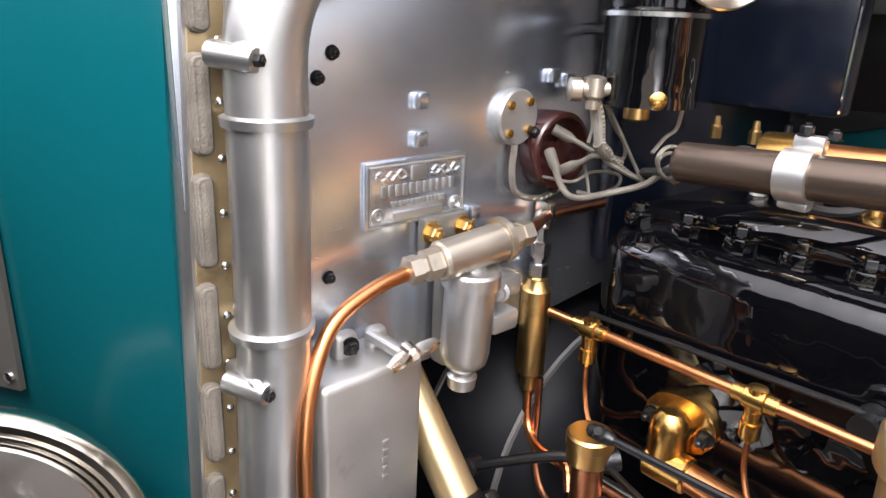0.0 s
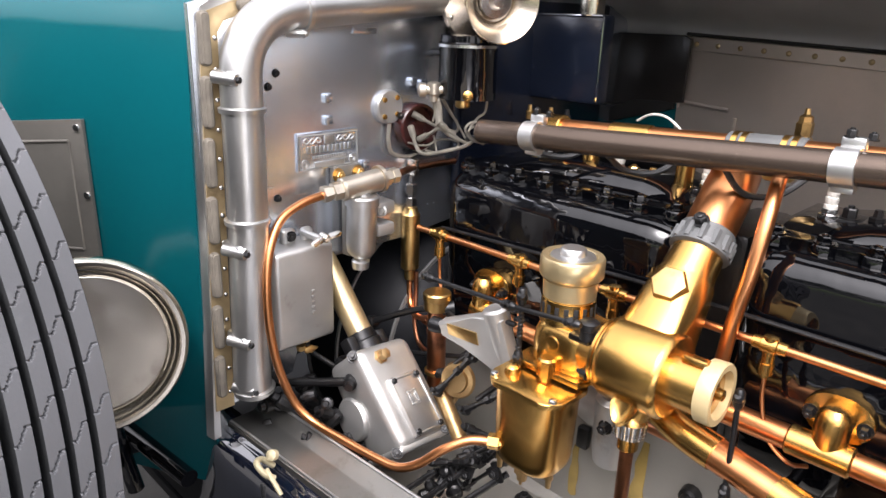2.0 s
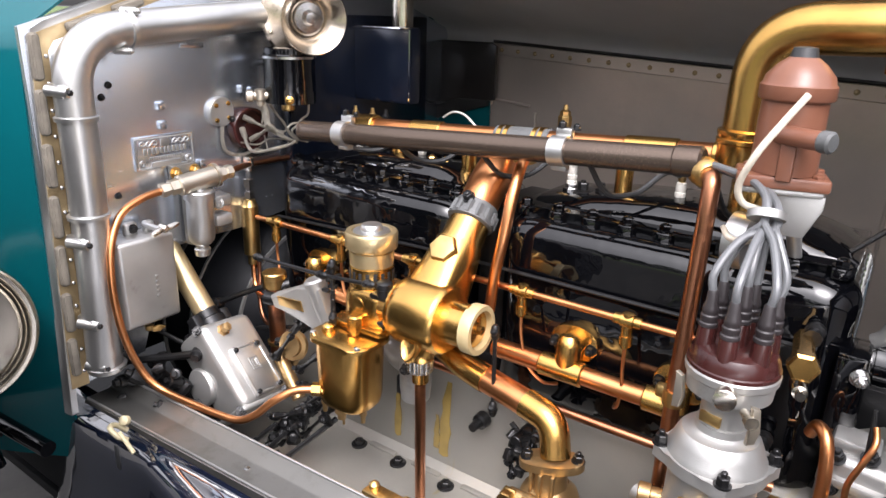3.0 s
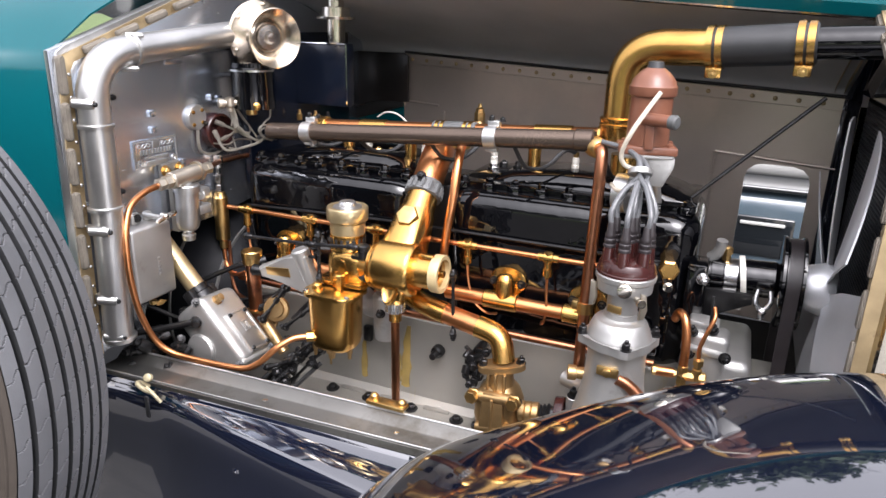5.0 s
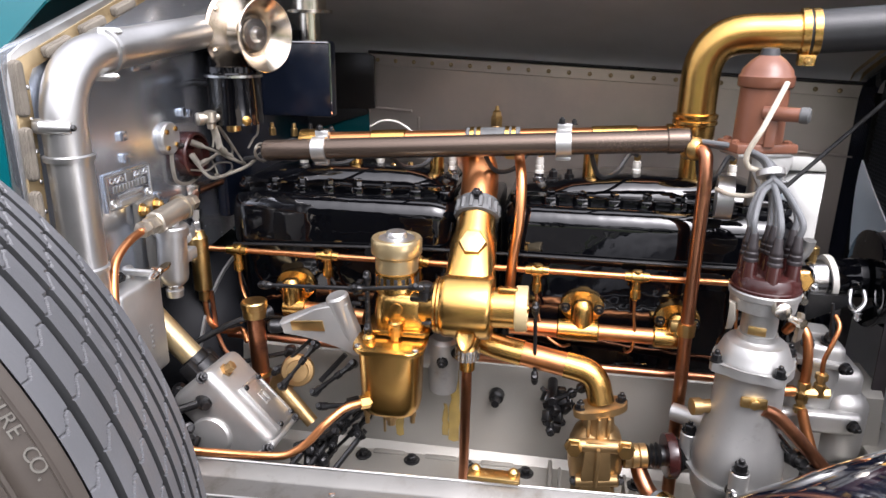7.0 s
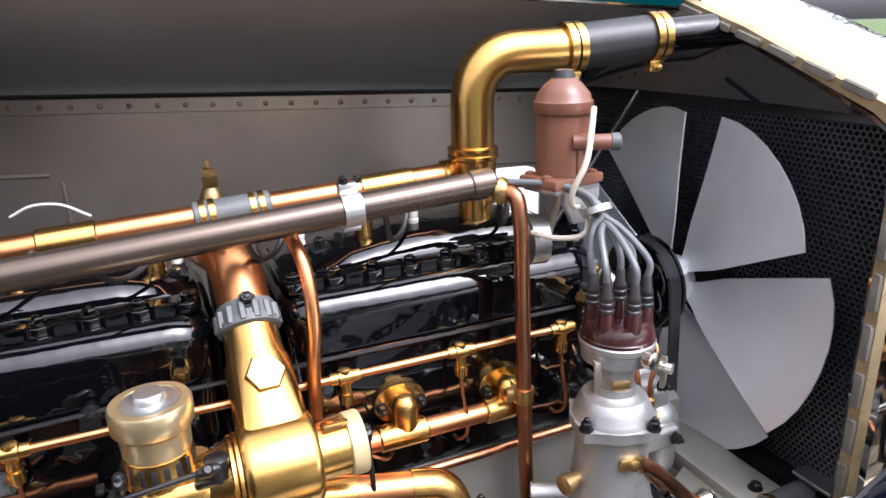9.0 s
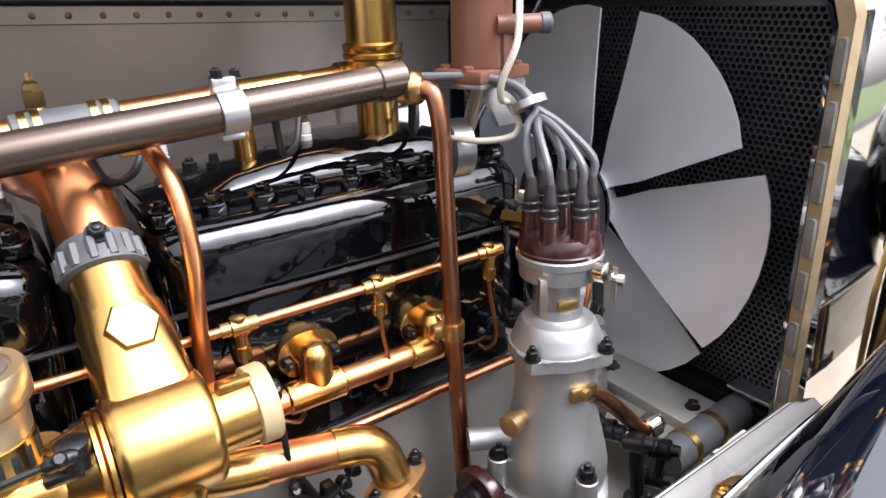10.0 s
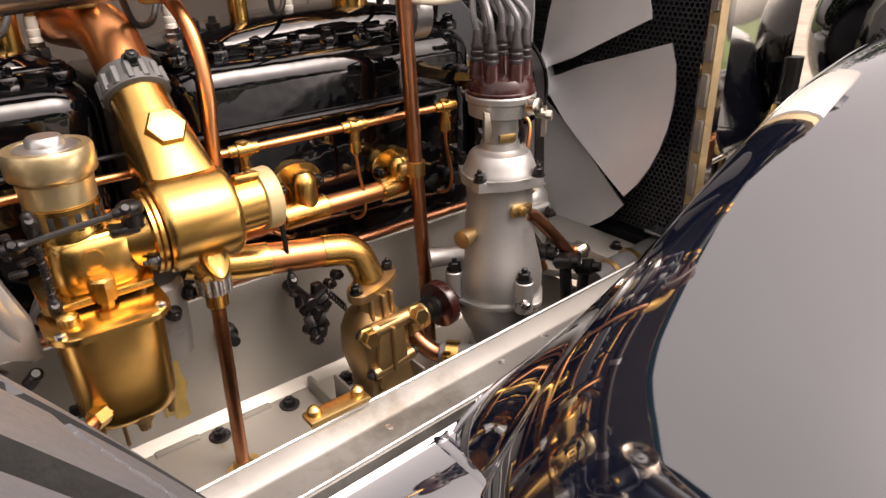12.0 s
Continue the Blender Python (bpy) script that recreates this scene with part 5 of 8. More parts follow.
part("shoulder", b, BRASS, carb, sharp=1.3)
b = bm_()
lathe(b, (.466, -.240, .9935), (1, 0, .02), [(0, .0265), (.034, .0265), (.036, .024), (.036, 0)], 40)
part("air_barrel", b, BRASS, carb)
b = bm_()
block(b, (.486, -.246, 1.0215), (.026, .012, .008), Matrix.Rotation(-.1, 3, 'X'), bev=.003)
part("barrel_lug", b, BRASS, carb)
b = bm_()
lathe(b, (.496, -.240, .9942), (1, 0, .02), [(0, .0268), (.001, .0300), (.014, .0305), (.016, .0295), (.016, .0235), (.007, .0230), (.007, .0)], 40)
rim_ = part("end_ring", b, GASKET, carb, "buff end ring")
b = bm_()
lathe(b, (.503, -.240, .9944), (1, 0, .02), [(0, .0225), (.0015, .0225), (.003, .010), (.004, .006), (.010, .0055), (.011, .003)], 28)
part("end_disc", b, BRASS, rim_, "brass end disc with screw")
b = bm_()
lathe(b, (.4365, -.252, .962), (0, -.08, -1), [(-.006, .024), (.006, .021), (.014, .0165), (.022, .0140), (.028, .0135)], 28)
part("funnel", b, BRASS, carb)
b = bm_()
rows = []
for s, h_ in ((1.0, 0), (.96, .003), (.82, .006), (.62, .0035), (.3, .0025)):
    rows.append([axes((.436, -.2745, .963), (1, 0, 0), (0, .42, 1)) @ vec((.0135 * s * c_ * (1 - .25 * (s_ < 0) * -s_), .0205 * s * s_, h_)) for c_, s_ in [(math.cos(2 * math.pi * k / 28), math.sin(2 * math.pi * k / 28)) for k in range(28)]])
loft(b, rows, close=True, cap=True)
part("oval_dish", b, BRASS, carb, "oval brass dish below the drum")
b = bm_()
kn = []
for k in range(64):
    r_ = .0165 if k % 4 < 2 else .0152
    kn.append((r_ * math.cos(2 * math.pi * k / 64), r_ * math.sin(2 * math.pi * k / 64)))
prism(b, kn, Matrix.Translation((.4365, -.2565, .925)), .016, .001)
part("knurled_nut", b, STEEL, carb, "bright knurled union nut")
b = bm_()
lathe(b, (.4365, -.2565, .926), (0, .04, -1), [(0, .0105), (.017, .0105), (.019, .0085)], 20)
part("ferrule", b, BRASS, carb)
b = bm_()
rod(b, (.4365, -.2560, .915), (.4335, -.246, .702), .0070, 14)
part("drain_pipe", b, COPPER_DARK, carb, "copper drain pipe")
b = bm_()
prism(b, oval(.020, .011, 24, 2.6), axes((.4335, -.246, .7010), (1, .3, 0), (-.3, 1, 0)), .004, .001)
lathe(b, (.4335, -.246, .705), (0, 0, 1), [(0, .011), (.004, .010), (.008, .008)], 18)
part("pipe_foot", b, BRASS_OLD, carb, "brass pipe foot")
# body, dashpot and air cap
b = bm_()
loft(b, [[(.347 + p[0] * k, -.229 + p[1] * k, z) for p in oval(.0385, .0365, 40, 3.4)] for z, k in ((.962, .96), (.966, 1.0), (.985, 1.0), (.997, .97), (1.004, .90), (1.0075, .80))], close=True, cap=True)
lathe(b, (.343, -.2655, .990), (0, -1, 0), [(-.002, .009), (.0005, .0080), (.0012, 0)], 24)
part("body", b, BRASS, carb)
b = bm_()
for x_, r_, sz in ((.345, .028, .8), (.360, .0265, .9), (.376, .0285, 1.0), (.388, .032, 1.0), (.392, .0335, 1.0)):
    for k in range(32):
        a = 2 * math.pi * k / 32
        b.verts.new((x_, -.236 + r_ * sz * math.cos(a), .988 + r_ * sz * math.sin(a)))
rows = [[tuple(v.co) for v in b.verts[i * 32:(i + 1) * 32]] for i in range(5)]
b.free()
b = bm_()
loft(b, rows, close=True, cap=True)
part("side_neck", b, BRASS, carb)
for x_, r_ in ((.3905, .0375), (.3955, .0385)):
    b = bm_()
    lathe(b, (x_, -.238, .990), (1, 0, 0), [(0, r_ - .0015), (.001, r_), (.0038, r_), (.0048, r_ - .0015)], 40)
    part("joint_flange", b, BRASS, carb)
for a in (-25, 155, 250):
    b = bm_()
    nut(b, (.3905, -.238 - .034 * math.cos(radians(a)), .990 + .034 * math.sin(radians(a))), (-1, 0, 0), .0045, .009, dome=True)
    part("flange_screw", b, BLACK_IRON, carb)
b = bm_()
prism(b, [(-.034, -.042), (.046, -.040), (.050, -.03), (.050, .03), (-.038, .03), (-.038, -.036)], Matrix.Translation((.336, -.231, .9555)), .0065, .0015)
part("base_plate", b, BRASS, carb)
b = bm_()
lathe(b, (.336, -.231, 1.005), (0, 0, 1), [(0, .029), (.002, .0292), (.006, .0292), (.007, .0288), (.028, .0288), (.029, .027), (.030, .026)], 40)
gr = part("air_grille", b, BRASS, carb, "slotted brass air ring")
# black bars stand in for the shade inside the open slots
for k in range(18):
    a = 2 * math.pi * k / 18
    b = bm_()
    block(b, vec((.336 + .0282 * math.cos(a), -.231 + .0282 * math.sin(a), 1.0215)), (.0022, .0052, .015), Matrix.Rotation(a, 3, 'Z'), bev=.0009)
    part("slot", b, FLAT_BLACK, gr)
b = bm_()
lathe(b, (.336, -.231, 1.034), (0, 0, 1), [(0, .027), (.001, .0282), (.019, .0290), (.020, .0275), (.022, .0275), (.023, .0325), (.025, .0338), (.042, .0338), (.045, .0322), (.045, .026), (.043, .025), (.043, 0)], 44)
part("dashpot", b, BUFF_METAL, carb, "buff lacquered dashpot cap")
b = bm_()
lathe(b, (.336, -.231, 1.077), (0, 0, 1), [(0, .024), (.002, .0235), (.003, .0145), (.008, .0138), (.010, .012), (.0105, 0)], 32)
part("top_nut", b, ALU_DUCT, carb, "bright aluminium top nut")
b = bm_()
lathe(b, (.380, -.258, 1.008), (0, 0, 1), [(0, .009), (.010, .009), (.011, .0105), (.018, .0105), (.020, .008), (.021, 0)], 18)
block(b, (.372, -.255, 1.006), (.024, .020, .008), bev=.003)
part("choke_block", b, BLACK_IRON, carb, "black choke fitting")
# float chamber
fl_c = vec((.339, -.277, .0))
b = bm_()
shape = oval(.0415, .036, 40, 2.9)
rows = []
for z, s in ((.852, .74), (.854, .82), (.859, .90), (.870, .95), (.938, 1.0), (.946, 1.0)):
    rows.append([(fl_c.x + x * s, fl_c.y + y * s, z) for x, y in shape])
loft(b, rows, close=True, cap=True)
fc = part("float_chamber", b, BRASS, carb, "bright brass float chamber")
b = bm_()
lid_line = [(-.034, -.042), (.036, -.042), (.050, -.026), (.050, .024), (.036, .040), (-.034, .040), (-.050, .024), (-.050, -.026)]
lid_line = [tuple(p)[:2] for p in fillet([(x, y, 0) for x, y in lid_line + lid_line[:2]], .008, 3)[1:-1]]
prism(b, lid_line, Matrix.Translation((fl_c.x, fl_c.y, .946)) @ Matrix.Diagonal((.94, .94, 1, 1)), .006, .0015)
part("lid", b, BRASS, fc, "brass lid")
for dx, dy in ((.0375, .026), (-.0375, -.028), (.0375, -.028), (-.0375, .026)):
    b = bm_()
    lathe(b, (fl_c.x + dx, fl_c.y + dy, .952), (0, 0, 1), [(0, .0045), (.003, .0042), (.004, .002)], 10)
    part("screw", b, STEEL, fc)
b = bm_()
lathe(b, (fl_c.x + .004, fl_c.y + .006, .951), (0, 0, 1), [(0, .007), (.006, .007), (.006, .0105), (.024, .0105), (.026, .008)], 8)
part('lid_post', b, BRASS, fc, 'square brass post on the lid')
b = bm_()
lathe(b, (fl_c.x - .028, fl_c.y - .010, .951), (0, 0, 1), [(0, .009), (.008, .008), (.011, .005), (.012, 0)], 16)
part("tickler", b, BRASS, fc, "brass tickler post")
for dx, dy, l_, r in ((-.030, -.018, .020, .005), (.004, -.022, .016, .009), (.030, -.010, .018, .005), (-.010, -.004, .04, .003)):
    b = bm_()
    lathe(b, (fl_c.x + dx, fl_c.y + dy, .856), (0, 0, -1), [(0, r), (l_ * .4, r), (l_ * .45, r * .7), (l_, r * .6)], 10)
    part("drain_stem", b, BRONZE, fc)
# copper inlet elbow with its black clamp
inlet = thing("inlet_elbow", "fat copper inlet elbow with black ribbed clamp ring", "elbow", (.43, -.1, 1.1))
b = bm_()
pipe(b, [tuple(pa + ax_ * .012), (.4305, -.093, 1.1475), (.405, -.01, 1.150)], .0262, 28, rad=.040, k=12)
part("elbow", b, COPPER, inlet)
b = bm_()
lathe(b, pa + ax_ * .006, ax_, [(0, .0255), (.001, .0285), (.019, .0290), (.020, .0310), (.026, .0310), (.028, .027)], 36)
cr = part("clamp_ring", b, HOSE_GREY, inlet, "black ribbed clamp ring")
_, fu, fv = frame_of(ax_)
for k in range(14):
    a = 2 * math.pi * k / 14
    d_ = fu * math.cos(a) + fv * math.sin(a)
    b = bm_()
    rod(b, pa + ax_ * .013 + d_ * .0282, pa + ax_ * .030 + d_ * .0288, .0042, 6)
    part("rib", b, HOSE_GREY, cr)
b = bm_()
nut(b, pa + ax_ * .014 + vec((0, -.018, .022)), (0, -.6, .8), .0065, .008)
part("clamp_screw", b, BLACK_IRON, inlet)
b = bm_()
block(b, (.412, -.095, 1.172), (.028, .018, .014), bev=.004)
nut(b, (.412, -.100, 1.177), (0, -.5, .8), .008, .009)
part("top_lug", b, BRASS_OLD, inlet, "brass lug")
for x in (.478,):
    b = bm_()
    block(b, (x, -.100, 1.172), (.028, .02, .014), bev=.004)
    nut(b, (x, -.106, 1.176), (0, -.4, .8), .007, .009)
    solo("priming_tap", b, BRASS_OLD, "small brass priming tap between the blocks", "tap")
b = bm_()
pipe(b, [(.482, -.095, 1.178), (.486, -.120, 1.170), (.492, -.150, 1.140), (.492, -.166, 1.09), (.486, -.172, 1.04), (.483, -.176, .99)], .0072, 14)
solo("curved_copper_pipe", b, COPPER, "curved bright copper pipe between the blocks", "pipe")
# hot-spot and throttle gear
arm = thing("air_valve_bracket", "fan-shaped cast aluminium bracket with brass plate", "bracket", (.24, -.25, .93))
mm = axes((.192, -.254, .955), (1, .02, .26), (-.25, -.15, 1))
b = bm_()
prism(b, [(-.010, -.009), (-.010, .009), (.050, .020), (.078, .022), (.092, .018), (.093, -.028), (.085, -.062), (.074, -.062), (.060, -.038), (.026, -.022)], mm, .016, .004)
part("casting", b, ALU_CAST, arm)
b = bm_()
prism(b, [(.006, -.004), (.008, .010), (.052, .002), (.050, -.014)], mm @ Matrix.Translation((0, 0, .0162)), .0015, .0004)
part("brass_plate", b, BRASS_OLD, arm, "small engraved brass plate")
b = bm_()
rod(b, mm @ vec((.078, -.040, .004)), mm @ vec((.078, .030, .004)), .012, 24, r2=.0155, bev=.003)
part("boss", b, ALU_CAST, arm)
b = bm_()
lathe(b, mm @ vec((-.012, 0, .008)), (-1, -.2, 0), [(-.004, .008), (.006, .010), (.014, .010), (.018, .006)], 14)
part("ball_joint", b, BLACK_IRON, arm)
ex = thing("heater_casting", "smooth grey aluminium heater casting below the carburettor", "casting", (.40, -.2, .9))
b = bm_()
lathe(b, (.398, -.215, .880), (0, -.05, 1), [(-.03, .010), (-.028, .019), (-.01, .021), (.05, .021), (.055, .016)], 24)
pipe(b, [(.30, -.18, .93), (.34, -.19, .905), (.37, -.205, .90), (.40, -.214, .91)], .020, 18)
part("body", b, ALU_CAST, ex)
b = bm_()
nut(b, (.418, -.230, .918), (.5, -.8, 0), .006, .010, dome=True)
nut(b, (.400, -.236, .905), (0, -1, 0), .006, .010)
part("screw", b, BLACK_IRON, ex)
rods = thing("throttle_linkage", "black throttle rods and ball joints across the engine", "linkage", (.3, -.27, .98))
for p, q in (((.168, -.275, 1.015), (.291, -.276, 1.020)), ((.291, -.276, 1.020), (.372, -.277, 1.028)), ((.3065, -.2735, 1.034), (.3065, -.2735, .962)), ((.522, -.226, .990), (.526, -.228, .890)), ((.13, -.20, .935), (.20, -.245, .955)), ((.16, -.24, .87), (.225, -.235, .935))):
    b = bm_()
    rod(b, p, q, .0027, 10)
    for c in (p, q):
        lathe(b, vec(c) - (vec(q) - vec(p)).normalized() * .010, vec(q) - vec(p), [(0, .003), (.003, .0050), (.016, .0050), (.020, .003)], 10)
        lathe(b, c, (0, -.7, .7), [(-.006, .003), (-.004, .0052), (.004, .0052), (.007, .003)], 10)
    part("rod", b, BLACK_IRON, rods)
b = bm_()
path = [(.3065 + .0032 * math.cos(a * .7), -.2735 + .0032 * math.sin(a * .7), .968 + .00050 * a) for a in range(0, 120)]
sweep(b, path, .0007, 6)
part("spring", b, BLACK_IRON, rods, "black return spring")
for k in range(5):
    b = bm_()
    block(b, (.290 + .008 * (k % 2), -.268 + .004 * k, .996 + .006 * k), (.013, .007, .005), Matrix.Rotation(.4 * k, 3, 'Z'), bev=.002)
    part("bell_crank", b, BLACK_IRON, rods)

# ---- water pump and its pipes ----
low = thing("water_inlet_pipe", "copper and brass water pipe bending down to the pump", "pipe", (.55, -.22, .88))
b = bm_()
rod(b, (.500, -.213, .9185), (.578, -.222, .908), .0165, 22)
part("copper_run", b, COPPER, low)
b = bm_()
pipe(b, [(.430, -.20, .935), (.462, -.207, .925), (.485, -.211, .9205), (.508, -.214, .9175)], .0178, 22)
part("brass_bend", b, BRASS, low)
b = bm_()
pipe(b, [(.566, -.2205, .910), (.606, -.226, .904), (.616, -.235, .866)], .0178, 24, rad=.034, k=8)
part("brass_bend", b, BRASS, low)
pump = thing("water_pump", "bronze water pump with bolted flanges on the crankcase", "pump", (.61, -.24, .70))
b = bm_()
prism(b, oval(.037, .019, 40, 2.3), axes((.6155, -.242, .857), (1, .36, .12), (-.36, 1, 0)), .010, .002)
part("top_flange", b, BRONZE, pump)
b = bm_()
lathe(b, (.614, -.242, .858), (.02, -.02, -1), [(0, .0205), (.010, .0200), (.022, .0210), (.040, .0260)], 32)
for dx_ in (-.013, .0, .013):
    block(b, (.6135 + dx_, -.2655 + abs(dx_) * .35, .838), (.0045, .007, .040), bev=.0015)
part("neck", b, BRONZE, pump)
b = bm_()
rows = []
for z, rx, ry, p_ in ((.836, .021, .020, 2.4), (.824, .030, .029, 2.8), (.806, .036, .034, 3.0), (.780, .037, .035, 3.0), (.758, .033, .032, 2.8), (.744, .029, .028, 2.6), (.702, .030, .028, 2.6)):
    rows.append([(.614 + x, -.240 + y, z) for x, y in oval(rx, ry, 40, p_)])
loft(b, rows, close=True, cap=True)
part("body", b, BRONZE, pump)
b = bm_()
prism(b, [(-.021, -.052), (-.016, .030), (.016, .030), (.021, -.052), (.012, -.060), (-.012, -.060)], axes((.614, -.270, .800), (1, 0, 0), (0, .05, 1)), .010, .002)
part("front_plate", b, BRONZE, pump)
b = bm_()
block(b, (.614, -.2825, .795), (.005, .006, .058), bev=.002)
part("front_rib", b, BRONZE, pump)
for p_, q_, r_ in (((.579, -.272, .8205), (.652, -.272, .8245), .0090), ((.588, -.274, .7665), (.644, -.274, .7745), .0085)):
    b = bm_()
    rod(b, p_, q_, r_, 18, bev=.0015)
    tb_ = part("cross_tube", b, BRONZE, pump, "cast cross tube for the clamp bolts")
    for c_, s_ in ((p_, -1), (q_, 1)):
        b = bm_()
        nut(b, c_, (s_, 0, 0), .0056, .006)
        part("end_nut", b, BLACK_IRON, tb_)
for x_, z_ in ((.5825, .821), (.6480, .825)):
    b = bm_()
    lathe(b, (x_, -.276, z_), (0, -1, .15), [(0, .0125), (.003, .0125), (.004, .0105), (.013, .0105), (.015, .0090)], 6)
    part("hexagon_bolt", b, BRASS_OLD, pump, "brass hexagon bolt head")
for s_ in (-1, 1):
    b = bm_()
    loft(b, [[(.614 + s_ * .016, -.276, .762), (.614 + s_ * .025, -.274, .762), (.614 + s_ * .025, -.256, .762), (.614 + s_ * .016, -.256, .762)], [(.614 + s_ * .024, -.284, .700), (.614 + s_ * .036, -.282, .700), (.614 + s_ * .036, -.258, .700), (.614 + s_ * .024, -.258, .700)]], close=True, cap=True)
    part("foot", b, BRONZE, pump)
    b = bm_()
    block(b, (.614 + s_ * .045, -.245, .722), (.004, .060, .044), bev=.0015)
    part("mounting_rib", b, ALU_CASE, pump, "cast aluminium mounting rib")
    b = bm_()
    nut(b, (.6155 + s_ * .027, -.242 + s_ * .0095, .866 + s_ * .003), (0, 0, 1), .0060, .009, dome=True)
    part("flange_nut", b, BLACK_IRON, pump)
shaft = thing("pump_coupling", "shaft with red-brown fibre coupling to the water pump", "coupling", (.70, -.24, .79))
sd = (1, .12, .05)
b = bm_()
lathe(b, (.648, -.250, .797), sd, [(0, .013), (.002, .0165), (.010, .0165), (.011, .0150), (.013, .0165), (.020, .0165), (.021, .0150), (.023, .0165), (.031, .0165), (.033, .013)], 24)
part("gland_nut", b, BRONZE, shaft, "ridged bronze gland")
b = bm_()
lathe(b, (.680, -.246, .7985), sd, [(0, .011), (.002, .0145), (.005, .0115), (.008, .0160), (.011, .0125), (.014, .0175), (.018, .0140), (.026, .0140)], 24)
part("boot", b, BLACK_IRON, shaft, "ribbed black boot")
b = bm_()
lathe(b, (.703, -.2435, .7997), sd, [(0, .018), (.001, .0290), (.003, .0300), (.013, .0300), (.015, .0285), (.016, .016)], 36)
part("fibre_disc", b, BAKELITE, shaft, "red-brown fibre disc")
b = bm_()
lathe(b, (.718, -.2415, .8005), sd, [(0, .020), (.004, .0230), (.008, .0200), (.020, .0160), (.040, .0150)], 24)
part("front_hub", b, BLACK_IRON, shaft)
drain = thing("drain_hose", "short grey drain hose with brass hose clip", "hose", (.74, -.3, .74))
b = bm_()
pipe(b, [(.672, -.222, .776), (.679, -.236, .757), (.690, -.252, .743), (.707, -.273, .738)], .0115, 16)
part("pipe", b, COPPER_DARK, drain)
b = bm_()
rod(b, (.695, -.259, .740), (.757, -.327, .736), .0165, 20, bev=.0015)
part("hose", b, HOSE_GREY, drain, "grey rubber hose")
b = bm_()
lathe(b, (.701, -.265, .7395), (.67, -.735, -.04), [(0, .0165), (0, .0190), (.016, .0190), (.016, .0165)], 24)
hc_ = part("hose_clip", b, BRASS, drain, "bright brass hose clip")
b = bm_()
block(b, (.689, -.281, .744), (.014, .012, .020), Matrix.Rotation(.7, 3, 'Z'), bev=.002)
part("clip_ear", b, BRASS, hc_)
gov = thing("control_lever_cluster", "cluster of black control levers and springs on the crankcase", "linkage", (.55, -.2, .85))
b = bm_()
rod(b, (.552, -.152, .846), (.552, -.214, .846), .0075, 14, bev=.001)
part("pivot", b, BLACK_IRON, gov)
for p, q, r_ in (((.552, -.208, .846), (.578, -.210, .862), .0045), ((.552, -.205, .846), (.545, -.212, .815), .0045), ((.545, -.212, .815), (.552, -.214, .800), .0035), ((.560, -.198, .850), (.566, -.205, .812), .0035), ((.578, -.210, .862), (.590, -.206, .868), .003), ((.566, -.205, .812), (.556, -.208, .803), .0032), ((.536, -.196, .858), (.552, -.198, .846), .0035)):
    b = bm_()
    rod(b, p, q, r_, 8)
    lathe(b, q, (.2, -1, .2), [(-.007, .003), (-.005, .0062), (.005, .0062), (.006, .004), (.010, .0032)], 8)
    part("lever", b, BLACK_IRON, gov)
for c, tw in (((.548, -.206, .838), .7), ((.562, -.210, .822), -.3), ((.571, -.206, .833), .5), ((.554, -.205, .818), 1.1), ((.543, -.204, .848), -.8), ((.564, -.204, .858), .1), ((.557, -.214, .834), .4), ((.546, -.216, .826), -.5), ((.568, -.209, .846), .9), ((.560, -.212, .806), .2)):
    b = bm_()
    block(b, c, (.012, .010, .015), Euler((tw, tw * .6, tw)).to_matrix(), bev=.0022)
    part("fork", b, BLACK_IRON, gov)
b = bm_()
sweep(b, [(.572 + .0005 * a, -.212 + .0050 * math.cos(a), .856 - .0007 * a + .0050 * math.sin(a)) for a in [k * .7 for k in range(66)]], .0011, 6)
part("spring", b, BLACK_IRON, gov, "black coil spring")
chainy = thing("brake_chain_linkage", "black chain and fork links beside the steering box", "linkage", (.25, -.29, .76))
rng = random.Random(8)
for k in range(22):
    s = k / 21
    c = vec((.205, -.315, .735)).lerp(vec((.275, -.235, .835)), s) + Vector((rng.uniform(-.018, .018), rng.uniform(-.012, .012), rng.uniform(-.008, .008)))
    b = bm_()
    lathe(b, c, (rng.uniform(-1, 1), rng.uniform(-1, 1), rng.uniform(-.6, .6)), [(-.010, .003), (-.008, .007), (.008, .007), (.010, .004)], 10)
    part("link", b, BLACK_IRON, chainy)
for p, q in (((.21, -.33, .74), (.27, -.25, .82)), ((.24, -.335, .735), (.295, -.26, .80)), ((.225, -.24, .86), (.26, -.23, .90)), ((.19, -.335, .75), (.215, -.30, .78))):
    b = bm_()
    rod(b, p, q, .004, 8)
    part("rod", b, BLACK_IRON, chainy)

# ---- things on the firewall ----
duct = thing("ventilation_duct", "polished aluminium duct bent round the firewall's corner", "duct", (.03, -.43, .86))
b = bm_()
pipe(b, [(.029, -.436, .862), (.029, -.427, 1.10), (.029, -.426, 1.304), (.031, -.115, 1.333)], .0225, 28, rad=.072, k=12)
part("tube", b, ALU_DUCT, duct)
for p, a in (((.029, -.4265, 1.206), (0, 0, 1)), ((.029, -.429, 1.082), (0, 0, 1)), ((.029, -.434, .868), (0, 0, 1)), ((.030, -.348, 1.3115), (0, 1, .09))):
    b = bm_()
    lathe(b, vec(p) - vec(a) * .0035, a, [(0, .0222), (.0005, .0252), (.0055, .0258), (.007, .0228)], 28)
    part("seam_bead", b, ALU_DUCT, duct)
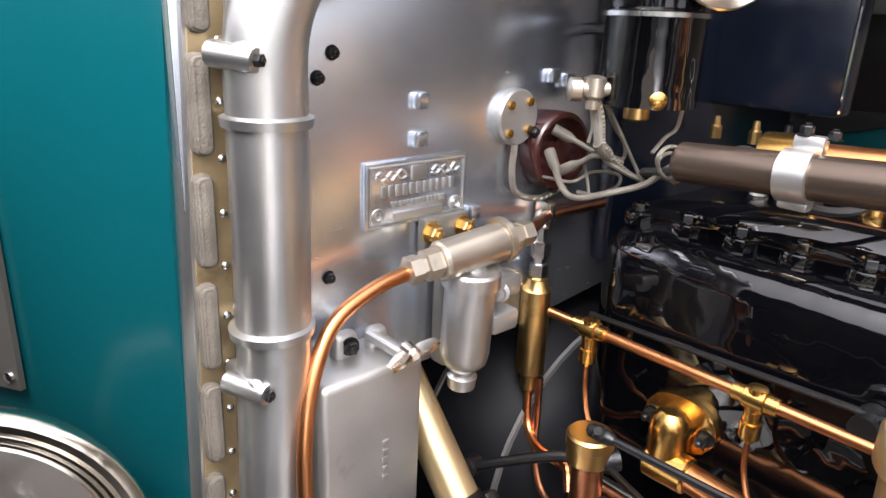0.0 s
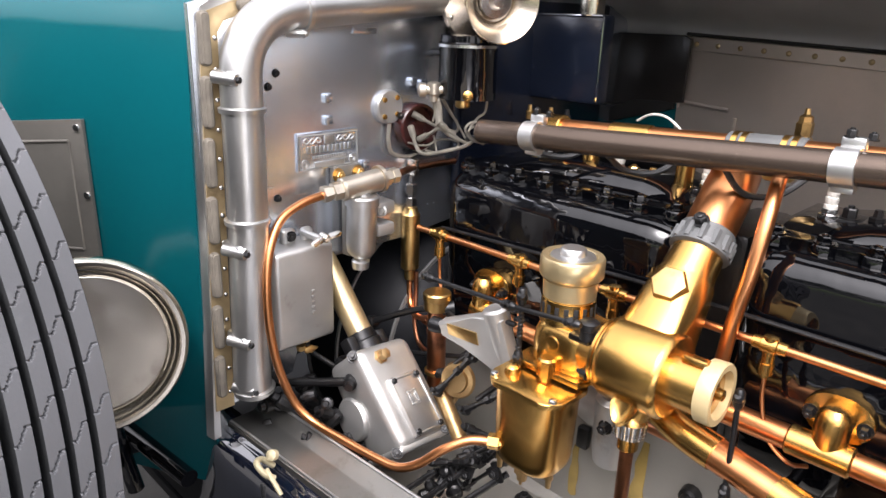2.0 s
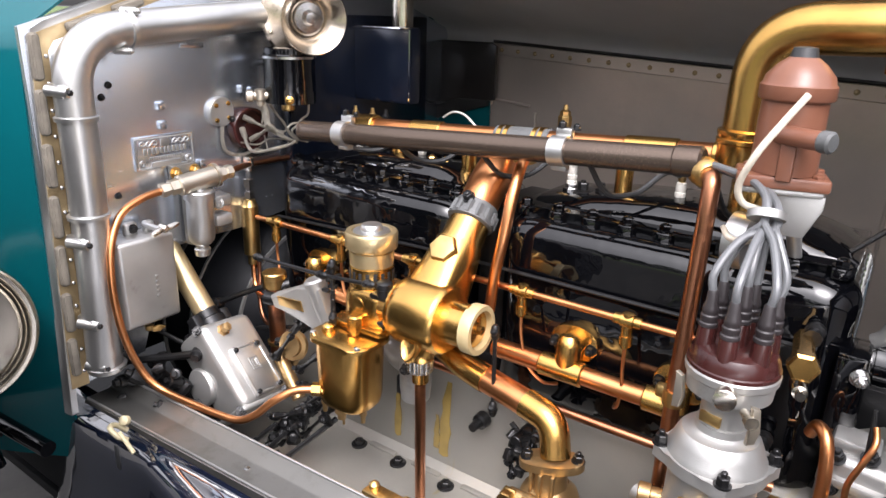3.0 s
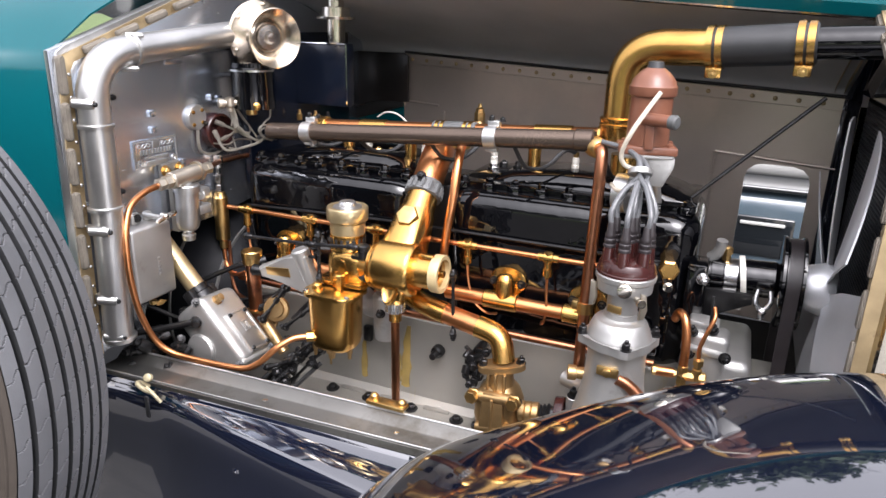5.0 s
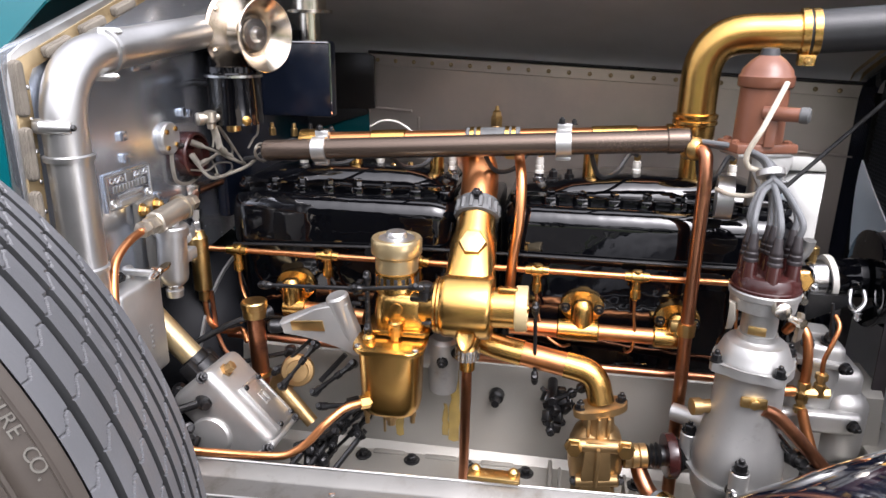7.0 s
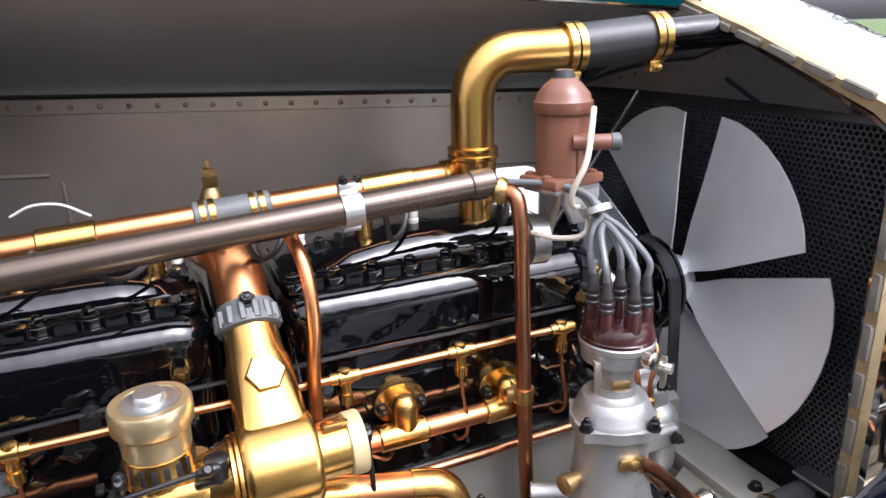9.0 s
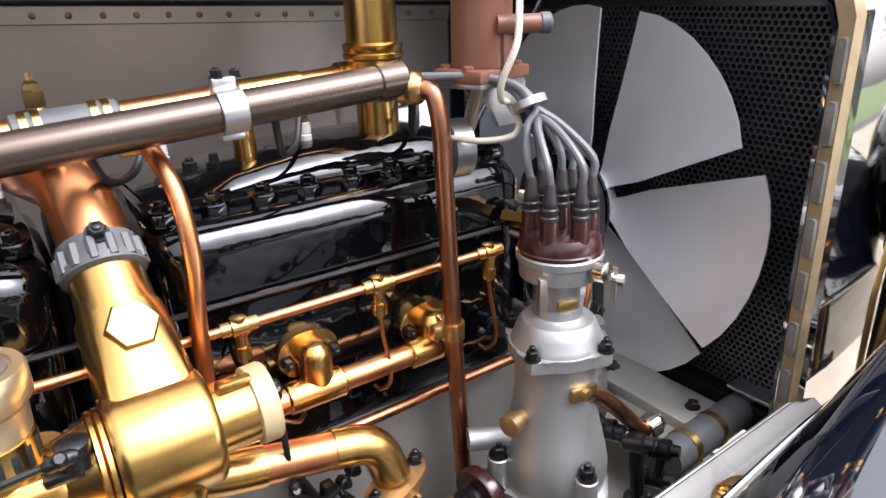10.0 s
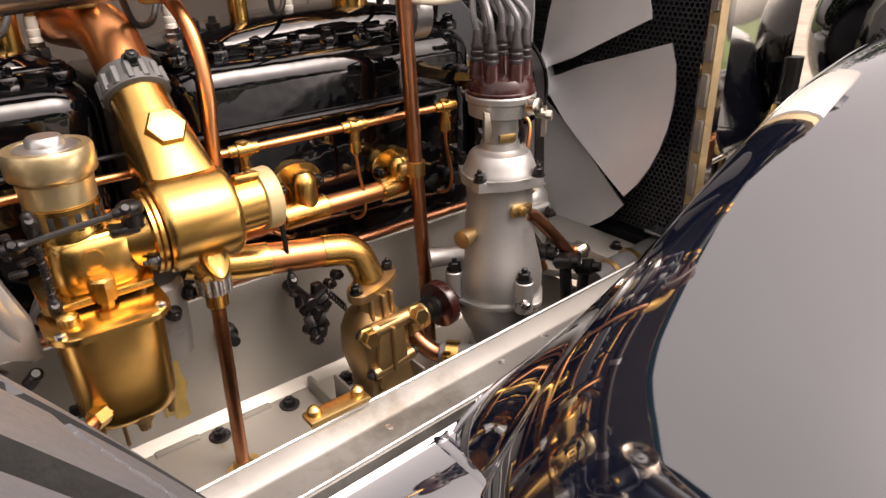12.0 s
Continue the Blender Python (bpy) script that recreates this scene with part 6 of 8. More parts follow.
for z, y in ((1.240, -.447), (1.050, -.450), (.938, -.452), (.874, -.450)):
    b = bm_()
    block(b, (.026, y + .004, z), (.040, .012, .016), bev=.005, seg=3)
    rod(b, (.022, y - .006, z + .001), (.048, y + .006, z - .001), .0072, 14, r2=.0062)
    lug = part("lug", b, ALU_DUCT, duct, "cast fixing lug")
    b = bm_()
    nut(b, (.047, y + .0055, z - .001), (.9, .4, 0), .0036, .005)
    part("screw", b, BLACK_IRON, lug)
for y, z in ((-.345, 1.3325), (-.36, 1.285)):
    b = bm_()
    rod(b, (.03, y - .008, z), (.046, y + .004, z), .005, 10)
    nut(b, (.045, y + .003, z), (1, .5, 0), .0036, .005)
    part("lug", b, ALU_DUCT, duct)

plate = thing("maker_nameplate", "embossed aluminium maker's nameplate riveted to the firewall", "nameplate", (.001, -.296, 1.144))
b = bm_()
block(b, (.0022, -.2955, 1.144), (.004, .094, .048), bev=.0012)
part("plate", b, ALU_SHEET, plate)
b = bm_()
for p, q in (((-.340, 1.1645), (-.251, 1.1645)), ((-.340, 1.1235), (-.251, 1.1235)), ((-.340, 1.1235), (-.340, 1.1645)), ((-.251, 1.1235), (-.251, 1.1645))):
    rod(b, (.0044, *p), (.0044, *q), .0009, 6)
part("raised_border", b, ALU_DUCT, plate)
rng = random.Random(5)
for s in (-1, 1):
    b = bm_()
    pts = [(.0046, -.2955 + s * (.012 + .0045 * i), 1.1575 + .0035 * math.sin(i * 1.5)) for i in range(7)]
    pipe(b, pts, .0009, 6, k=3)
    pts = [(.0046, -.2955 + s * (.012 + .0045 * i), 1.1575 - .003 * math.sin(i * 1.5 + .5)) for i in range(7)]
    pipe(b, pts, .0008, 6, k=3)
    part("scroll", b, ALU_DUCT, plate, "raised scroll ornament")
    b = bm_()
    for r in (.005, .003):
        pipe(b, [(.0046, -.2955 + s * .037 + r * math.cos(a), 1.1295 + r * math.sin(a)) for a in [k * .7 for k in range(10)]], .0009, 6, k=2)
    part("rosette", b, ALU_DUCT, plate, "raised round rosette")
b = bm_()
block(b, (.0046, -.2955, 1.1575), (.002, .014, .011), bev=.0006)
part("crest", b, ALU_DUCT, plate, "plain raised crest")
for z, w, h, n_ in ((1.1465, .070, .0085, 11), (1.1365, .052, .004, 14), (1.1275, .046, .006, 1)):
    for k in range(n_):
        b = bm_()
        pw = w / n_
        block(b, (.0048, -.2955 - w / 2 + pw * (k + .5), z), (.0018, pw * (.62 if n_ > 1 else 1), h), bev=.0005)
        part("raised_bar", b, ALU_DUCT, plate)

inspect_cover = thing("round_cover", "round aluminium cover with four brass screws on the firewall", "cover", (.004, -.197, 1.19))
b = bm_()
lathe(b, (.0, -.197, 1.191), (1, 0, 0), [(0, .0225), (.007, .0225), (.009, .021), (.009, .0)], 32)
part("disc", b, ALU_CAST, inspect_cover)
for dy, dz in ((-.011, .010), (.011, .012), (-.011, -.012), (.011, -.010)):
    b = bm_()
    lathe(b, (.009, -.197 + dy, 1.191 + dz), (1, 0, 0), [(0, .0036), (.002, .0034), (.003, 0)], 10)
    part("screw", b, BRASS, inspect_cover, "small brass screw")
b = bm_()
pipe(b, [(.006, -.197, 1.170), (.007, -.199, 1.145), (.008, -.192, 1.128), (.010, -.165, 1.121), (.014, -.140, 1.130), (.014, -.132, 1.135)], .0028, 10)
part("sheath", b, BRAID, inspect_cover, "braided cable from the cover")

junction = thing("distribution_block", "oxblood bakelite terminal disc with braided cables", "terminal block", (.01, -.148, 1.16))
b = bm_()
lathe(b, (0, -.152, 1.162), (1, -.08, 0), [(0, .030), (.004, .0325), (.020, .0325), (.022, .0310), (.022, .0280), (.012, .0270), (.012, .012), (.020, .011), (.021, 0)], 40)
part("disc", b, BAKELITE, junction)
for a in (30, 150, 270):
    b = bm_()
    nut(b, (.012, -.153 + .034 * math.cos(radians(a)), 1.162 + .034 * math.sin(radians(a))), (1, 0, 0), .0035, .005)
    part("screw", b, BLACK_IRON, junction)
CABLES = (
    (.0022, [(.024, -.166, 1.180), (.040, -.155, 1.171), (.050, -.142, 1.163), (.060, -.136, 1.155), (.070, -.105, 1.140)]),
    (.0026, [(.026, -.175, 1.162), (.045, -.182, 1.141), (.059, -.180, 1.134), (.074, -.153, 1.138), (.089, -.132, 1.145), (.103, -.127, 1.159), (.118, -.133, 1.168)]),
    (.0024, [(.024, -.155, 1.147), (.041, -.151, 1.157), (.051, -.147, 1.163), (.060, -.124, 1.156)]),
    (.0024, [(.056, -.151, 1.172), (.064, -.122, 1.149), (.070, -.105, 1.141)]),
    (.0015, [(.050, -.143, 1.204), (.053, -.130, 1.185), (.055, -.116, 1.170), (.056, -.117, 1.158), (.058, -.141, 1.164)]),
    (.0015, [(.050, -.141, 1.204), (.058, -.132, 1.185), (.064, -.115, 1.158), (.072, -.109, 1.141)]),
    (.0014, [(.020, -.176, 1.143), (.035, -.155, 1.139), (.040, -.135, 1.146), (.045, -.104, 1.141), (.050, -.111, 1.133), (.055, -.146, 1.131), (.060, -.180, 1.139)]),
    (.0016, [(.094, -.100, 1.205), (.091, -.100, 1.187), (.088, -.110, 1.180), (.085, -.122, 1.168)]),
    (.0015, [(.119, -.128, 1.177), (.117, -.155, 1.181), (.115, -.164, 1.172), (.114, -.150, 1.158), (.112, -.123, 1.151), (.111, -.113, 1.160), (.109, -.134, 1.173), (.108, -.149, 1.170), (.106, -.142, 1.159), (.105, -.116, 1.147)]),
    (.0013, [(.036, -.142, 1.152), (.042, -.144, 1.140), (.045, -.144, 1.128)]),
    (.0014, [(.048, -.159, 1.205), (.047, -.152, 1.186), (.046, -.154, 1.173)]))
for r_, pts in CABLES:
    b = bm_()
    if r_ > .0020:
        lathe(b, pts[0], vec(pts[1]) - vec(pts[0]), [(-.004, .0046), (.010, .0044), (.016, r_)], 12)
    pipe(b, pts, r_, 10)
    part("braided_cable", b, BRAID, junction, "braided metal cable")

relay = thing("cutout_canister", "glossy black canister with plated band on the firewall", "canister", (.067, -.116, 1.2))
b = bm_()
lathe(b, (.067, -.112, 1.203), (0, 0, 1), [(0, .030), (.001, .0390), (.066, .0390), (.068, .0400), (.072, .0400), (.074, .0375), (.082, .0370), (.084, .028), (.084, 0)], 36)
part("can", b, ENAMEL, relay)
b = bm_()
lathe(b, (.067, -.112, 1.2705), (0, 0, 1), [(0, .0395), (0, .0412), (.0035, .0412), (.0035, .0395)], 36)
part("band", b, STEEL, relay, "bright steel band")
b = bm_()
lathe(b, (.060, -.112, 1.190), (0, 0, 1), [(0, .008), (.002, .0105), (.014, .0105)], 12)
part("fitting", b, BRASS_OLD, relay, "brass fitting")
b = bm_()
lathe(b, (.092, -.137, 1.2105), (.7, -.7, 0), [(-.002, .007), (.004, .007), (.005, .005), (.007, 0)], 14)
part("knob", b, BRASS, relay, "small brass knob")
b = bm_()
lathe(b, (.047, -.155, 1.214), (0, 0, -1), [(-.012, .004), (-.010, .0090), (.004, .0090), (.007, .0062), (.014, .0055)], 14)
rod(b, (.036, -.170, 1.215), (.058, -.142, 1.216), .0060, 12)
lathe(b, (.034, -.172, 1.215), (.6, .8, 0), [(0, .004), (.002, .0092), (.010, .0092), (.012, .006)], 14)
lathe(b, (.058, -.142, 1.216), (.6, .8, 0), [(0, .005), (0, .0080), (.007, .0080), (.008, .006)], 12)
part("terminal", b, DULL_NICKEL, relay, "plated terminal post")
b = bm_()
pipe(b, [(.048, -.152, 1.205), (.051, -.149, 1.190), (.056, -.151, 1.172), (.060, -.140, 1.160)], [.0048] * 13 + [.0042, .0036, .0032, .0030, .0026, .0024], 10)
part("braided_tail", b, BRAID, relay)
b = bm_()
rod(b, (.0, -.108, 1.26), (.045, -.110, 1.26), .005, 10)
rod(b, (.055, -.105, 1.27), (.055, -.095, 1.30), .011, 12)
part("bracket", b, BLACK_IRON, relay)

horn = thing("bulkhead_horn", "nickel horn with a trumpet mouth below the bonnet", "horn", (.09, -.095, 1.32))
hax = vec((.92, -.38, -.05)).normalized()
hc0 = vec((.083, -.092, 1.330))
b = bm_()
lathe(b, hc0 - hax * .022, hax, [(-.004, .03), (0, .060), (.006, .063), (.010, .060), (.012, .052), (.020, .036), (.032, .030), (.044, .034), (.054, .044), (.058, .0505), (.060, .052), (.061, .0505), (.054, .041), (.044, .031), (.034, .026), (.030, .0)], 44)
part("trumpet", b, AGED_NICKEL, horn)
b = bm_()
lathe(b, hc0 + hax * .014, hax, [(0, .022), (.004, .022), (.005, .012), (.012, .008), (.013, 0)], 24)
part("centre_cap", b, STEEL, horn)
_, hu, hv = frame_of(hax)
for k in range(6):
    a = radians(25 + 60 * k)
    b = bm_()
    nut(b, hc0 - hax * .014 + (hu * math.cos(a) + hv * math.sin(a)) * .0555, hax, .004, .006)
    part("screw", b, NICKEL, horn)
b = bm_()
rod(b, (0, -.09, 1.325), hc0 - hax * .02, .022, 20)
part("motor", b, BLACK_SHADE, horn, "black motor housing")

vac = thing("vacuum_tank", "black painted vacuum fuel tank with plated top fitting", "tank", (.06, .16, 1.18))
b = bm_()
block(b, (.072, .101, 1.254), (.150, .032, .128), bev=.006)
part("tank", b, NAVY_DULL, vac)
# dark panel added over the far part of the firewall, which reads black
b = bm_()
block(b, (.012, .115, 1.190), (.020, .375, .290), bev=.005)
part("back_plate", b, NAVY_DULL, vac, "dark navy panel added over the far part of the firewall")
b = bm_()
lathe(b, (.098, .125, 1.300), (0, 0, 1), [(0, .019), (.018, .019), (.062, .019), (.063, .040), (.068, .041), (.069, .030), (.086, .030), (.088, .018), (.108, .018)], 28)
part("top_fitting", b, NICKEL, vac)
for p, q in (((.146, .085, 1.195), (.146, .085, 1.314)), ((.002, .085, 1.3155), (.144, .085, 1.3155))):
    b = bm_()
    rod(b, p, q, .0022, 8)
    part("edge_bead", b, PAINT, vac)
# dark panel stands in for shade on the bonnet side beside the tank
b = bm_()
prism(b, [(-.005, 1.158), (.146, 1.176), (.146, 1.283), (.132, 1.290), (-.005, 1.290)], axes((0, .388, 0), (1, -.09, 0), (0, 0, 1)), .006, .001)
solo("side_lining", b, DARK_BROWN, "dark panel standing in for shade in the recess beside the tank", "panel")
# teal plate stands in for the wing glimpsed through an opening here
corner = thing("corner_opening_plate", "dark teal plate standing in for the view through an opening, below a black gusset strip", "plate", (.07, .385, 1.09))
b = bm_()
prism(b, [(.0, 1.09), (.128, 1.09), (.128, 1.172), (.0, 1.138)], axes((0, .386, 0), (1, 0, 0), (0, 0, 1)), .004, .001)
part("plate", b, TEAL, corner)
b = bm_()
prism(b, [(-.01, 1.122), (.128, 1.163), (.128, 1.176), (.05, 1.172), (-.01, 1.150)], axes((0, .381, 0), (1, 0, 0), (0, 0, 1)), .010, .002)
part("gusset_strip", b, FLAT_BLACK, corner, "black gusset strip")
for x, g in ((.045, (.10, .14, .03)), (.085, (.14, .16, .05)), (.115, (.10, .10, .10))):
    b = bm_()
    lathe(b, (x, .06, 1.160), (0, 0, 1), [(0, .006), (.012, .006), (.014, .004), (.022, .003)], 10)
    solo("cable_ferrule", b, BRASS_OLD if x < .1 else BLACK_IRON, "small ferrule behind the wiring tube", "ferrule", "ferrules behind the tube")

# ---- fuel filter and its pipe ----
filt = thing("fuel_filter", "plated fuel filter bowl on a bracket below the nameplate", "filter", (.035, -.27, 1.0))
b = bm_()
lathe(b, (.0335, -.2695, 1.003), (.06, -.01, 1), [(-.016, .0), (-.016, .011), (-.006, .012), (-.004, .009), (0, .009), (.002, .013), (.008, .0180), (.016, .0195), (.072, .0195), (.073, .0225), (.084, .0225), (.086, .0205), (.0865, .0110), (.10, .0105)], 28)
part("bowl", b, ALU_DUCT, filt)
b = bm_()
rod(b, (.036, -.302, 1.099), (.040, -.243, 1.105), .0148, 24, bev=.002)
lathe(b, (.0385, -.244, 1.105), (.06, 1, .1), [(0, .012), (0, .0178), (.005, .0178), (.006, .012)], 20)
part("head", b, DULL_NICKEL, filt, "dull plated filter head")
for p, a in (((.035, -.306, 1.0985), (-.1, -1, -.1)), ((.041, -.237, 1.106), (.1, 1, .1))):
    b = bm_()
    lathe(b, p, a, [(-.004, .0115), (.008, .0115), (.009, .009), (.013, .009), (.013, .0105), (.022, .0105), (.024, .006)], 6)
    part("union_nut", b, DULL_NICKEL, filt, "hexagon union nut")
b = bm_()
block(b, (.006, -.272, 1.108), (.010, .044, .030), bev=.003)
block(b, (.012, -.272, 1.05), (.018, .012, .10), bev=.003)
part("bracket", b, VENT, filt, "dull metal bracket")
for y in (-.288, -.256):
    b = bm_()
    nut(b, (.011, y, 1.112), (1, 0, 0), .0065, .009)
    part("bolt", b, BRASS_OLD, filt)
b = bm_()
for z in (1.035, 1.065):
    block(b, (.028, -.232, z), (.03, .03, .018), bev=.004)
lathe(b, (.036, -.236, 1.062), (.6, -.8, 0), [(0, .009), (.005, .009), (.006, .006), (.010, .005)], 14)
part("side_valve", b, ALU_CAST, filt, "cast side valve")
fuel = thing("fuel_pipe", "long copper fuel pipe looping from filter to carburettor", "pipe", (.15, -.38, .82))
b = bm_()
pipe(b, [(.034, -.325, 1.0965), (.037, -.360, 1.092), (.040, -.392, 1.078), (.048, -.413, 1.050), (.055, -.424, 1.015), (.060, -.427, .965), (.066, -.422, .91), (.078, -.410, .862), (.100, -.398, .838), (.150, -.386, .829), (.195, -.378, .826), (.225, -.370, .826), (.247, -.360, .838), (.268, -.347, .860), (.288, -.328, .874), (.308, -.312, .876)], .0052, 12)
part("copper_tube", b, COPPER, fuel)
b = bm_()
lathe(b, (.305, -.313, .876), (1, .6, 0), [(0, .006), (0, .009), (.012, .009), (.013, .006), (.02, .006)], 6)
part("union_nut", b, BRASS, fuel, "brass union nut")
b = bm_()
pipe(b, [(.042, -.222, 1.107), (.036, -.200, 1.108), (.024, -.176, 1.107), (.014, -.155, 1.105), (.011, -.12, 1.104), (.011, -.06, 1.103)], .0048, 12)
part("copper_tube", b, COPPER_DARK, fuel)
b = bm_()
block(b, (.010, -.1555, 1.105), (.018, .008, .024), bev=.002)
part("saddle", b, NICKEL, fuel, "plated pipe saddle")

# ---- aluminium fuse box ----
fuse = thing("fuse_box", "ribbed aluminium fuse box with wing nut on the firewall", "fuse box", (.03, -.37, .92))
b = bm_()
block(b, (.027, -.368, .978), (.050, .084, .126), bev=.006, seg=3)
part("lid", b, ALU_CAST, fuse)
b = bm_()
block(b, (.010, -.372, .978), (.022, .102, .118), bev=.005, seg=2)
part("base", b, ALU_CAST, fuse)
b = bm_()
block(b, (.020, -.372, 1.048), (.012, .020, .022), bev=.006, seg=3)
block(b, (.020, -.345, 1.046), (.012, .016, .020), bev=.006, seg=3)
rod(b, (.02, -.35, 1.05), (.06, -.35, 1.05), .0045, 10)
part("hinge_lug", b, ALU_CAST, fuse)
b = bm_()
nut(b, (.026, -.371, 1.050), (1, -.2, 0), .0050, .0065)
part("hinge_bolt", b, BLACK_IRON, fuse, "black hinge bolt")
b = bm_()
lathe(b, (.056, -.346, 1.052), (1, -.1, 0), [(0, .006), (.010, .0055), (.012, .003)], 12)
for s, tz in ((1, .012), (-1, -.016)):
    prism(b, [(0, -.004), (.010, -.006), (.020, -.003), (.021, .003), (.012, .006), (0, .004)], axes((.062, -.346, 1.052), (.1, s * .9, tz * 20), (1, 0, 0)), .004, .001)
part("wing_nut", b, NICKEL, fuse, "nickel wing nut")
b = bm_()
lathe(b, (.045, -.375, .912), (0, 0, -1), [(0, .006), (.006, .006), (.008, .003)], 10)
prism(b, [(0, -.003), (.009, -.005), (.018, 0), (.009, .005), (0, .003)], axes((.047, -.372, .905), (.3, 1, .1), (0, 0, 1)), .004, .001)
part("wing_nut", b, BRASS_OLD, fuse, "brass wing nut")
b = bm_()
for k in range(5):
    block(b, (.0526, -.3595, .955 + k * .007), (.0015, .005, .0045), bev=.0005)
part("cast_mark", b, ALU_CAST, fuse)

# ---- steering column, box, and dark gear below ----
steer = thing("steering_box", "cast aluminium steering box at the foot of its column", "steering box", (.15, -.3, .78))
cu = vec((.660, .02, -.751)).normalized()
su = vec((0, 1, -.08)).normalized()
fn = cu.cross(su).normalized()
if fn.z < 0:
    fn = -fn
mid = vec((.148, -.292, .860))
flip = 1 if su.cross(cu).dot(fn) > 0 else -1
turn = Matrix((su, cu * flip, fn)).transposed()
b = bm_()
block(b, mid - fn * .036, (.088, .136, .076), turn, bev=.013, seg=4)
part("housing", b, ALU_CAST, steer)
b = bm_()
block(b, mid + cu * .066 - fn * .040, (.092, .010, .078), turn, bev=.004, seg=3)
part("end_flange", b, ALU_CAST, steer)
pc = mid + su * .004 + cu * .020
b = bm_()
block(b, pc + fn * .003, (.050, .078, .007), turn, bev=.001)
for s in (-1, 1):
    block(b, pc + fn * .0062 + su * s * .0225, (.003, .074, .003), turn, bev=.0008)
    block(b, pc + fn * .0062 + cu * s * .0365, (.046, .003, .003), turn, bev=.0008)
pl = part("cover_plate", b, ALU_DUCT, steer, "raised cover plate")
b = bm_()
for s in (-1, 1):
    block(b, pc + fn * .006 + su * s * .006 - cu * .008, (.0028, .020, .0030), turn, bev=.0006)
    block(b, pc + fn * .006 - cu * (.008 + s * .008), (.016, .0028, .0030), turn, bev=.0006)
    block(b, pc + fn * .006 + su * s * .003 - cu * .008, (.0022, .010, .0030), turn, bev=.0006)
part("emblem", b, ALU_CAST, pl, "plain raised emblem bars")
for a_, c_ in ((-.019, -.034), (.019, -.034), (-.019, .034), (.019, .034)):
    b = bm_()
    nut(b, pc + su * a_ + cu * c_ + fn * .0055, fn, .0040, .005)
    part("nut", b, BLACK_IRON, steer)
for a_, c_, d_ in ((.036, .064, -.006), (-.041, .066, -.014), (-.040, -.062, -.012)):
    b = bm_()
    nut(b, mid + su * a_ + cu * c_ + fn * d_, (fn - su * .8).normalized(), .0060, .012, dome=True)
    part("bolt", b, BLACK_IRON, steer)
b = bm_()
lathe(b, mid + su * -.012 + cu * -.050, fn, [(-.002, .0105), (.003, .0100), (.004, .0070), (.015, .0070), (.016, .004)], 6)
part("filler_plug", b, BRONZE, steer, "copper-coloured filler plug")
b = bm_()
lathe(b, mid - su * .040 - fn * .062 + cu * .006, -su, [(0, .029), (.007, .0285), (.010, .026), (.011, .021), (.012, 0)], 36)
part("sector_boss", b, ALU_CAST, steer, "round sector shaft boss")
b = bm_()
ca = mid - fn * .030 - cu * .066
rod(b, ca + cu * .004, ca - cu * .175, .0165, 24)
part("column_tube", b, BUFF_METAL, steer, "buff lacquered column tube")
b = bm_()
lathe(b, ca + cu * .006, -cu, [(0, .022), (.020, .021), (.022, .018), (.034, .018)], 20)
block(b, ca - cu * .012 + su * .024, (.014, .024, .020), turn, bev=.003)
block(b, ca - cu * .012 - su * .024, (.014, .024, .020), turn, bev=.003)
part("column_clamp", b, BLACK_IRON, steer, "black column clamp")
rng = random.Random(11)
gear = thing("pedal_linkage", "oily black pedal linkage and levers by the steering box", "linkage", (.05, -.3, .72))
for k, pts in enumerate([[(.0, -.40, .85), (.06, -.36, .86), (.10, -.34, .87)], [(.02, -.41, .83), (.05, -.37, .80), (.11, -.36, .76)], [(.03, -.25, .90), (.09, -.22, .93), (.13, -.20, .94)],
                         [(-.02, -.34, .88), (.04, -.30, .84), (.08, -.26, .80)], [(.02, -.22, .84), (.10, -.20, .86), (.16, -.19, .875)]]):
    b = bm_()
    pipe(b, pts, .0058 - .0006 * k, 10)
    for p in pts[::2]:
        lathe(b, p, (rng.uniform(-1, 1), -1, rng.uniform(-.5, .5)), [(-.009, .009), (.007, .009), (.008, .006), (.014, .0055)], 12)
    part("lever", b, BLACK_IRON, gear)
for k in range(34):
    b = bm_()
    p = (rng.uniform(.01, .12), rng.uniform(-.42, -.30), rng.uniform(.74, .87))
    f_ = rng.uniform(.35, .75)
    lathe(b, p, (rng.uniform(-1, 1), -1, rng.uniform(-1, 1)), [(-.016 * f_, .012 * f_), (0, .016 * f_), (.014 * f_, .014 * f_), (.016 * f_, .008 * f_), (.026 * f_, .007 * f_)], 10)
    part("joint", b, BLACK_IRON, gear)
# forked rods and small joints beside the steering box
fork = thing("control_rods", "thin oily black control rods with forked ends beside the crankcase", "linkage", (.24, -.27, .79))
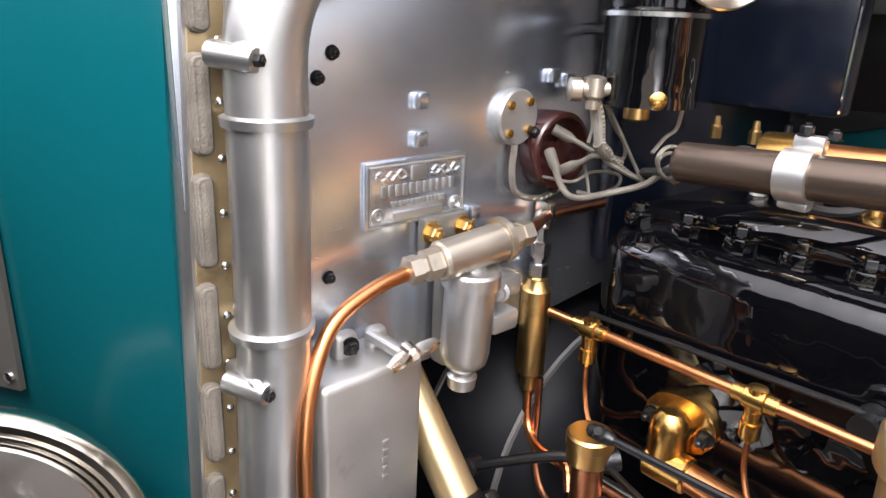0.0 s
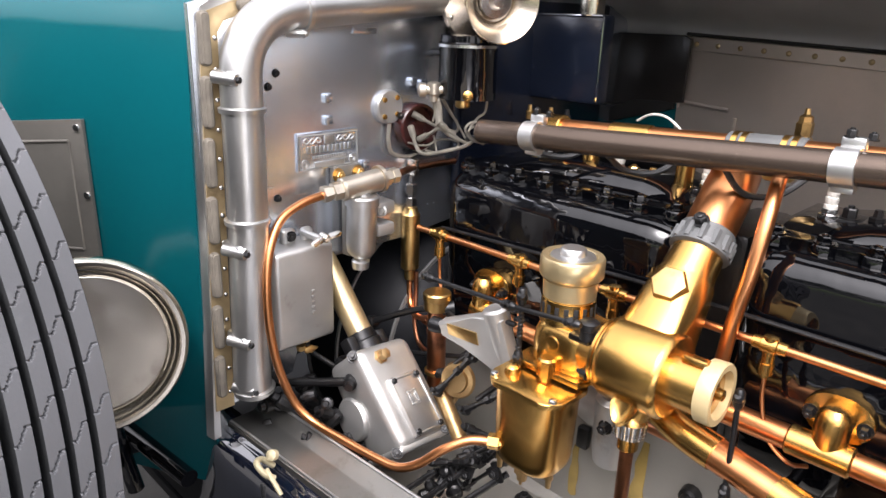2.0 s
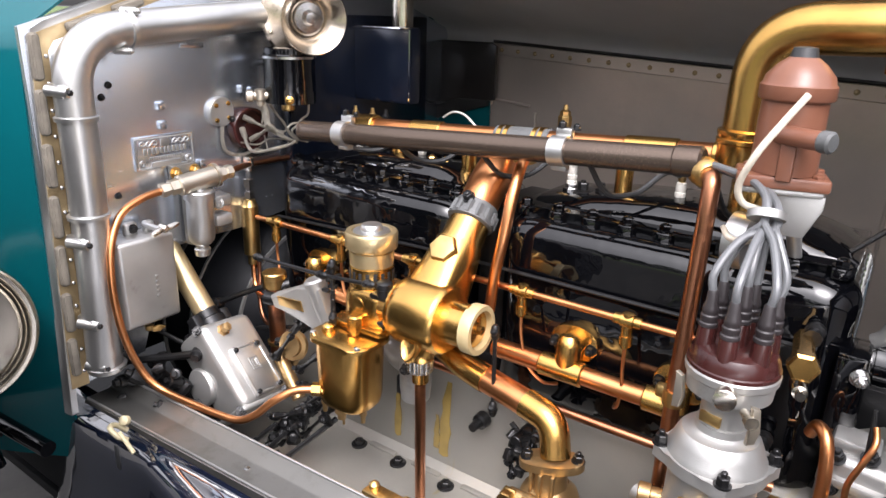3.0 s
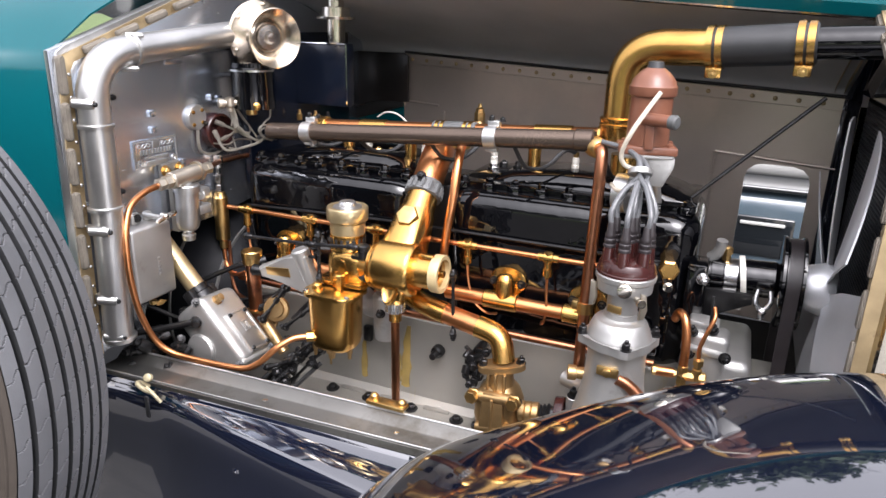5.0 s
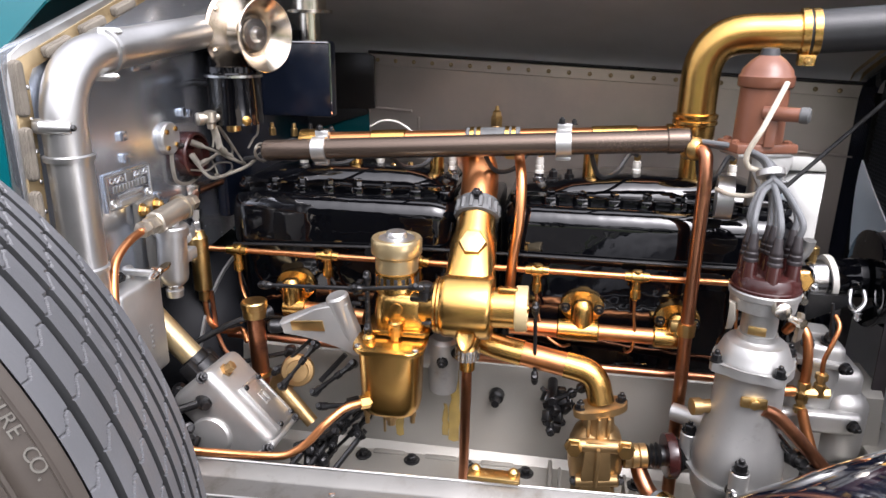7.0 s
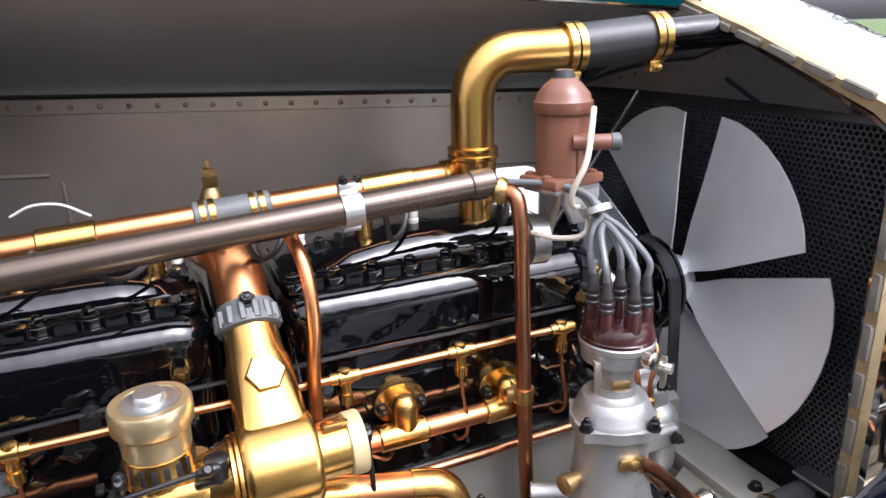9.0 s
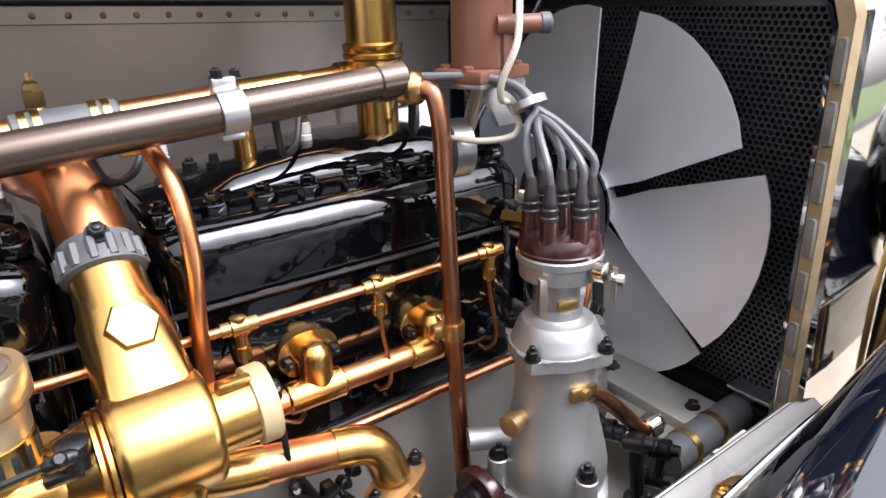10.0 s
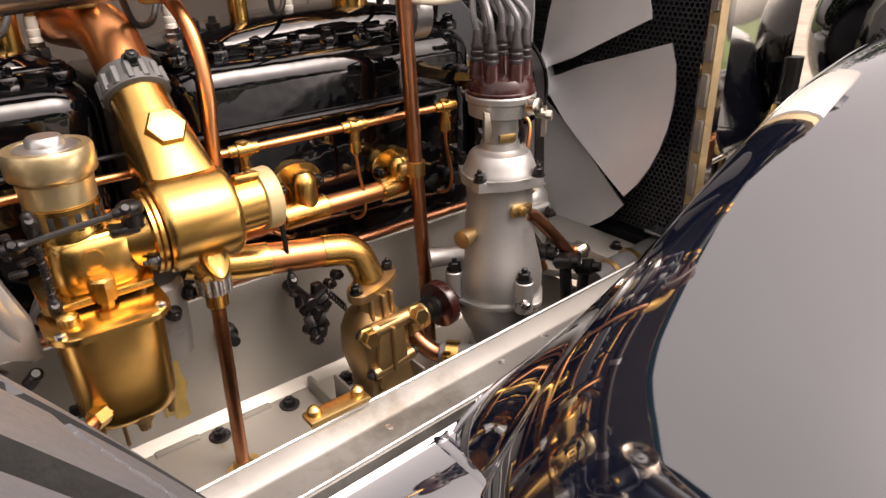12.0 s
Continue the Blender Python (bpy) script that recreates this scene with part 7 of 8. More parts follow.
for p, q, r in (((.222, -.260, .852), (.280, -.258, .902), .0030), ((.176, -.262, .858), (.226, -.256, .925), .0026), ((.198, -.285, .758), (.300, -.282, .858), .0030),
                ((.218, -.280, .752), (.302, -.276, .846), .0026), ((.240, -.272, .756), (.304, -.270, .830), .0026), ((.231, -.262, .832), (.296, -.268, .846), .0034), ((.210, -.300, .790), (.262, -.288, .812), .0026)):
    b = bm_()
    rod(b, p, q, r, 10)
    d = (vec(q) - vec(p)).normalized()
    for c, s in ((p, 1), (q, -1)):
        lathe(b, vec(c) - d * .004 * s, d * s, [(0, .0030), (.002, .0056), (.014, .0056), (.017, .0040), (.026, .0040), (.028, r)], 6)
        lathe(b, vec(c), (0, -.8, .6), [(-.008, .0030), (-.006, .0058), (.004, .0058), (.006, .0036), (.012, .0034)], 10)
    lathe(b, vec(p).lerp(vec(q), .55), d, [(0, r), (.001, .0052), (.010, .0052), (.011, r)], 6)
    part("rod", b, BLACK_IRON, fork)
for p, a in (((.268, -.276, .822), .3), ((.290, -.274, .806), 1.1), ((.236, -.288, .776), .7), ((.256, -.284, .790), 1.8), ((.306, -.270, .862), .2)):
    b = bm_()
    block(b, p, (.026, .006, .010), Matrix.Rotation(a, 3, 'Y'), bev=.002)
    nut(b, vec(p) + Vector((0, -.004, 0)), (0, -1, .3), .0050, .007)
    part("fork_end", b, BLACK_IRON, fork)
b = bm_()
lathe(b, (.190, -.236, .872), (.3, -1, .3), [(0, .022), (.004, .024), (.008, .022), (.009, .016), (.014, .015), (.015, 0)], 24)
part("bronze_cap", b, BRONZE, fork, "small bronze bearing cap")
bell = thing("flywheel_housing", "dark rounded flywheel housing behind the engine", "housing", (-.05, -.05, .7))
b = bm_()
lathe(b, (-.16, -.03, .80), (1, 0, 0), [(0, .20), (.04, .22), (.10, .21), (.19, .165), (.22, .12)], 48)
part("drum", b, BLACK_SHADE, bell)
b = bm_()
for x, r in ((-.128, .2215), (-.065, .2125), (.012, .176)):
    lathe(b, (x, -.03, .80), (1, 0, 0), [(0, r - .002), (.0, r + .0015), (.004, r + .0015), (.004, r - .002)], 48)
part("rim_line", b, ALU_CAST, bell, "thin bright rim lines")

# ---- oil filler ----
fill = thing("oil_filler", "copper oil filler tube with knurled brass cap", "oil filler", (.118, -.205, .84))
b = bm_()
lathe(b, (.1165, -.206, .936), (-.02, 0, 1), [(-.002, .012), (0, .0170), (.001, .0178), (.014, .0178), (.015, .0190), (.023, .0190), (.025, .0172), (.025, 0)], 32)
part("cap", b, BRASS_OLD, fill)
b = bm_()
rod(b, (.120, -.207, .80), (.1165, -.206, .940), .0128, 24)
part("tube", b, COPPER_DARK, fill)
b = bm_()
lathe(b, (.119, -.207, .842), (-.02, 0, 1), [(0, .0128), (0, .0160), (.005, .0160), (.005, .0128)], 24)
part("collar", b, BRASS_OLD, fill)
b = bm_()
block(b, (.155, -.215, .835), (.035, .012, .045), Matrix.Rotation(.5, 3, 'Y'), bev=.008, seg=3)
rod(b, (.165, -.245, .85), (.215, -.255, .80), .010, 12)
part("elbow", b, BRONZE, fill, "bronze elbow by the filler")

# ---- plugs, taps and leads on the heads ----
for k, x in enumerate((.135, .262, .378, .512, .655, .790)):
    p = thing("spark_plug", "white porcelain spark plug in the cylinder head", "spark plug", (x, -.028, 1.115), "spark plugs")
    z0_ = 1.128
    b = bm_()
    lathe(b, (x, -.028, z0_ - .012), (0, 0, 1), [(0, .011), (.010, .011), (.011, .008), (.016, .008)], 6)
    part("hexagon", b, STEEL, p)
    b = bm_()
    lathe(b, (x, -.028, z0_ + .002), (0, 0, 1), [(0, .0068), (.006, .0068), (.007, .0058), (.010, .0068), (.014, .0068), (.015, .0056), (.018, .0066), (.026, .006), (.027, .004)], 16)
    part("insulator", b, PORCELAIN, p)
    b = bm_()
    lathe(b, (x, -.028, z0_ + .028), (0, 0, 1), [(0, .003), (.003, .005), (.009, .005), (.010, .002), (.014, .0018)], 10)
    part("terminal_nut", b, BRASS_OLD, p)
    e = ta.lerp(tb, max(0.0, (x - .075 - ta.x) / (tb.x - ta.x)))
    b = bm_()
    pipe(b, [(x, -.028, z0_ + .036), (x - .014, -.052, z0_ + .042), (x - .035, -.085, z0_ + .020), (x - .06, -.115, z0_ + .022), tuple(e - Vector((0, 0, .008)))], .0034, 8)
    solo("plug_lead", b, HOSE, "black rubber lead from wiring tube to spark plug", "lead", "plug leads")
for k, x in enumerate((.172, .30, .545, .745)):
    b = bm_()
    block(b, (x, -.030, 1.122), (.045, .04, .012), bev=.004)
    nut(b, (x - .012, -.038, 1.127), (0, 0, 1), .007, .012)
    lathe(b, (x + .012, -.034, 1.127), (0, 0, 1), [(0, .008), (.006, .008), (.007, .005), (.014, .004)], 6)
    solo("valve_cap", b, BRASS_OLD if k % 2 else BLACK_IRON, "hexagon valve cap on the cylinder head", "valve cap", "valve caps")
tap = thing("priming_cock", "small brass priming cock above the heads", "cock", (.432, .03, 1.15))
b = bm_()
lathe(b, (.432, .105, 1.150), (0, 0, 1), [(0, .018), (.018, .016), (.030, .012), (.034, .009)], 20)
part("cone", b, BRONZE, tap)
b = bm_()
lathe(b, (.432, .105, 1.183), (0, 0, 1), [(0, .0095), (.003, .0105), (.016, .0105), (.018, .0085), (.024, .0080), (.027, .004), (.034, .003)], 6)
part("hexagon_cap", b, BRASS_OLD, tap)
b = bm_()
pipe(b, [(.21, .10, 1.175), (.235, .09, 1.187), (.265, .08, 1.187), (.295, .07, 1.172)], .0018, 8)
solo("white_wire", b, PORCELAIN, "thin white wire arching behind the manifold", "wire")
b = bm_()
pipe(b, [(.06, -.143, 1.025), (.3, -.1435, 1.034), (.42, -.1430, 1.036), (.6, -.1435, 1.036), (.82, -.143, 1.036)], .0026, 8)
solo("control_wire", b, BLACK_IRON, "thin black control wire along the block sides", "wire")

# ---- front of the engine ----
front = thing("timing_case", "cast aluminium timing case with brass oil unions", "timing case", (.93, -.1, .68))
b = bm_()
block(b, (.915, -.085, .80), (.10, .17, .22), bev=.015, seg=4)
part("case", b, ALU_CAST, front)
b = bm_()
block(b, (.897, -.155, .885), (.058, .05, .13), Matrix.Rotation(.08, 3, 'Y'), bev=.010, seg=3)
part("side_box", b, ALU_CAST, front, "cast aluminium side box")
b = bm_()
block(b, (.898, -.158, .925), (.066, .060, .010), Matrix.Rotation(.08, 3, 'Y'), bev=.003)
part("box_flange", b, ALU_CAST, front)
b = bm_()
block(b, (.892, -.150, .955), (.042, .036, .016), Matrix.Rotation(.08, 3, 'Y'), bev=.004)
part("box_lid", b, ALU_CAST, front)
b = bm_()
block(b, (.948, -.150, .822), (.060, .07, .115), bev=.028, seg=5)
part("rounded_end", b, ALU_CAST, front)
b = bm_()
block(b, (.905, -.186, .842), (.11, .020, .032), bev=.008, seg=3)
part("oil_rail", b, ALU_CAST, front)
for (x, y, z, ax) in ((.878, -.182, .918, (0, -1, .2)), (.926, -.186, .922, (.3, -1, .1)), (.878, -.18, .95, (0, -.5, 1)), (.905, -.172, .955, (0, -.5, 1)), (.945, -.198, .845, (.4, -1, 0))):
    b = bm_()
    nut(b, (x, y, z), ax, .0065, .010, dome=True)
    part("bolt", b, BLACK_IRON, front)
for p, a in (((.874, -.205, .878), (0, 0, 1)), ((.862, -.205, .893), (-1, -.1, 0)), ((.876, -.205, .893), (1, 0, .05)), ((.893, -.205, .892), (0, 0, 1)), ((.874, -.205, .892), (0, 0, -1))):
    b = bm_()
    lathe(b, p, a, [(-.004, .0055), (.004, .0075), (.014, .0075), (.015, .0055), (.020, .0055), (.021, .0080), (.029, .0080), (.031, .004)], 6)
    part("union_nut", b, BRASS_OLD, front, "brass union nut")
for pts, r_ in (([(.874, -.205, .905), (.873, -.203, .94), (.868, -.196, .972), (.858, -.182, .978), (.852, -.17, .962)], .0062),
                ([(.893, -.205, .918), (.892, -.205, .94), (.899, -.203, .965), (.905, -.197, .985), (.903, -.185, .995)], .0030),
                ([(.838, -.208, .893), (.85, -.207, .893), (.862, -.205, .893)], .0075),
                ([(.876, -.207, .868), (.882, -.215, .845), (.892, -.226, .815), (.905, -.235, .78)], .0070)):
    b = bm_()
    pipe(b, pts, r_, 12)
    part("oil_tube", b, COPPER, front, "bent copper oil tube")
b = bm_()
rod(b, (.903, -.187, .965), (.899, -.180, 1.010), .0042, 10, r2=.0018)
part("lock_pin", b, BLACK_IRON, front, "tapered black lock pin")
b = bm_()
pipe(b, [(.796, -.303, .9165), (.815, -.301, .906), (.848, -.300, .873), (.892, -.300, .826)], .0082, 14)
part("feed_tube", b, COPPER_DARK, front, "stout copper feed tube")
b = bm_()
lathe(b, (.888, -.300, .832), (1, 0, .1), [(0, .006), (.002, .0135), (.016, .0140), (.019, .011), (.024, .010), (.026, .005)], 20)
part("feed_union", b, NICKEL, front, "bright plated union")
for dz, r_ in ((-.012, .0032), (-.021, .0026)):
    b = bm_()
    pipe(b, [(.802, -.296, .905 + dz), (.822, -.292, .890 + dz), (.842, -.286, .866 + dz), (.856, -.270, .845 + dz)], r_, 10)
    part("thin_tube", b, STEEL, front, "thin steel tube")
b = bm_()
lathe(b, (.838, -.233, 1.056), (.12, -1, .1), [(-.09, .010), (-.012, .010), (-.010, .0140), (.002, .0140), (.004, .011)], 6)
part("pressure_plug", b, BRASS, front, "large brass hexagon plug")
b = bm_()
lathe(b, (.838, -.225, 1.032), (.2, -1, 0), [(-.07, .005), (.0, .005), (.001, .0068), (.010, .0068), (.011, .0045), (.018, .0045)], 14)
part("bright_nipple", b, NICKEL, front, "bright plated nipple")
b = bm_()
block(b, (.872, -.115, .985), (.030, .05, .11), bev=.006)
part("end_bracket", b, ENAMEL, front, "black bracket on the block's end")
for z in (1.02, .945):
    b = bm_()
    nut(b, (.880, -.142, z), (.3, -1, 0), .0068, .012, dome=True)
    part("bolt", b, STEEL, front)
b = bm_()
prism(b, [(0, 0), (.0, .055), (.075, .055), (.075, .040)], axes((.878, -.088, .935), (1, 0, 0), (0, 0, 1)), .008, .001)
part("gusset", b, BLACK_IRON, front, "black gusset plate")
lk = thing("front_control_link", "black ball-jointed control link in front of the tower", "linkage", (.87, -.30, .80))
for p, q in (((.845, -.285, .845), (.885, -.325, .825)), ((.862, -.31, .835), (.868, -.315, .76)), ((.885, -.325, .825), (.90, -.31, .77))):
    b = bm_()
    rod(b, p, q, .008, 10)
    for c in (p, q):
        lathe(b, c, (.4, -1, .2), [(-.014, .007), (-.010, .011), (.010, .011), (.012, .007), (.02, .006)], 12)
    part("link", b, BLACK_IRON, lk)
bh = thing("bottom_hose", "dark bottom radiator hose with two brass bands", "hose", (1.0, -.28, .74))
b = bm_()
rod(b, (.925, -.305, .778), (1.095, -.296, .776), .021, 22)
part("hose", b, HOSE_GREY, bh)
for s in (.19, .50):
    b = bm_()
    c = vec((.925, -.305, .778)).lerp(vec((1.095, -.296, .776)), s)
    lathe(b, c, (.17, .009, -.002), [(0, .021), (0, .0226), (.009, .0226), (.009, .021)], 24)
    part("band", b, BRASS_OLD, bh, "brass hose band")
xm = thing("cross_member", "pale metal cross member under the fan", "cross member", (1.0, -.15, .76))
b = bm_()
block(b, (.985, -.235, .77), (.12, .10, .012), Matrix.Rotation(.5, 3, 'Z'), bev=.003)
part("gusset", b, ALU_CASE, xm)
b = bm_()
block(b, (1.02, -.12, .775), (.07, .36, .03), bev=.006)
part("beam", b, ALU_CASE, xm)
for y_ in (-.27, -.10, .03):
    b = bm_()
    nut(b, (1.02, y_, .790), (0, 0, 1), .007, .009)
    part("bolt", b, BLACK_IRON, xm)

# ---- fittings on the sill ----
b = bm_()
block(b, (.487, -.378, .836), (.062, .020, .006), bev=.002)
bp = thing("sill_brass_plate", "small brass bracket screwed on the sill's edge", "bracket", (.487, -.378, .83))
part("plate", b, BRASS_OLD, bp)
for x in (.465, .510):
    b = bm_()
    lathe(b, (x, -.376, .838), (0, 0, 1), [(0, .0065), (.006, .006), (.009, .003), (.010, 0)], 12)
    part("screw", b, BRASS_OLD, bp)
b = bm_()
prism(b, oval(.026, .010, 28), axes((.890, -.402, .8222), (1, .05, .013), (0, 1, 0)), .002, .0006)
ct = thing("sill_catch_plate", "oval brass catch plate let into the sill", "catch", (.890, -.402, .822))
part("plate", b, BRASS_OLD, ct)
b = bm_()
lathe(b, (.882, -.402, .8240), (0, 0, 1), [(0, .009), (.003, .009), (.004, .006), (.001, .005), (.001, 0)], 20)
part("socket", b, BRASS, ct)
latch = thing("bonnet_catch", "buff webbing bonnet loop with black leather strap at the sill", "catch", (.12, -.475, .80))
b = bm_()
pipe(b, [(.106, -.458, .808), (.101, -.470, .820), (.110, -.482, .825), (.122, -.480, .817), (.126, -.470, .808)], .0036, 12)
part("hook", b, LOOP, latch)
b = bm_()
lathe(b, (.110, -.461, .826), (.3, -.8, .5), [(-.005, .004), (-.003, .0065), (.004, .0065), (.006, .003)], 14)
part("stud", b, LOOP, latch)
b = bm_()
rod(b, (.120, -.476, .820), (.146, -.474, .799), .0028, 10)
part("lever", b, LOOP, latch)
b = bm_()
block(b, (.132, -.488, .795), (.007, .004, .036), bev=.0015)
part("strap", b, HOSE, latch, "black leather strap")

# ---- spare wheel ----
WC, WA = vec((-.0471, -.851, .977)), vec((math.sin(-.258), math.cos(-.258), -.1188)).normalized()
RT = .386
wheel = thing("spare_wheel", "spare wheel with ribbed zigzag tread beside the scuttle", "spare wheel", WC - Vector((0, 0, RT)))
wu = (Vector((0, 0, 1)) - WA * WA.z).normalized()
wv = WA.cross(wu)
NA = 2100
hs_ = np.arange(-.0580, .0716, .0011)
grooves = [(-.0405, .0024), (-.0175, .0024), (.0045, .0024), (.0215, .0022), (.0380, .0022), (.0545, .0019)]
edges_ = [-.0580] + [g for g, _ in grooves] + [.0716]
th = np.arange(NA) * 2 * math.pi / NA
radius, crown = np.zeros((len(hs_), NA)), np.zeros(len(hs_))
for i, h in enumerate(hs_):
    r = RT - (.004 if h > 0 else .015) * (abs(h + .003) / .076) ** 2.4
    crown[i] = r
    rib = next(k for k in range(7) if edges_[k] <= h + 1e-9 and (h <= edges_[k + 1] or k == 6))
    s = (h - edges_[rib]) / (edges_[rib + 1] - edges_[rib])
    jog = .0095 * min(1.0, max(0.0, (s - .34) / .32)) - .004
    ph = (th * RT + rib * .0117 + jog) % (2 * math.pi * RT / 72)
    row = np.full(NA, r)
    if .28 < s < .74:
        row -= np.where(ph < .0017, .0020, 0)
    elif .06 < s < .94:
        row -= np.where(ph < .0012, .0010, 0)
    for g, w in grooves:
        if abs(h - g) < w:
            row[:] = r - .019
    radius[i] = row
cu_ = np.outer(np.cos(th), np.array(wu)) + np.outer(np.sin(th), np.array(wv))
base_ = WC - WORLD_AT[wheel.name]
vv = (np.array(base_)[None, None, :] + hs_[:, None, None] * np.array(WA)[None, None, :] + radius[:, :, None] * cu_[None, :, :]).reshape(-1, 3)
ii, jj = np.meshgrid(np.arange(len(hs_) - 1), np.arange(NA), indexing="ij")
j2 = (jj + 1) % NA
ff = np.stack([ii * NA + jj, ii * NA + j2, (ii + 1) * NA + j2, (ii + 1) * NA + jj], -1).reshape(-1, 4)
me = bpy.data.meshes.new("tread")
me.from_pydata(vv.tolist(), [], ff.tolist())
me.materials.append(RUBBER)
me.materials.append(HOSE)                  # black grooves and sipes: unworn rubber, with their shade put into the colour
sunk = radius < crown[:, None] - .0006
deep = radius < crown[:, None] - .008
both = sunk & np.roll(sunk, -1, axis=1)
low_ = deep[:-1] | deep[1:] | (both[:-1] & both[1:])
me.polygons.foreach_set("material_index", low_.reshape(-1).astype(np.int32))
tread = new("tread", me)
tread.parent = wheel
tagged(tread, "grey rubber tread with grooves and zigzag sipes")
WORLD_AT[tread.name] = WORLD_AT[wheel.name]
b = bm_()
prof = [(.0714, RT - .0045), (.080, RT - .022), (.088, RT - .06), (.080, RT - .10), (.060, RT - .12), (-.030, RT - .12)]
prof += [(-.046, RT - .112), (-.061, RT - .085), (-.0672, RT - .055), (-.0656, RT - .052), (-.0678, RT - .049), (-.0672, RT - .037), (-.0656, RT - .0362), (-.0668, RT - .0350), (-.0655, RT - .0262), (-.0642, RT - .0256), (-.0625, RT - .0135), (-.0612, RT - .0125), (-.0600, RT - .0100), (-.0580, RT - .0082)]
lathe(b, WC, WA, prof, 160)
for f in [f for f in b.faces if len(f.verts) > 4]:        # an open ring: the wheel's disc shows inside it
    b.faces.remove(f)
part("sidewall", b, SIDEWALL, wheel, "brownish rubber sidewall with moulded ribs", sharp=1.2)
for h_, r_, w_ in ((-.0622, RT - .0145, .0016), (-.0668, RT - .0360, .0022), (-.0675, RT - .0500, .0017)):
    b = bm_()
    line = [(.002, 1), (-.0006, .8), (-.0018, .2), (-.0018, -.2), (-.0006, -.8), (.002, -1)]
    rows = []
    for k in range(161):
        out_ = wu * math.cos(2 * math.pi * k / 160) + wv * math.sin(2 * math.pi * k / 160)
        rows.append([WC + WA * (h_ + dh) + out_ * (r_ + w_ * u) for dh, u in line])
    loft(b, rows, close=True)
    part("sidewall_rib", b, SIDEWALL, wheel)
b = bm_()
lathe(b, WC, WA, [(-.040, RT - .118), (-.048, RT - .112), (-.052, RT - .118), (-.044, RT - .13), (-.030, RT - .15), (-.036, RT - .20), (-.05, RT - .27), (-.055, .06), (-.09, .055), (-.095, .02), (-.095, 0)], 80)
part("disc", b, VENT, wheel, "dull painted wheel disc")
b = bm_()
a_ = radians(-62)
dd = wu * math.cos(a_) + wv * math.sin(a_)
block(b, WC + dd * (RT - .145) - WA * .038, (.012, .004, .014), bev=.001)
part("valve_tag", b, BRASS_OLD, wheel, "small yellowed tag")
b = bm_()
pipe(b, [tuple(WC + WA * .02), (-.10, -.74, .86), (-.15, -.60, .76), (-.15, -.45, .74)], .022, 14)
part("carrier_arm", b, BLACK_SHADE, wheel, "black wheel carrier arm")
# the readable words moulded on the sidewall
LETTER_A0, LETTER_STEP, LETTER_SIGN = 60.2, 1.08, 1
for k, ch in enumerate("TIRE CO."):
    if ch == " ":
        continue
    cv = bpy.data.curves.new("letter", 'FONT')
    cv.body, cv.size, cv.extrude, cv.align_x = ch, .0115, .0008, 'CENTER'
    tmp = bpy.data.objects.new("letter", cv)
    lm = bpy.data.meshes.new_from_object(tmp)
    bpy.data.objects.remove(tmp)
    bb = bmesh.new()
    bb.from_mesh(lm)
    bpy.data.meshes.remove(lm)
    a = radians(LETTER_A0 + k * LETTER_STEP)
    radial = wu * math.cos(a) + wv * math.sin(a)
    tang = (-wu * math.sin(a) + wv * math.cos(a)) * LETTER_SIGN
    up_ = (radial + WA * .22).normalized()
    mt = Matrix((tang, up_, tang.cross(up_))).transposed().to_4x4()
    mt.translation = WC + radial * (RT - .0225) - WA * .0646
    bmesh.ops.transform(bb, matrix=mt, verts=bb.verts)
    part("letter", bb, VENT, wheel, "moulded letter")

# ---- side lamp ----
lamp = thing("side_lamp", "round plated lamp with rimmed glass beside the scuttle", "lamp", (-.02, -.58, .86))
LC, LA = vec((-.0165, -.5975, .963)), vec((.93, -.34, .12)).normalized()
b = bm_()
lathe(b, LC - LA * .085, LA, [(0, .0), (.004, .03), (.03, .07), (.06, .088), (.078, .093), (.082, .097), (.088, .099), (.094, .098), (.099, .0945), (.0985, .0905), (.0950, .0890), (.0965, .0872), (.0955, .0850), (.0925, .0838), (.0940, .0822), (.0930, .0800), (.0900, .0785), (.0910, .0768), (.0880, .0772), (.0700, .0775), (.0500, .0720), (.0250, .0500), (.0120, .0)], 64)
part("shell", b, NICKEL, lamp)
b = bm_()
lathe(b, LC - LA * .010, LA, [(-.030, .0), (-.029, .02), (-.0235, .042), (-.013, .062), (.003, .0760), (.001, .0770), (-.016, .063), (-.027, .043), (-.033, .02), (-.034, .0)], 56)
part("reflector", b, SILVERED, lamp, "silvered reflector dish")
b = bm_()
lathe(b, LC + LA * .003, LA, [(0, .0760), (.002, .073), (.005, .05), (.007, .0)], 56)
gl = part("glass", b, bpy.data.materials.new("lamp_glass"), lamp, "clear convex glass")
gm = gl.data.materials[0]
gm.use_nodes = True
gp = gm.node_tree.nodes["Principled BSDF"]
gp.inputs["Transmission Weight"].default_value, gp.inputs["Roughness"].default_value, gp.inputs["IOR"].default_value = 1.0, .06, 1.3
gn = gm.node_tree.nodes.new("ShaderNodeTexNoise")
gn.inputs["Scale"].default_value = 30
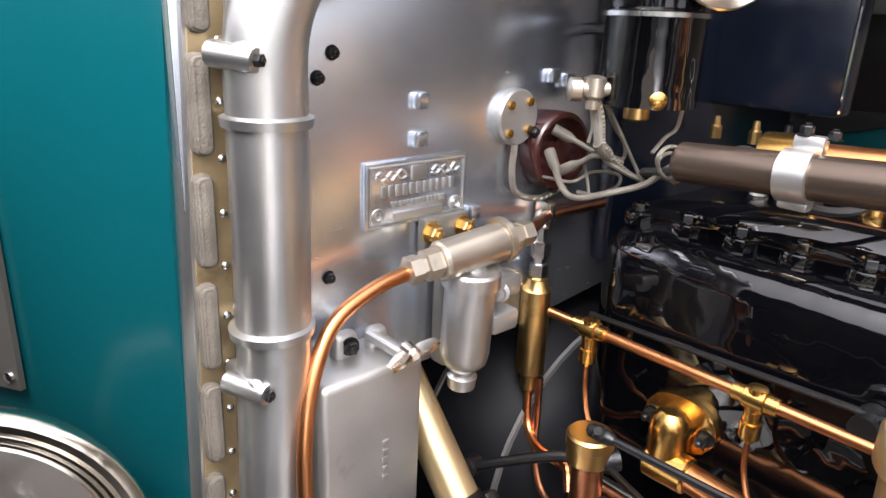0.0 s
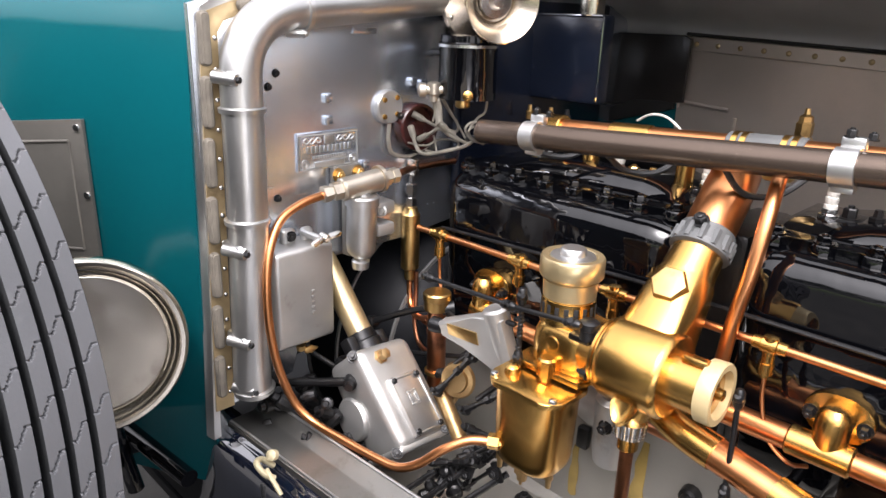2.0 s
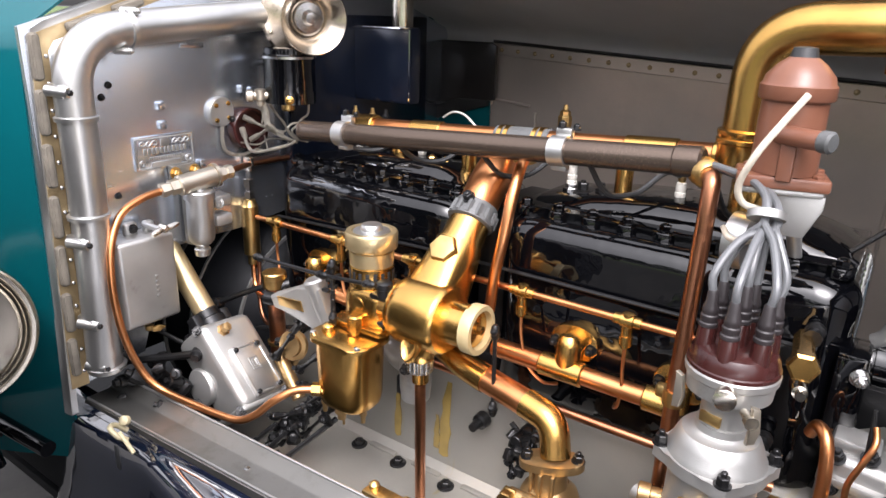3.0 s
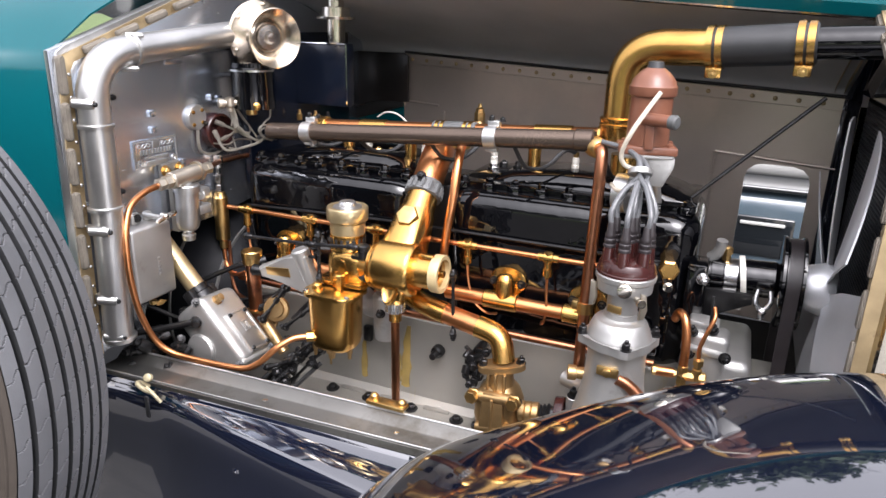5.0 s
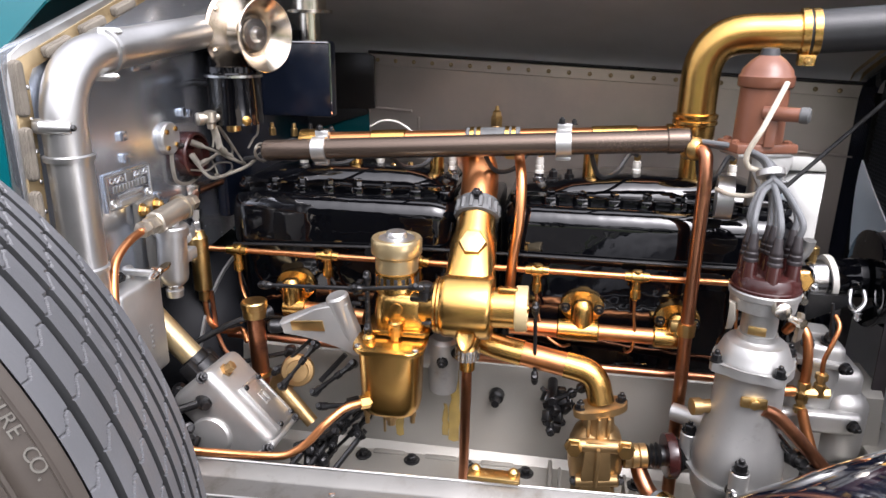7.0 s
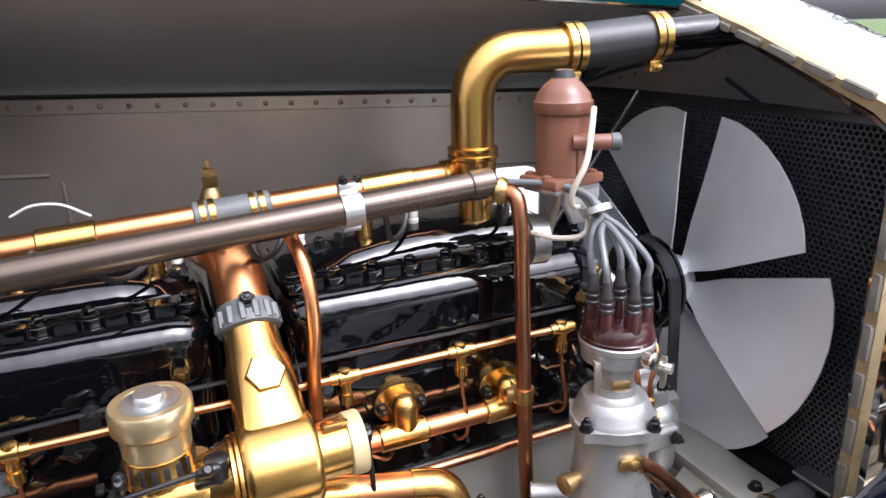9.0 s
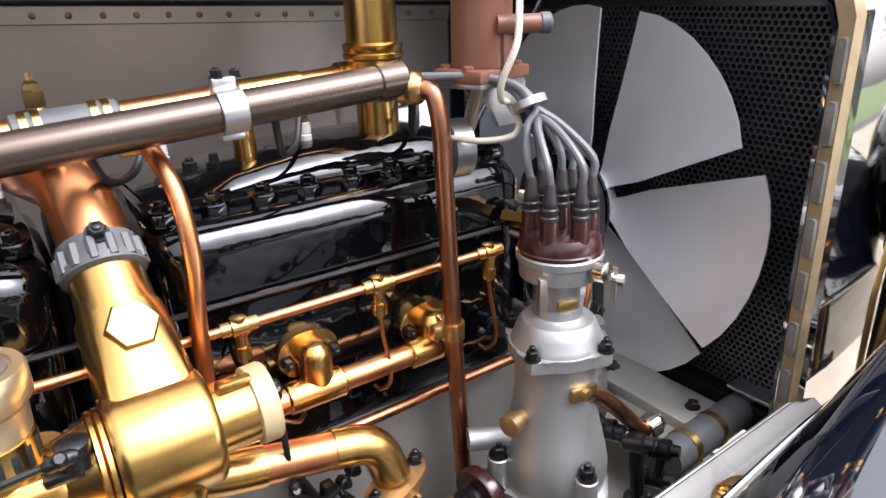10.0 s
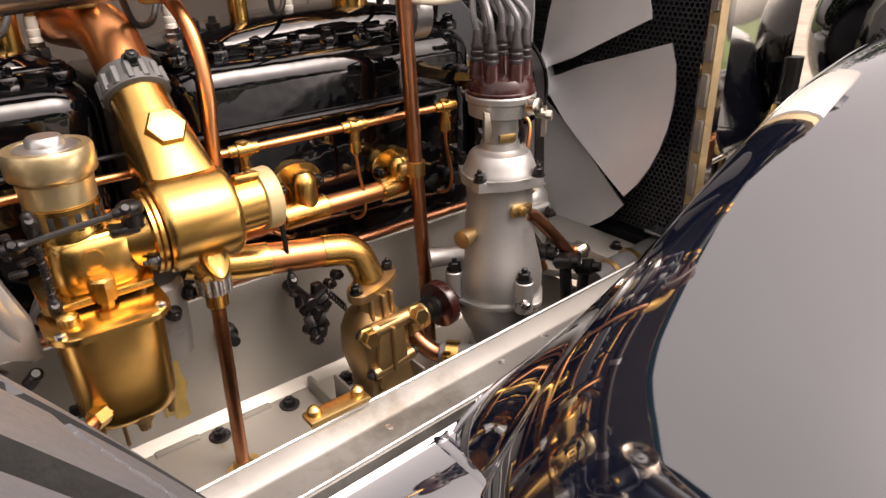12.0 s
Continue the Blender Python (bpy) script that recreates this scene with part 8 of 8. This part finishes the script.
gr_ = gm.node_tree.nodes.new("ShaderNodeMapRange")
gr_.inputs["To Min"].default_value, gr_.inputs["To Max"].default_value = .02, .16
gm.node_tree.links.new(gn.outputs["Fac"], gr_.inputs["Value"])
gm.node_tree.links.new(gr_.outputs[0], gp.inputs["Roughness"])
gl.visible_shadow = False
_, lu, lv = frame_of(LA)
for a in (-40, 95):
    b = bm_()
    c = LC + LA * .004 + (lu * math.cos(radians(a)) + lv * math.sin(radians(a))) * .099
    block(b, c, (.012, .010, .012), bev=.003)
    nut(b, c + Vector((.005, 0, 0)), (1, -.4, 0), .004, .006)
    part("clip", b, NICKEL, lamp, "small plated rim clip")
b = bm_()
rod(b, LC - LA * .05 - Vector((0, 0, .08)), (-.05, -.56, .74), .010, 12)
rod(b, (-.12, -.55, .80), (.04, -.53, .79), .011, 12)
rod(b, (-.12, -.62, .77), (.01, -.60, .765), .013, 12)
part("bracket", b, ENAMEL, lamp, "black lamp bracket")

# ---- headlamp and stay past the radiator ----
hl = thing("headlamp", "large black headlamp shell on its bracket by the radiator", "headlamp", (1.42, -.40, .9))
b = bm_()
lathe(b, (1.34, -.425, 1.055), (1, -.02, .02), [(0, 0), (.004, .05), (.04, .10), (.10, .135), (.17, .148), (.20, .150), (.205, .155), (.225, .155), (.23, .148)], 48)
part("shell", b, ENAMEL, hl)
b = bm_()
pipe(b, [(1.245, -.375, .99), (1.30, -.40, .965), (1.40, -.42, .93), (1.46, -.425, .90)], .013, 14)
part("cross_bar", b, ENAMEL, hl)
b = bm_()
rod(b, (1.247, -.372, 1.05), (1.247, -.372, .955), .012, 14)
rod(b, (1.247, -.372, .955), (1.24, -.372, .80), .009, 12)
lathe(b, (1.247, -.372, .965), (0, 0, 1), [(0, .010), (.003, .018), (.022, .018), (.025, .010)], 8)
part("post", b, BLACK_IRON, hl)
b = bm_()
pipe(b, [(1.236, -.383, .985), (1.225, -.386, .93), (1.218, -.384, .87), (1.216, -.382, .80)], .006, 10)
part("conduit", b, BRASS_OLD, hl, "brass cable conduit")
